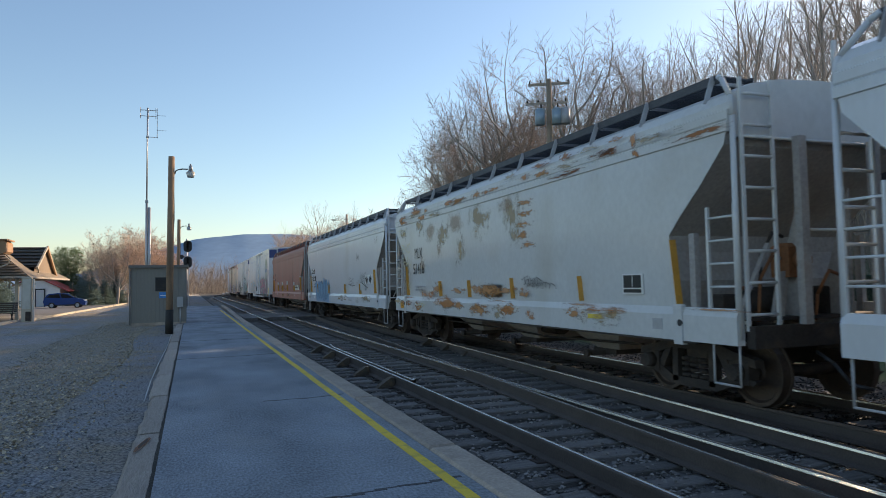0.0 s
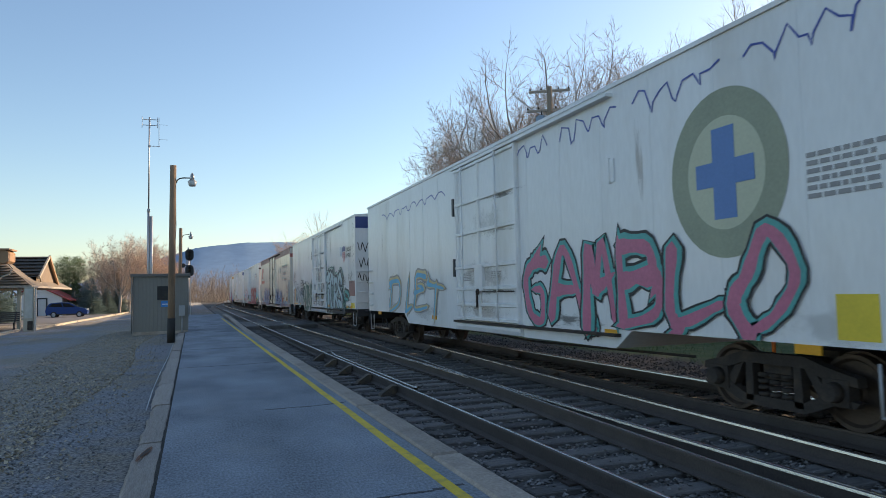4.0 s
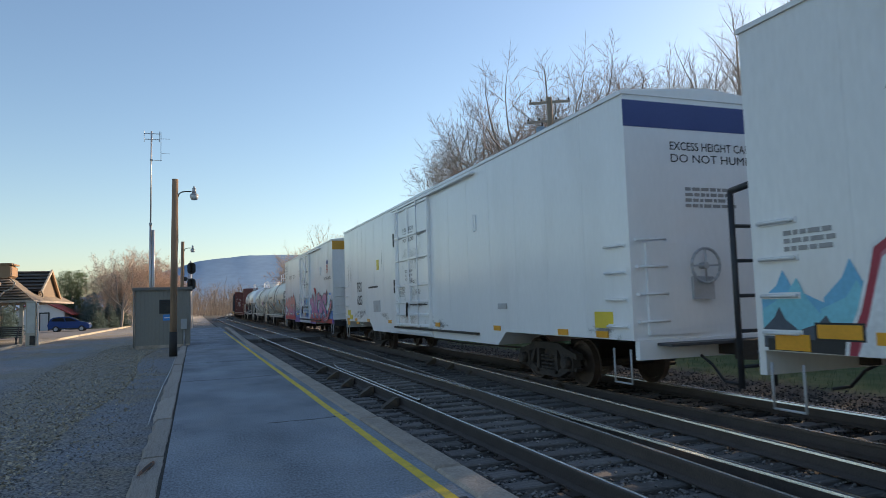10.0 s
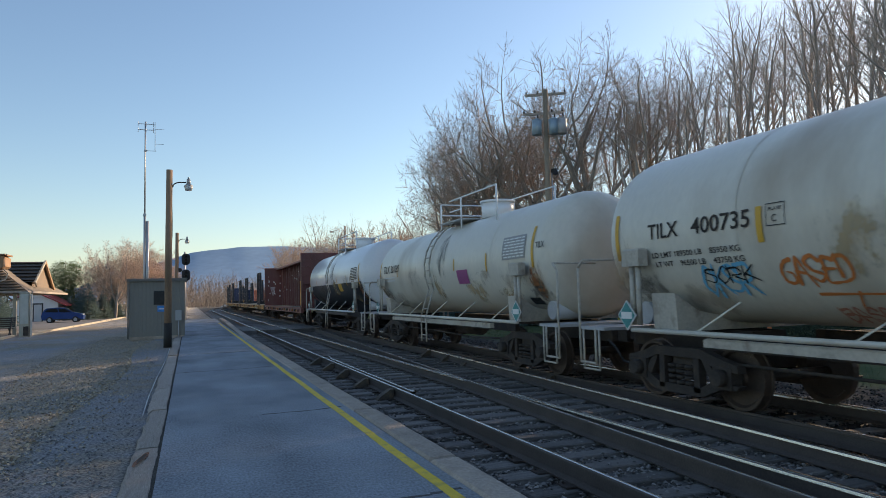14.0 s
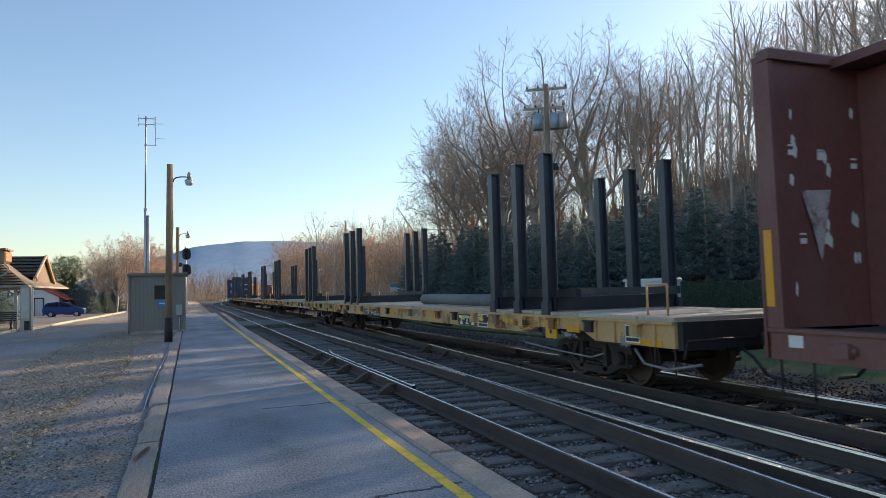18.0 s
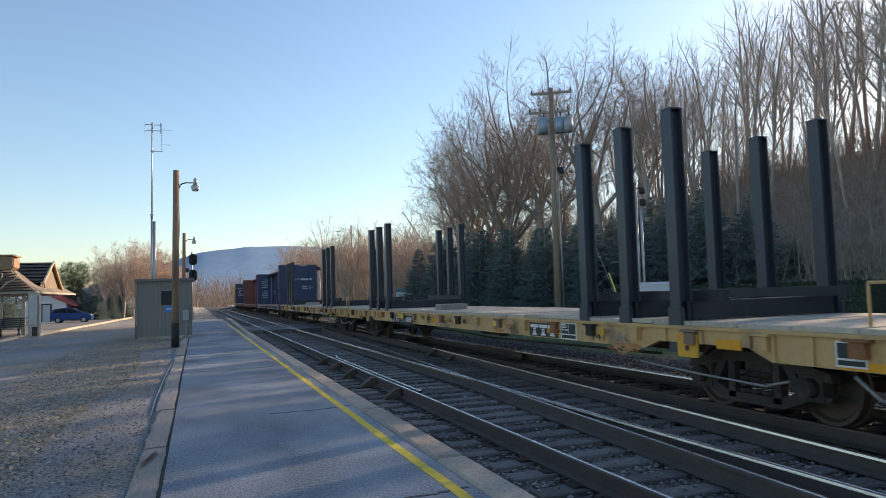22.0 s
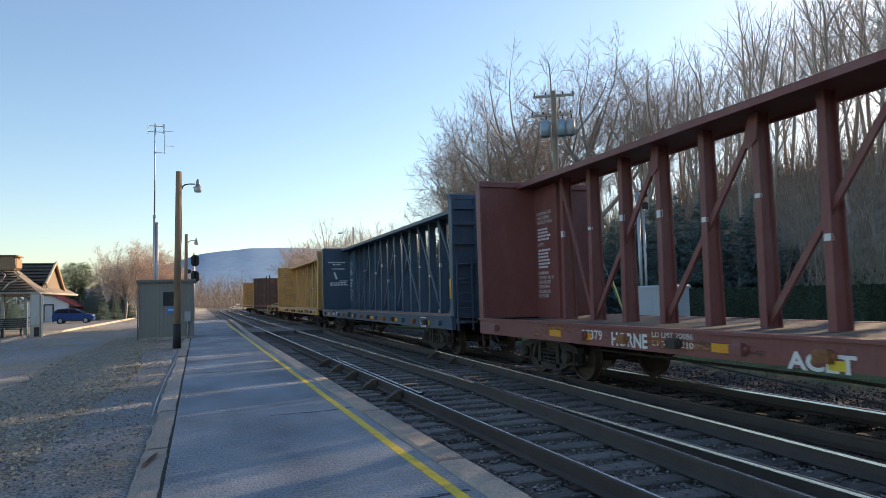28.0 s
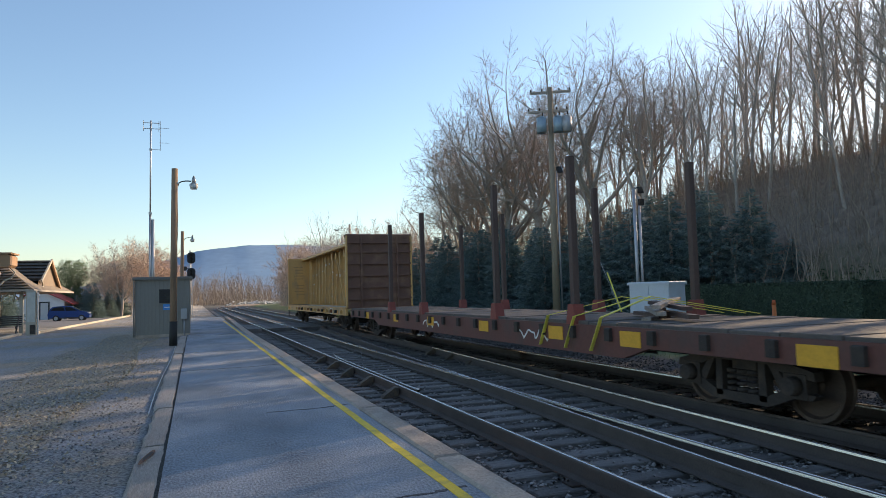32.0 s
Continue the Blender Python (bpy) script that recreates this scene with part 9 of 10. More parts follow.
def plant(kinds, i, x, y, scale=1.0, turn=None, z=None):
    src = kinds[i % len(kinds)]
    turn = rnd.uniform(0, 6.28) if turn is None else turn
    m = Matrix.Translation((x, y, height(x, y) if z is None else z)) @ Matrix.Rotation(turn, 4, "Z") @ Matrix.Scale(scale, 4)
    if src in used:
        t = copy_thing(src, m)
        t.scale = (scale, scale, scale)
    else:
        used.add(src)
        src.matrix_basis = m


# the large trees behind the utility pole
for i, (x, y, s, a) in enumerate(((24.0, 60, 1.04, 2.9), (23.0, 52, 1.12, 3.3), (23.2, 48, 1.22, 0.5), (25.2, 46, 1.30, 1.2), (27.2, 42, 1.02, 5.0), (28.6, 38, 0.9, 2.0), (26, 58, 1.1, 4.0), (23.4, 56, 1.10, 0.2), (24.0, 50.5, 1.20, 2.2), (30, 52, 0.92, 3.6), (24.2, 66, 0.82, 0.9), (33, 44, 0.82, 4.4), (23.6, 73, 0.68, 2.5), (25, 82, 0.6, 0.3))):
    plant(broad, i, x, y, s, a)
# the wood on the slope
k = 0
for row in range(8):
    y = -16.0
    while y < 56:
        x = 28 + row * 2.7 + rnd.uniform(-1.4, 1.4) + (2.5 if y > 34 else 0)
        plant(slim, k, x, y, rnd.uniform(0.72, 1.02) * (0.74 if row < 2 else 0.88) * (1.12 if 22 < y < 46 else 1.0))
        k += 1
        y += rnd.uniform(2.9, 5.0)
# unseen trees beyond the view's right edge, added to shade the near platform
for x, y in ((25, 4), (27.5, 9), (24.5, 12.5), (29, 14.5), (26, 17.5), (31, 10), (33, 17), (25.5, 8), (28, 19), (24, 0), (30, 5)):
    plant(slim, k, x, y, rnd.uniform(0.75, 0.95))
    k += 1
# the line of trees along the track into the bend
y = 78.0
while y < 185:
    for off in (18, 25, 33):
        s = y
        p = track(s, 0)
        a = 0 if s < CURVE_AT else (s - CURVE_AT) / CURVE_R
        x = p.x + (off + rnd.uniform(-2.5, 2.5)) * math.cos(a)
        yy = p.y - off * math.sin(a) + rnd.uniform(-2, 2)
        kind = rnd.random()
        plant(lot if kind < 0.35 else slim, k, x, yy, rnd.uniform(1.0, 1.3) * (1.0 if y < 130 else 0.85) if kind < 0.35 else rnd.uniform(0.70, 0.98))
        k += 1
    y += rnd.uniform(4, 6.5)
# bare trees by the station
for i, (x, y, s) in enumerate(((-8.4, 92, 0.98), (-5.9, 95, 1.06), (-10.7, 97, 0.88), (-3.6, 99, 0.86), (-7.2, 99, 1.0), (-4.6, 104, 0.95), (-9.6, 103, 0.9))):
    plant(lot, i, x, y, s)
for i in range(9):
    plant(small, i, -2.6 - i * 1.2, 104 + (i % 3) * 6, 0.95)


def thicket(name, label, spots, material, seed, shoots=7):
    """Leafless undergrowth: crooked stems with fine side shoots. Each spot is (x, y, height, stem radius)."""
    rng = random.Random(seed)
    g = Geo()
    for x, y, h, r in spots:
        p = Vector((x, y, height(x, y) - 0.1))
        d = Vector((rng.uniform(-0.3, 0.3), rng.uniform(-0.3, 0.3), 1)).normalized()
        for i in range(3):
            q = p + d * (h / 3)
            g.tube(p, q, r * (1 - 0.28 * i), r * (1 - 0.28 * (i + 1)), n=3, caps=False)
            for j in range(shoots):
                o = p.lerp(q, rng.random())
                if i == 0 and j < shoots * 0.6:
                    continue
                a, l = rng.uniform(0, 6.28), h * rng.uniform(0.10, 0.26)
                e = o + Vector((math.cos(a) * l * 0.6, math.sin(a) * l * 0.6, l * rng.uniform(0.4, 1.0)))
                w = Vector((-math.sin(a), math.cos(a), 0)) * max(r * 0.35, 0.008)
                g.add([o - w, o + w, e], [(0, 1, 2)])
                for _ in range(2):
                    m = o.lerp(e, rng.uniform(0.3, 0.9))
                    e2 = m + Vector((rng.uniform(-0.5, 0.5) * l, rng.uniform(-0.5, 0.5) * l, rng.uniform(0.1, 0.6) * l))
                    g.add([m - w * 0.7, m + w * 0.7, e2], [(0, 1, 2)])
            p = q
            d = (d + Vector((rng.uniform(-0.25, 0.25), rng.uniform(-0.25, 0.25), 0))).normalized()
    return tagged(part(name, g, material), label, "brush", kind="stuff")


SAPLING = island_mat("sapling_stems", (0.20, 0.16, 0.13), (0.42, 0.33, 0.26))
FARWOOD = island_mat("far_twigs", (0.19, 0.155, 0.13), (0.36, 0.29, 0.24))
spots = [(rnd.uniform(21.5, 42), rnd.uniform(-8, 58), rnd.uniform(1.2, 4.2), rnd.uniform(0.012, 0.035)) for i in range(2400)]
spots += [(rnd.uniform(20.5, 36), rnd.uniform(48, 84), rnd.uniform(2.5, 7.5), rnd.uniform(0.014, 0.045)) for i in range(1500)]
thicket("saplings", "thin leafless saplings crowding the wooded slope", spots, SAPLING, 5)
spots = []
for i in range(1300):
    s = rnd.uniform(84, 190)
    off = rnd.uniform(15, 36)
    p = track(s, 0)
    a = 0 if s < CURVE_AT else (s - CURVE_AT) / CURVE_R
    spots.append((p.x + off * math.cos(a), p.y - off * math.sin(a), rnd.uniform(2.5, 7.0), rnd.uniform(0.02, 0.05)))
for i in range(1700):
    x, y = rnd.uniform(-18, 48), rnd.uniform(205, 300)
    if bend_dist(x, y) > 8 and x < 0.16 * y:
        spots.append((x, y, rnd.uniform(4, 10.5) if i % 3 else rnd.uniform(3, 5), rnd.uniform(0.05, 0.11)))
for i in range(260):
    y = rnd.uniform(112, 200)
    spots.append((-3.2 - rnd.uniform(0, 16), y, rnd.uniform(3, 7.5), rnd.uniform(0.03, 0.07)))
thicket("far_woods", "brown leafless woods round the far bend", spots, FARWOOD, 6, 9)

sp = [spruce(5.6, 2.1, 1, NEEDLE, "dense blue-green spruce beside the hedge"), spruce(4.8, 1.9, 2, NEEDLE, "dense dark spruce at the foot of the slope")]
pn = [spruce(7.5, 2.0, 3, PINE, "broad green pine behind the parking lot", "pine", 0.38)]
for i, (x, y, top) in enumerate(((17.6, 54.0, 5.50), (18.3, 51.0, 6.20), (18.0, 48.0, 6.05), (18.8, 45.5, 6.10), (18.4, 43.0, 5.95), (19.3, 41.0, 5.85), (18.6, 38.6, 5.60), (19.6, 36.6, 5.50), (18.8, 34.4, 5.30), (20.0, 32.6, 5.30), (19.4, 30.2, 5.15), (20.6, 28.6, 5.70), (21.4, 26.6, 6.25), (22.0, 24.6, 6.05), (23.0, 23.2, 5.90), (24.4, 22.4, 3.50), (20.6, 47.0, 6.40), (20.9, 43.5, 6.15), (21.3, 39.8, 5.85), (21.6, 36.0, 5.65), (22.2, 32.5, 5.80), (22.6, 29.5, 6.50), (23.6, 27.0, 6.45))):
    plant(sp, i, x, y, (top - height(x, y)) / (5.6 if i % 2 == 0 else 4.8))
for i, (x, y, s) in enumerate(((-11.2, 90, 0.80), (-9.9, 93, 0.72), (-12.3, 94, 0.78), (-13.3, 92, 0.62), (-14.6, 64, 0.62), (-16.0, 66, 0.66), (-17.6, 65, 0.7), (-15.2, 69, 0.7), (-8.9, 96, 0.66))):
    plant(sp, i, x, y, s)
plant(pn, 0, -14.6, 97, 1.0)

# brush on the slope: thin stems in clumps
g = Geo()
for i in range(11000):
    x, y = rnd.uniform(23.5, 44), rnd.uniform(-6, 70)
    z = height(x, y)
    hgt = rnd.uniform(0.5, 2.4) * (1.0 if x > 23 else 0.6)
    a, b = rnd.uniform(-0.35, 0.35) * hgt, rnd.uniform(-0.35, 0.35) * hgt
    w = rnd.uniform(0.008, 0.022)
    ca, sa = math.cos(i), math.sin(i)
    g.add([(x - w * ca, y - w * sa, z), (x + w * ca, y + w * sa, z), (x + a, y + b, z + hgt)], [(0, 1, 2)])
    for q in range(3):
        u = rnd.uniform(0.3, 0.8)
        px, py, pz = x + a * u, y + b * u, z + hgt * u
        dx, dy = rnd.uniform(-0.5, 0.5), rnd.uniform(-0.5, 0.5)
        g.add([(px, py, pz), (px + 0.012, py - 0.012, pz + 0.02), (px + dx, py + dy, pz + rnd.uniform(0.1, 0.6))], [(0, 1, 2)])
tagged(part("brush", g, BRUSH), "tangled leafless brush on the slope", "brush", kind="stuff")
g = Geo()
GRASS = island_mat("grass_blades", (0.05, 0.095, 0.02), (0.13, 0.15, 0.055))
for i in range(16000):
    x, y = rnd.uniform(11.3, 20), rnd.uniform(4, 75)
    z = height(x, y)
    hgt = rnd.uniform(0.04, 0.13)
    g.add([(x - 0.012, y, z), (x + 0.012, y + 0.01, z), (x + rnd.uniform(-0.05, 0.05), y + rnd.uniform(-0.05, 0.05), z + hgt)], [(0, 1, 2)])
tagged(part("grass", g, GRASS), "short winter grass beyond the tracks", "grass", kind="stuff")


def hedge(x0, x1, y0, y1, z1):
    t = thing("hedge", "long clipped dark evergreen hedge", "hedge")
    part("core", Geo().box(x0 + 0.08, x1 - 0.08, y0 + 0.08, y1 - 0.08, -0.4, z1 - 0.08), YEW, t)
    g = Geo()
    def leaf(p, nrm):
        a = Vector(nrm).orthogonal().normalized()
        a.rotate(Matrix.Rotation(rnd.uniform(0, 6.28), 3, Vector(nrm)))
        b = Vector(nrm).cross(a)
        s = rnd.uniform(0.03, 0.07)
        o = Vector(nrm) * rnd.uniform(-0.02, 0.08)
        p = Vector(p) + o
        g.add([p - a * s, p + b * s * 0.6 + Vector(nrm) * 0.03, p + a * s, p - b * s * 0.6 + Vector(nrm) * 0.01], [(0, 1, 2, 3)])
    for i in range(5200):
        leaf((x0 + 0.07, rnd.uniform(y0, y1), rnd.uniform(-0.35, z1)), (-1, 0, 0))
    for i in range(3200):
        leaf((rnd.uniform(x0, x1), rnd.uniform(y0, y1), z1 - 0.07), (0, 0, 1))
    for i in range(800):
        leaf((rnd.uniform(x0, x1), y0 + 0.07, rnd.uniform(-0.35, z1)), (0, -1, 0))
    part("leaves", g, YEW, t)["kind"] = "stuff"


hedge(18.6, 20.2, 14.7, 23.2, 1.52)

# ---- gravel lot ----
spots = []
for i in range(15000):
    y = 2.0 + 34 * rnd.random() ** 1.8
    x = -0.62 - (0.3 + y * 0.33) * rnd.random() ** 0.8
    spots.append((x, y, height(x, y) + 0.005))
stones("gravel", spots, PEBBLE, 0.016, "loose grey gravel beside the timber kerb", "gravel")
g = Geo()
for i in range(11000):
    y = 3 + 34 * rnd.random() ** 1.4
    x = -1.5 - 0.35 * math.sin(y * 0.4 - 2.0) * 0.5 - (2.4 * rnd.random() ** 1.5 if rnd.random() < 0.9 else rnd.uniform(-0.6, 0.2))
    s = rnd.uniform(0.012, 0.032)
    a = rnd.uniform(0, 6.28)
    c_, s_ = math.cos(a) * s, math.sin(a) * s
    z = height(x, y) + 0.01
    g.add([(x - c_, y - s_, z), (x - s_ * 0.6, y + c_ * 0.6, z + rnd.uniform(0.005, 0.03)), (x + c_, y + s_, z + rnd.uniform(0, 0.02)), (x + s_ * 0.6, y - c_ * 0.6, z)], [(0, 1, 2, 3)])
tagged(part("dead_leaves", g, LEAF), "scattered dry brown leaves on the gravel", "leaves", kind="stuff")

# ---- poles and signals ----
POLEWOOD = mat("pole_wood", (0.29, 0.185, 0.115), 0.8, var=0.3, scale=2, fine=24, bump=0.3, dirt=(0.04, 0.028, 0.02), dirt_amount=0.7, dirt_scale=1.2, stretch=(3, 3, 0.35))
GALV = mat("galvanised_steel", (0.42, 0.43, 0.45), 0.45, 0.6, var=0.12, scale=3, fine=30)
LAMPGREY = mat("lamp_housing", (0.36, 0.37, 0.38), 0.5, 0.4, var=0.1)
LENS = mat("lamp_lens", (0.55, 0.56, 0.55), 0.2, 0.0, var=0.05, bump=0)


def platform_lamp(x, y, z0, top):
    t = thing("lamp_post", "brown wooden post with a gooseneck yard lamp", "lamp post", "platform lamp posts")
    part("post", Geo().tube((x, y, z0), (x + 0.07, y, top), 0.125, 0.105, n=14), POLEWOOD, t)
    part("post_foot", Geo().tube((x, y, z0), (x + 0.015, y, z0 + 0.95), 0.135, 0.132, n=14), mat("tarred_foot", (0.02, 0.018, 0.016), 0.7), t, "tarred dark foot of the post")
    arm = [(x + 0.17, y, top - 0.62), (x + 0.20, y, top - 0.52), (x + 0.28, y, top - 0.46), (x + 0.42, y, top - 0.43), (x + 0.62, y, top - 0.43)]
    part("arm", Geo().path(arm, 0.022, 8), BLACK, t, "curved black gooseneck arm")
    lx = x + 0.70
    lamp = part("lamp_head", Geo().tube((lx, y, top - 0.50), (lx, y, top - 0.30), 0.075, 0.06, n=12).tube((lx, y, top - 0.56), (lx, y, top - 0.50), 0.16, 0.10, n=14).tube((lx, y, top - 0.30), (lx, y, top - 0.24), 0.03, n=8), LAMPGREY, t)
    part("lens", Geo().tube((lx, y, top - 0.72), (lx, y, top - 0.56), 0.11, 0.16, n=14), LENS, lamp, "ribbed glass lamp bowl")
    part("cable", Geo().path([(x + 0.15, y - 0.02, top - 0.6), (x + 0.17, y - 0.03, top - 2.2), (x + 0.12, y - 0.04, top - 3.0)], 0.008, 5), BLACK, t)


platform_lamp(-0.70, 25.6, -0.17, 6.17)
platform_lamp(-0.80, 49.0, -0.17, 6.15)

sg = thing("railway_signal", "black two-headed railway signal on a grey mast", "signal")
part("mast", Geo().tube((-0.30, 60.2, -0.3), (-0.30, 60.2, 5.6), 0.07, n=10), GALV, sg)
part("ladder", Geo().bar((-0.45, 60.3, 0), (-0.45, 60.3, 4.6), 0.04).bar((-0.15, 60.35, 0), (-0.15, 60.35, 4.6), 0.04), GALV, sg)
for z in (4.98, 3.66):
    n = 24
    pts = [(-0.22 + 0.33 * math.cos(2 * math.pi * i / n), z + (0.28 * math.sin(2 * math.pi * i / n) + (0.20 if math.sin(2 * math.pi * i / n) > 0 else -0.20))) for i in range(n)]
    hd = part("signal_head", Geo().prism(pts, "y", 60.0, 60.06), BLACK, sg, "black oval signal background")
    for dz in (0.25, -0.02, -0.29):
        part("hood", Geo().tube((-0.22, 59.98, z + dz), (-0.22, 59.72, z + dz), 0.11, 0.12, n=12, caps=False), BLACK, hd)
        part("lens", Geo().tube((-0.22, 59.97, z + dz), (-0.22, 59.99, z + dz), 0.09, n=12), GRIME, hd)
part("marker_light", Geo().tube((-0.70, 60.0, 4.1), (-0.70, 60.25, 4.1), 0.18, n=14).bar((-0.70, 60.2, 4.1), (-0.30, 60.2, 4.1), 0.05), BLACK, sg)

an = thing("antenna_mast", "tall thin steel mast with radio antennas", "antenna")
part("mast", Geo().tube((-2.60, 46, -0.17), (-2.57, 46, 7.0), 0.07, n=8).tube((-2.57, 46, 7.0), (-2.54, 46, 12.9), 0.045, n=8), GALV, an)
part("stub_mast", Geo().tube((-2.42, 46, -0.17), (-2.42, 46, 6.6), 0.10, 0.09, n=10), GALV, an)
part("clamp", Geo().box(-2.66, -2.48, 45.9, 46.1, 6.9, 7.05), GALV, an)
part("clamp", Geo().box(-2.62, -2.46, 45.9, 46.1, 11.0, 11.1), GALV, an)
for z in (12.75, 12.38):
    ya = part("antenna", Geo().bar((-2.98, 46, z), (-2.02, 46, z), 0.04), GALV, an, "horizontal radio antenna boom")
    for i, x in enumerate((-2.96, -2.5, -2.06)):
        part("element", Geo().tube((x, 46, z - 0.16), (x, 46, z + 0.16), 0.018, n=6), GALV, ya)
part("side_antenna", Geo().bar((-2.54, 46, 11.05), (-1.92, 46, 11.05), 0.03).bar((-1.98, 46, 11.0), (-1.98, 46, 12.9), 0.035).bar((-1.98, 46, 12.45), (-1.45, 46, 12.45), 0.02).bar((-1.98, 46, 11.5), (-1.45, 46, 11.5), 0.02), GALV, an)

up = thing("utility_pole", "weathered wooden utility pole with transformers and crossarms", "utility pole")
ux, uy = 16.85, 29.55
part("pole", Geo().tube((ux - 0.1, uy, -0.5), (ux, uy, 11.66), 0.19, 0.13, n=14), mat("pale_pole_wood", (0.30, 0.235, 0.17), 0.85, var=0.25, scale=2, fine=24, bump=0.3, stretch=(3, 3, 0.35), dirt=(0.18, 0.10, 0.055), dirt_amount=0.5, dirt_scale=0.5), up)
ARM = Vector((1.75, -0.98, 0)).normalized()
for z, a, b in ((11.42, -1.02, 1.02), (10.45, -1.16, 0.86)):
    p, q = Vector((ux, uy, z)) + ARM * a, Vector((ux, uy, z)) + ARM * b
    ca = part("crossarm", Geo().bar(p, q, 0.10, 0.12), TIMBER, up)
    for u in (0.03, 0.3, 0.72, 0.97):
        o = p.lerp(q, u)
        part("insulator", Geo().tube(o + Vector((0, 0, 0.05)), o + Vector((0, 0, 0.20)), 0.045, 0.03, n=8), GRIME, ca)
    for s in (-1, 1):
        part("brace", Geo().bar(Vector((ux, uy, z - 0.55)), Vector((ux, uy, z - 0.03)) + ARM * 0.5 * s, 0.04, 0.02), GALV, ca)
TRAFO = mat("transformer_grey_blue", (0.30, 0.40, 0.47), 0.45, 0.2, var=0.12, scale=3)
for d, m_ in ((-0.52, TRAFO), (0.30, TRAFO), (0.72, GREY)):
    o = Vector((ux, uy, 9.30)) + ARM * d + Vector((-0.1, -0.25, 0))
    tk = part("transformer", Geo().tube(o, o + Vector((0, 0, 0.75)), 0.24, n=18).tube(o + Vector((0, 0, 0.75)), o + Vector((0, 0, 0.82)), 0.25, 0.16, n=18), m_, up, "grey-blue cylindrical transformer")
    part("bushing", Geo().tube(o + Vector((0.08, 0, 0.8)), o + Vector((0.08, 0, 1.05)), 0.035, n=8), GRIME, tk)
part("cutout", Geo().box(ux + 0.1, ux + 0.35, uy - 0.35, uy - 0.1, 7.3, 7.6), BLACK, up)
part("conduit", Geo().tube((ux + 0.12, uy - 0.2, 0), (ux + 0.10, uy - 0.18, 7.4), 0.04, n=8), GALV, up)
part("guy_wire", Geo().tube((ux, uy, 8.8), (15.95, 22.5, -0.3), 0.01, n=5), GALV, up)
part("guy_guard", Geo().tube((16.18, 24.2, 2.15), (15.95, 22.5, -0.3), 0.035, n=6), STRAP, up, "yellow plastic guy-wire guard")

def far_pole(x, y, top):
    t = thing("utility_pole", "dark wooden utility pole along the bend", "utility pole")
    part("pole", Geo().tube((x, y, -0.4), (x, y, top), 0.17, 0.12, n=10), BARK, t)
    part("arm", Geo().path([(x, y, top - 0.9), (x - 0.9, y, top - 0.5), (x - 1.7, y, top - 0.8)], 0.04), GALV, t)
    part("lamp_head", Geo().bevel(x - 2.1, x - 1.6, y - 0.15, y + 0.15, top - 0.95, top - 0.75, 0.03), LAMPGREY, t)
far_pole(20.4, 92.8, 11.4)

lp = thing("light_pole", "grey steel twin light pole beside the cabinet", "light pole")
part("pole", Geo().tube((15.44, 21.14, -0.4), (15.44, 21.14, 5.2), 0.07, 0.06, n=10), GALV, lp)
part("conduit", Geo().tube((15.60, 21.06, -0.4), (15.60, 21.06, 4.9), 0.05, n=10), GALV, lp)
part("lamp_bracket", Geo().path([(15.44, 21.14, 5.16), (15.54, 21.08, 5.24), (15.66, 21.02, 5.2)], 0.03), BLACK, lp)
part("lamp_head", Geo().tube((15.66, 21.02, 5.24), (15.66, 21.02, 5.02), 0.07, 0.12, n=10), GRIME, lp)
part("box", Geo().bevel(15.52, 15.72, 20.92, 21.02, 4.55, 4.8, 0.02), GRIME, lp)

sg = thing("railway_signal", "pale lattice signal mast with a caged ladder, seen from behind", "signal")
for x in (10.25, 10.95):
    part("mast", Geo().tube((x, 64, -0.4), (x, 64, 4.1), 0.05, n=8), GALV, sg)
for k in range(9):
    part("rung", Geo().bar((10.25, 63.97, 0.3 + 0.44 * k), (10.95, 63.97, 0.3 + 0.44 * k), 0.04), GALV, sg)
for k, x in enumerate((10.42, 10.6, 10.78)):
    part("cage_bar", Geo().bar((x, 63.7, 0.5 + 0.1 * k), (x, 63.7, 4.0 - 0.1 * k), 0.045), GALV, sg)
for z in (0.9, 1.9, 2.9, 3.8):
    part("cage_hoop", Geo().path([(10.25, 63.97, z), (10.32, 63.72, z), (10.88, 63.72, z), (10.95, 63.97, z)], 0.025), GALV, sg)
part("signal_head", Geo().prism([(10.6 + 0.5 * math.cos(math.pi * i / 12), 4.05 + 0.42 * math.sin(math.pi * i / 12)) for i in range(13)], "y", 63.98, 64.1), BLACK, sg, "black rounded signal background")
# evergreen ground cover on the foot of the bank
IVY = island_mat("ivy_leaves", (0.03, 0.05, 0.025), (0.09, 0.12, 0.06))
g = Geo()
for i in range(9000):
    x, y = 20.2 + 5.0 * rnd.random() ** 1.3, rnd.uniform(2, 24)
    z = height(x, y) + rnd.uniform(0, 0.5) * rnd.random()
    s_, a = rnd.uniform(0.05, 0.12), rnd.uniform(0, 6.28)
    ca, sa = math.cos(a) * s_, math.sin(a) * s_
    g.add([(x - ca, y - sa, z), (x - 0.5 * sa, y + 0.5 * ca, z + s_ * 0.9), (x + ca, y + sa, z + s_ * 0.5)], [(0, 1, 2)])
tagged(part("ground_ivy", g, IVY), "dark evergreen ground cover at the foot of the bank", "ground cover", kind="stuff")

# ---- trackside things ----
CAB = mat("cabinet_paint", (0.56, 0.60, 0.64), 0.45, var=0.06, scale=2, fine=20, bump=0.02, dirt=(0.40, 0.40, 0.38), dirt_amount=0.3, dirt_scale=2)
cb = thing("equipment_cabinet", "pale grey steel equipment cabinet on a concrete pad", "cabinet")
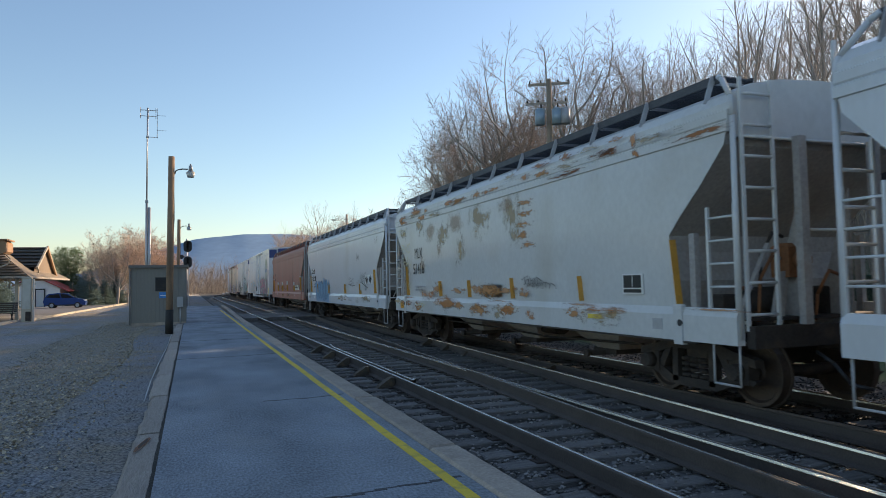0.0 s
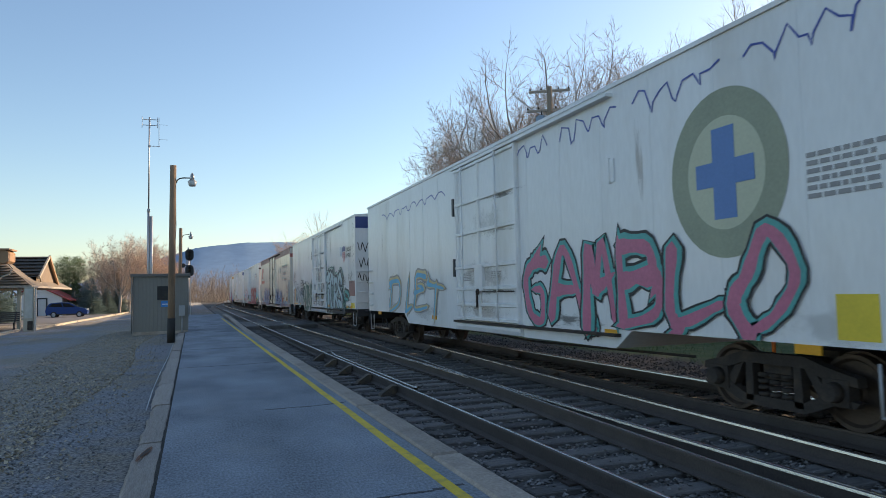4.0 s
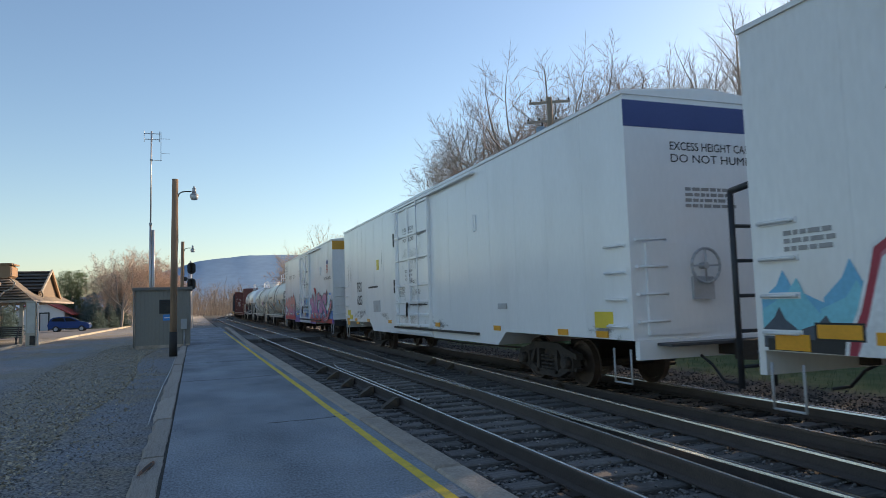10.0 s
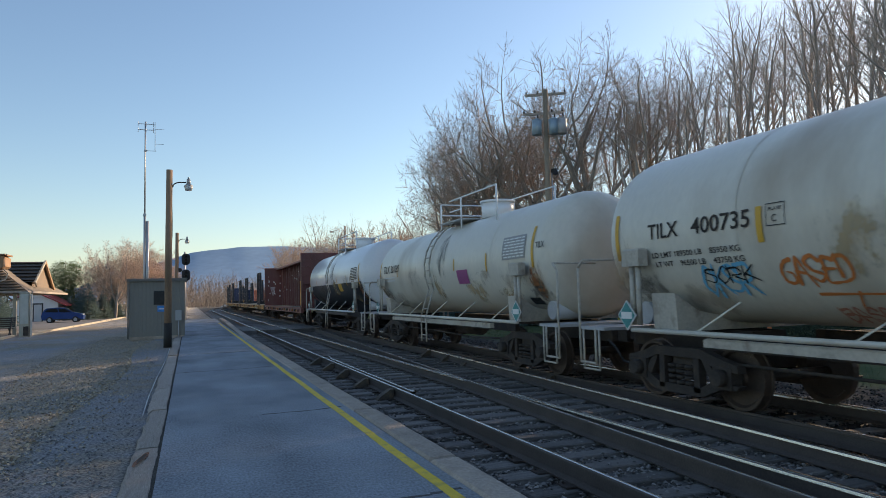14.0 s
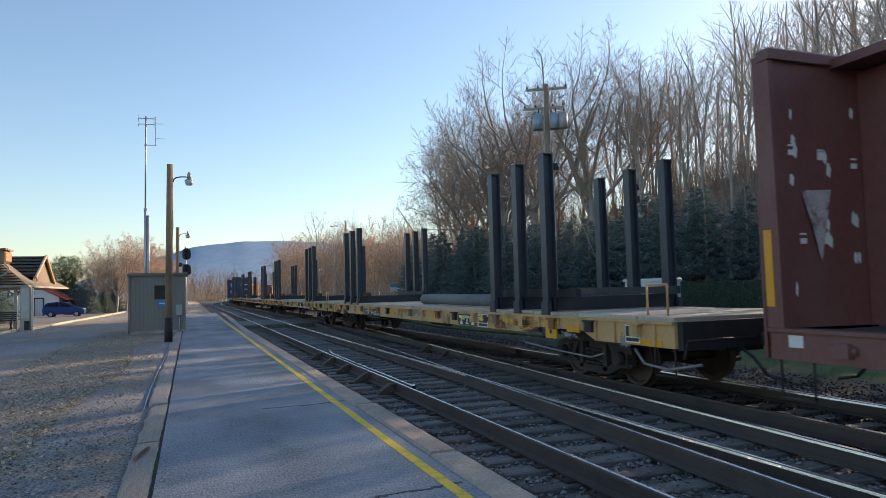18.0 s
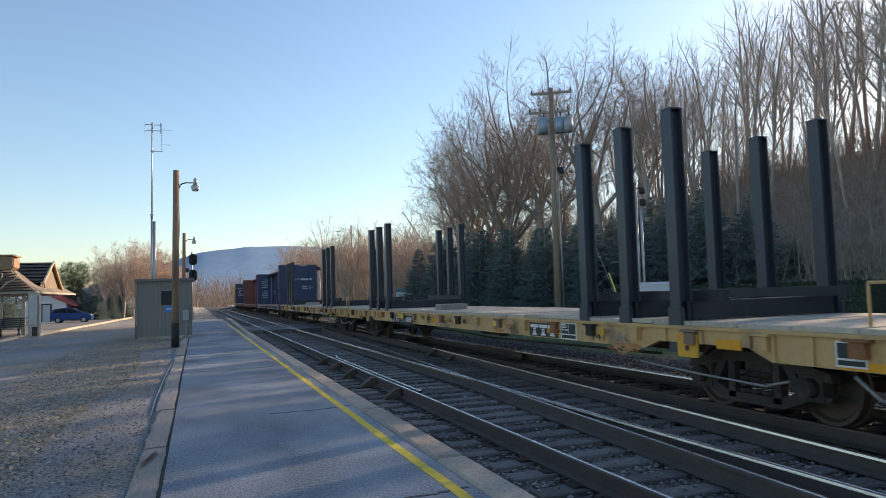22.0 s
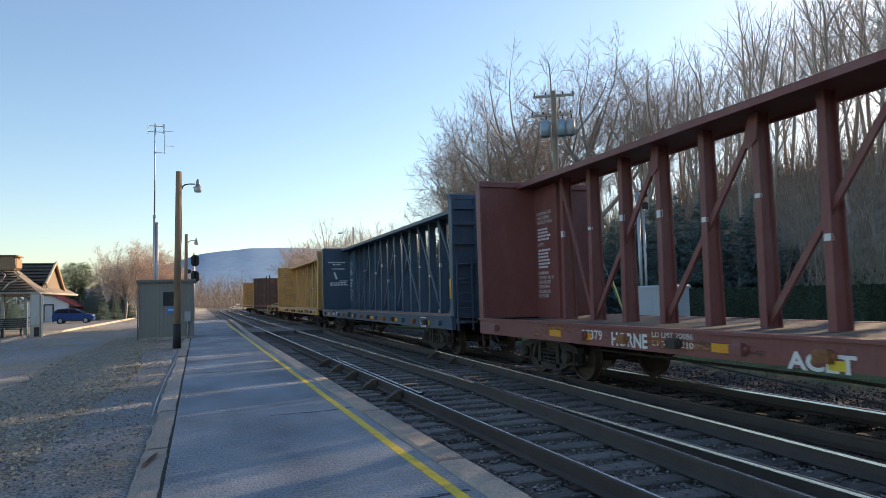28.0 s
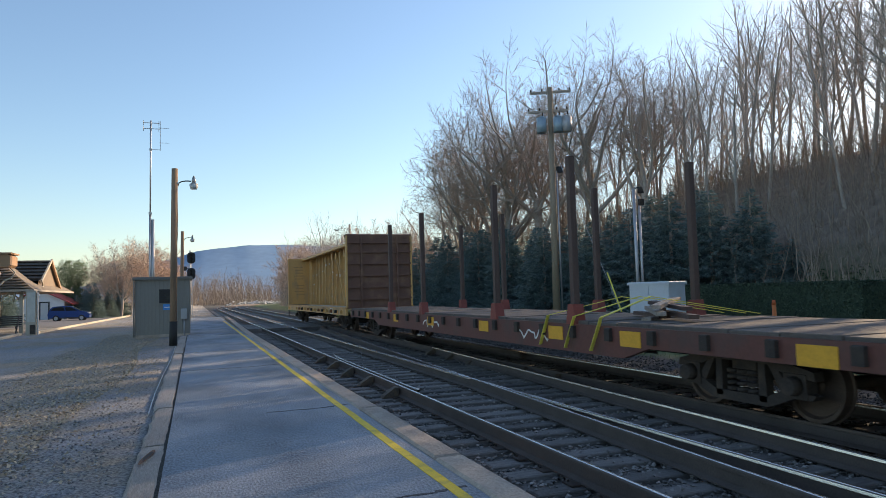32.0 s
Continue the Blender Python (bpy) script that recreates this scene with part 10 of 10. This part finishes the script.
cm = Matrix.Translation((15.05, 19.55, -0.4)) @ Matrix.Rotation(radians(-71), 4, "Z") @ Matrix.Diagonal((0.92, 1.08, 0.985, 1.0))
part("pad", Geo().box(-1.0, 1.0, -0.6, 0.6, 0.0, 0.12, m=cm), CONCRETE, cb)
part("body", Geo().box(-0.85, 0.85, -0.45, 0.45, 0.12, 2.02, m=cm), CAB, cb)
part("lid", Geo().bevel(-0.9, 0.9, -0.5, 0.5, 2.02, 2.12, 0.03, m=cm), CAB, cb)
for s in (-1, 1):
    part("door", Geo().box(-0.83 if s < 0 else 0.01, -0.01 if s < 0 else 0.83, -0.468, -0.45, 0.2, 1.96, m=cm), CAB, cb)
part("handle", Geo().box(-0.08, 0.08, -0.49, -0.465, 0.9, 1.0, m=cm), GRIME, cb)
part("label_bars", Geo().box(-0.5, 0.2, -0.472, -0.468, 0.42, 0.5, m=cm), GRIME, cb)
mk = thing("marker_post", "short orange cable marker post", "marker post")
part("post", Geo().tube((14.4, 13.9, -0.4), (14.4, 13.9, 0.95), 0.055, n=10), mat("orange_plastic", (0.62, 0.16, 0.04), 0.5, var=0.1), mk)
part("cap", Geo().tube((14.4, 13.9, 0.95), (14.4, 13.9, 1.08), 0.06, 0.04, n=10), mat("orange_cap", (0.55, 0.11, 0.03), 0.5, var=0.1), mk)
sn = thing("trackside_sign", "small blue and white sign on two posts", "sign")
part("panel", Geo().box(16.5, 18.0, 57.45, 57.5, 1.35, 2.05), CLEAN, sn)
part("header", Geo().box(16.5, 18.0, 57.43, 57.448, 1.78, 2.05), spray("sign_blue", (0.07, 0.30, 0.42)), sn)
for x in (16.6, 17.9):
    part("post", Geo().box(x - 0.04, x + 0.04, 57.5, 57.58, -0.4, 2.05), GALV, sn)
spots = []
for i in range(260):
    spots.append((17 + rnd.gauss(0, 3.0), 196 + rnd.gauss(0, 3), -0.3 + abs(rnd.gauss(0, 0.35))))
stones("rubble_heap", spots, island_mat("pale_rubble", (0.35, 0.34, 0.32), (0.62, 0.60, 0.58)), 0.45, "heap of pale broken rock beside the bend", "rubble")

# ---- equipment shed ----
SIDING = mat("taupe_siding", (0.215, 0.20, 0.175), 0.6, var=0.08, scale=1.5, fine=18, bump=0.05, dirt=(0.14, 0.125, 0.105), dirt_amount=0.35, dirt_scale=1.3, stretch=(1, 1, 0.4))
shed = thing("equipment_shed", "taupe metal-clad equipment shed with a flat roof", "shed")
part("foundation", Geo().box(-2.36, -0.19, 31.82, 34.6, -0.3, 0.06), CONCRETE, shed)
part("wall", Geo().box(-2.38, -0.17, 31.82, 34.6, 0.06, 2.42), SIDING, shed)
n = 14
rib = Geo().prism([(-0.03, 0), (0.03, 0), (0.018, -0.007), (-0.018, -0.007)], "z", 0.06, 2.40).mesh("siding_rib", SIDING)
for i in range(n + 1):
    r = part("siding_rib", rib, None, shed)
    r.location = (-2.34 + 2.13 * i / n, 31.82, 0)
part("roof", Geo().bevel(-2.48, -0.08, 31.7, 34.7, 2.42, 2.54, 0.02), mat("shed_roof", (0.16, 0.15, 0.135), 0.6, var=0.1), shed)
part("vent_frame", Geo().box(-1.42, -0.90, 31.79, 31.82, 1.40, 2.0), BLACK, shed)
for i in range(6):
    part("vent_slat", Geo().bar((-1.40, 31.77, 1.47 + i * 0.09), (-0.92, 31.77, 1.47 + i * 0.09), 0.05, 0.012), GRIME, shed)
sgn = part("notice", Geo().box(-1.27, -0.90, 31.785, 31.80, 1.10, 1.36), spray("notice_blue", (0.03, 0.22, 0.55)), shed, "small blue notice")
part("notice_print", Geo().box(-1.22, -0.95, 31.782, 31.785, 1.20, 1.24), PALE, sgn)
part("downpipe", Geo().tube((-2.42, 31.78, 0.0), (-2.42, 31.78, 2.42), 0.03, n=8), SIDING, shed)
part("meter_box", Geo().bevel(-0.55, -0.30, 31.70, 31.82, 0.7, 1.15, 0.02), LAMPGREY, shed)
part("conduit", Geo().tube((-0.42, 31.78, -0.15), (-0.42, 31.78, 0.7), 0.025, n=8), GALV, shed)

# ---- station ----
SHINGLE = mat("brown_shingles", (0.11, 0.098, 0.085), 0.85, var=0.3, scale=2, fine=16, bump=0.3, stretch=(1, 4, 4))
TRIM = mat("orange_brown_trim", (0.32, 0.185, 0.10), 0.6, var=0.15, scale=2)
CREAMPAINT = mat("cream_paint", (0.40, 0.36, 0.29), 0.6, var=0.1, scale=2)
st = thing("station_canopy", "brown shingled station canopy roof on timber posts", "canopy")
SHINGLE_OLD = mat("weathered_shingles", (0.19, 0.155, 0.12), 0.85, var=0.3, scale=2, fine=16, bump=0.3, stretch=(1, 4, 4))
E0, E1, EX, TX = 44.4, 58.0, -8.6, -11.3
hip = part("hip_roof", Geo().add([(-22, E0, 2.36), (EX, E0, 2.36), (TX, 49.0, 4.2), (-22, 49.0, 4.2), (EX, E1, 2.36), (TX, 54.0, 4.2), (-22, E0, 2.26), (EX, E0, 2.26), (EX, E1, 2.26), (-22, E1, 2.26)],
                               [(0, 1, 2, 3), (1, 4, 5, 2), (3, 2, 5), (0, 6, 7, 1), (1, 7, 8, 4), (6, 9, 8, 7)]), SHINGLE_OLD, st, "weathered brown hipped canopy roof")
for i in range(11):
    u = (i + 0.5) / 11
    part("shingle_course", Geo().bar((-22, E0 + 4.6 * u, 2.375 + 1.84 * u), (EX + (TX - EX) * u, E0 + 4.6 * u, 2.375 + 1.84 * u), 0.36, 0.02), SHINGLE_OLD, hip)
# cross gable facing the tracks
GA, GB, GM, GT = (48.3, 2.98), (54.9, 2.42), 51.4, 4.40
part("gable_roof", Geo().add([(-8.95, GA[0], GA[1]), (-8.95, GM, GT), (-13, GM, GT), (-12, GA[0], GA[1]), (-8.95, GB[0], GB[1]), (-12, GB[0], GB[1])], [(0, 1, 2, 3), (1, 4, 5, 2)]), SHINGLE, st, "dark shingled cross gable")
for i in range(6):
    u = (i + 0.5) / 6
    part("shingle_course", Geo().bar((-12.2, GA[0] + (GM - GA[0]) * u, GA[1] + (GT - GA[1]) * u + 0.02), (-8.93, GA[0] + (GM - GA[0]) * u, GA[1] + (GT - GA[1]) * u + 0.02), 0.42, 0.025), SHINGLE, st)
part("gable", Geo().add([(-9.1, GA[0], 2.5), (-9.1, GA[0], GA[1]), (-9.1, GM, GT - 0.08), (-9.1, GB[0], GB[1])], [(0, 1, 2, 3)]), mat("gable_boards", (0.20, 0.15, 0.11), 0.8, var=0.2, scale=2, fine=14, stretch=(1, 6, 1)), st, "brown boarded gable")
part("barge_board", Geo().bar((-8.92, GA[0] - 0.1, GA[1] - 0.06), (-8.92, GM, GT), 0.10, 0.16), CREAMPAINT, st, "cream gable trim")
# this board's orange stands for sunlight on it, put into the trim colour
part("barge_board", Geo().bar((-8.92, GB[0] + 0.1, GB[1] - 0.05), (-8.92, GM, GT), 0.10, 0.20), TRIM, st, "gable trim with orange sunlight painted into its colour")
part("king_post", Geo().path([(-8.98, GA[0] + 0.2, GA[1] - 0.1), (-8.98, GA[0] + 0.55, 3.0), (-8.98, GA[0] + 0.7, 2.62), (-8.98, GA[0] + 0.3, 2.5)], 0.05), CREAMPAINT, st)
part("fascia", Geo().box(-22, EX + 0.01, E0 - 0.03, E0, 2.25, 2.37).box(EX, EX + 0.03, E0, E1, 2.25, 2.37), BARK, st)
for x in (-10.5, -9.35, -13.6, -17.0):
    part("post", Geo().bevel(x - 0.09, x + 0.09, 45.1, 45.28, -0.2, 2.4, 0.01), CREAMPAINT, st)
    for s in (-1, 1):
        part("bracket", Geo().bar((x, 45.2, 1.75), (x + s * 0.75, 45.2, 2.36), 0.08), CREAMPAINT, st)
part("beam", Geo().box(-20, -9.1, 45.1, 45.28, 2.22, 2.36), CREAMPAINT, st)
part("front_fascia", Geo().prism([(-13.5, 3.58), (-9.6, 3.58), (-9.45, 3.7), (-9.45, 4.18), (-9.6, 4.3), (-13.5, 4.3)], "y", 43.0, 44.6), TRIM, st, "orange-brown boxed end of the front roof")
part("front_cap", Geo().box(-13.6, -9.38, 42.9, 44.7, 4.3, 4.38), TRIM, st)
for x in (-9.6, -10.3):
    part("iron_bracket", Geo().path([(x, 43.6, 3.58), (x + 0.25, 43.6, 3.3), (x + 0.1, 43.6, 3.0), (x - 0.3, 43.7, 2.85), (x - 0.6, 43.8, 2.5)], 0.045), BARK, st, "curved dark bracket")
for q in range(3):
    part("eave_bracket", Geo().path([(-9.2 - 1.3 * q, 44.6, 2.36), (-9.6 - 1.3 * q, 44.9, 2.25), (-9.75 - 1.3 * q, 45.1, 1.7)], 0.05), CREAMPAINT, st)
sb = thing("station_house", "dim station house wall behind the canopy", "house")
part("wall", Geo().box(-22, -13.4, 49, 56, -0.3, 2.6), mat("station_wall", (0.16, 0.12, 0.09), 0.8, var=0.2, scale=2, fine=14), sb)
for x in (-15.2, -17.4, -19.6):
    w_ = part("window", Geo().box(x - 0.5, x + 0.5, 48.95, 49.0, 0.7, 2.0), BLACK, sb)
    part("window_frame", Geo().box(x - 0.56, x + 0.56, 48.93, 48.955, 1.32, 1.38).box(x - 0.03, x + 0.03, 48.93, 48.955, 0.7, 2.0), CREAMPAINT, w_)
nb = thing("notice_board", "cream upright notice case beside the drive", "notice board")
part("case", Geo().bevel(-8.55, -8.07, 42.3, 42.55, -0.2, 2.25, 0.03), CREAMPAINT, nb)
part("front", Geo().box(-8.50, -8.12, 42.28, 42.30, 0.55, 2.15), mat("notice_pane", (0.45, 0.45, 0.42), 0.3, var=0.2, scale=4), nb)
part("side_post", Geo().box(-8.03, -7.96, 42.35, 42.5, -0.2, 2.15), GALV, nb)
part("base_panel", Geo().box(-8.35, -8.1, 42.27, 42.30, -0.1, 0.4), GRIME, nb)
bn = thing("bench", "dark slatted bench under the canopy", "bench")
for i in range(6):
    part("slat", Geo().bar((-12.0, 43.6 + i * 0.08, 0.28), (-9.1, 43.6 + i * 0.08, 0.28), 0.06, 0.03), BLACK, bn)
for i in range(5):
    part("back_slat", Geo().bar((-12.0, 44.1 + i * 0.03, 0.4 + i * 0.11), (-9.1, 44.1 + i * 0.03, 0.4 + i * 0.11), 0.03, 0.08), BLACK, bn)
for x in (-11.8, -11.0, -10.2, -9.3):
    part("leg", Geo().bar((x, 43.6, -0.18), (x + 0.05, 44.15, 0.85), 0.06).bar((x, 44.1, -0.18), (x, 43.65, 0.3), 0.06), BLACK, bn)

gr = thing("garage", "small white garage with a red metal roof", "garage")
part("wall", Geo().prism([(-19.15, -0.5), (-13.95, -0.5), (-13.95, 1.75), (-16.55, 3.1), (-19.15, 1.75)], "y", 88, 95), mat("white_clapboard", (0.66, 0.66, 0.66), 0.6, var=0.06, scale=2, stretch=(1, 1, 6)), gr)
REDROOF = mat("red_metal_roof", (0.33, 0.045, 0.04), 0.5, var=0.12, scale=2)
for s in (-1, 1):
    part("roof", Geo().bar((-16.55, 91.4, 3.2), (-16.55 + s * 3.5, 91.4, 1.40), 7.6, 0.10), REDROOF, gr, "red metal roof slope")
dr = part("door", Geo().box(-17.25, -15.55, 87.94, 88.0, -0.4, 1.6), mat("garage_door_grey", (0.50, 0.51, 0.52), 0.6, var=0.1), gr)
part("door_frame", Geo().box(-17.37, -17.23, 87.9, 88.0, -0.4, 1.599).box(-15.57, -15.43, 87.9, 88.0, -0.4, 1.599).box(-17.37, -15.43, 87.9, 88.0, 1.6, 1.74).box(-16.45, -16.35, 87.9, 87.95, -0.4, 1.6), BLACK, dr)
part("gable_vent", Geo().tube((-16.55, 88.0, 2.3), (-16.55, 87.95, 2.3), 0.18, n=14), GREY, gr)

# parked car
CARBLUE = mat("blue_car_paint", (0.025, 0.075, 0.26), 0.22, 0.3, var=0.05, bump=0)
CARGLASS = mat("car_glass", (0.015, 0.018, 0.022), 0.08, 0.0, var=0.05, bump=0)
TYRE = mat("tyre", (0.02, 0.02, 0.02), 0.85, var=0.2)
pc = thing("parked_car", "blue compact SUV parked on the drive", "car", m=Matrix.Translation((-12.0, 79.0, -0.32)) @ Matrix.Diagonal((0.84, 0.9, 0.93, 1.0)))
side = [(-2.2, 0.35), (-2.28, 0.75), (-2.2, 1.05), (-1.95, 1.45), (-1.7, 1.60), (-0.7, 1.68), (0.25, 1.60), (1.2, 1.10), (1.95, 0.95), (2.25, 0.7), (2.22, 0.35), (1.85, 0.30), (-1.85, 0.30)]
part("body", Geo().prism(side, "y", -0.85, 0.85), CARBLUE, pc)
for s in (-1, 1):
    y = s * 0.856
    part("side_window", Geo().prism([(-1.95, 1.20), (-1.6, 1.50), (-0.6, 1.58), (-0.42, 1.14)], "y", y - 0.006, y + 0.006), CARGLASS, pc)
    part("side_window", Geo().prism([(-0.32, 1.14), (-0.48, 1.58), (0.22, 1.52), (0.95, 1.12)], "y", y - 0.006, y + 0.006), CARGLASS, pc)
    for x in (-1.38, 1.38):
        wl = part("wheel", Geo().tube((x, s * 0.70, 0.33), (x, s * 0.88, 0.33), 0.34, n=20), TYRE, pc)
        part("rim", Geo().tube((x, s * 0.88, 0.33), (x, s * 0.89, 0.33), 0.21, n=14), GALV, wl)
    part("door_handle", Geo().box(-0.2, 0.0, y - 0.02, y + 0.02, 0.98, 1.01), BLACK, pc)
    part("headlight", Geo().bevel(1.95, 2.2, s * 0.6 - 0.2, s * 0.6 + 0.2, 0.78, 0.92, 0.02), LENS, pc)
    part("tail_light", Geo().bevel(-2.24, -2.1, s * 0.68 - 0.14, s * 0.68 + 0.14, 0.8, 1.1, 0.02), SPRED, pc)
    part("sill_trim", Geo().box(-1.9, 1.9, y - 0.008, y + 0.008, 0.30, 0.42), BLACK, pc)
part("windscreen", Geo().add([(0.31, -0.70, 1.59), (0.31, 0.70, 1.59), (1.215, 0.78, 1.115), (1.215, -0.78, 1.115)], [(0, 1, 2, 3)]), CARGLASS, pc)

# drive with its kerb, fence
DRIVE = mat("drive_asphalt", (0.13, 0.13, 0.135), 0.85, var=0.15, scale=1, fine=40, bump=0.2)
tagged(part("road", Geo().add([(-30, 44, -0.155), (-8.4, 43, -0.155), (-7.7, 96, -0.34), (-30, 100, -0.34)], [(0, 1, 2, 3)]), DRIVE), "grey asphalt drive beside the gravel lot", "road", kind="structure")
dk = thing("drive_kerb", "pale concrete kerb along the drive", "kerb", kind="structure")
me = Geo().bevel(-0.11, 0.11, 0, 2.9, -0.3, 0.13, 0.02).mesh("kerb_stone", mat("pale_kerb", (0.42, 0.37, 0.29), 0.85, var=0.2, scale=2, fine=24, rand=0.6))
for i in range(18):
    o = part("kerb_stone", me, None, dk)
    o.location = (-8.4 + 0.7 * i / 18, 43 + i * 2.95, -0.165 - 0.19 * i / 18)
    o.rotation_euler = (0, 0, -0.013 + rnd.uniform(-0.01, 0.01))
me = Geo().bevel(-0.11, 0.11, 0, 2.9, -0.3, 0.11, 0.02).mesh("kerb_stone", dk.children[0].data.materials[0])
for i in range(6):
    o = part("kerb_stone", me, None, dk)
    o.location = (-8.5 - 0.1 * i, 25.5 + i * 2.95, -0.165)
fn = thing("rail_fence", "dark timber post and rail fence", "fence")
for i in range(5):
    part("post", Geo().box(-12.2 + i * 1.1 - 0.07, -12.2 + i * 1.1 + 0.07, 98, 98.14, -0.4, 1.0), BARK, fn)
for z in (0.35, 0.8):
    part("rail", Geo().box(-12.2, -7.8, 97.95, 98.0, z, z + 0.12), BARK, fn)

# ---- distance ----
# the pale blue base colour carries the haze of the distance
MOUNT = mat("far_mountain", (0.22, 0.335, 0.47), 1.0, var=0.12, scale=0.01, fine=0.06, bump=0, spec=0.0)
ridge = [(-900, 8), (-420, 14), (-196, 34), (-146, 56), (-52, 84), (2, 101), (60, 109), (104, 114), (211, 115), (260, 112), (380, 108), (560, 98), (900, 80), (1500, 40)]
v, f = [], []
for i in range(160):
    x = -900 + 2400 * i / 159
    z = float(np.interp(x, [p[0] for p in ridge], [p[1] for p in ridge])) + 1.2 * noise.noise((x * 0.02, 0, 0)) + 0.6 * noise.noise((x * 0.09, 3, 0))
    v += [(x, 1500, z), (x, 1430, z * 0.82), (x * 0.95, 1300, z * 0.45), (x * 0.9, 1100, -1)]
for i in range(159):
    for j in range(3):
        f.append((i * 4 + j, i * 4 + j + 1, i * 4 + 5 + j, i * 4 + 4 + j))
tagged(part("backdrop", Geo().add(v, f, True), MOUNT), "wooded mountain ridge in the distance, haze painted into its blue colour", "mountain", kind="structure")


# ---- what moves: the train rolls past ----
KNOTS = [(0, 0), (3.4, 44.2), (6, 78.9), (8.6, 114.1), (10, 133.1), (13, 173.2), (16.6, 221.3), (25.5, 340.1), (28, 373.55), (31.6, 421.4), (32, 426.6)]


def run(t):
    """Metres that the train has covered by t seconds."""
    return float(np.interp(t, [k[0] for k in KNOTS], [k[1] for k in KNOTS]))


def motions():
    for car, centre, half in CARS:
        rows = []
        for i in range(65):
            t = i * 0.5
            s = centre - run(t)
            p, q = track(s - half, 7.5, RAIL_Z), track(s + half, 7.5, RAIL_Z)
            d = q - p
            rows.append((t, Matrix.Translation((p + q) / 2) @ Matrix.Rotation(math.atan2(-d.x, d.y), 4, "Z")))
        walk(car, rows)


motions()
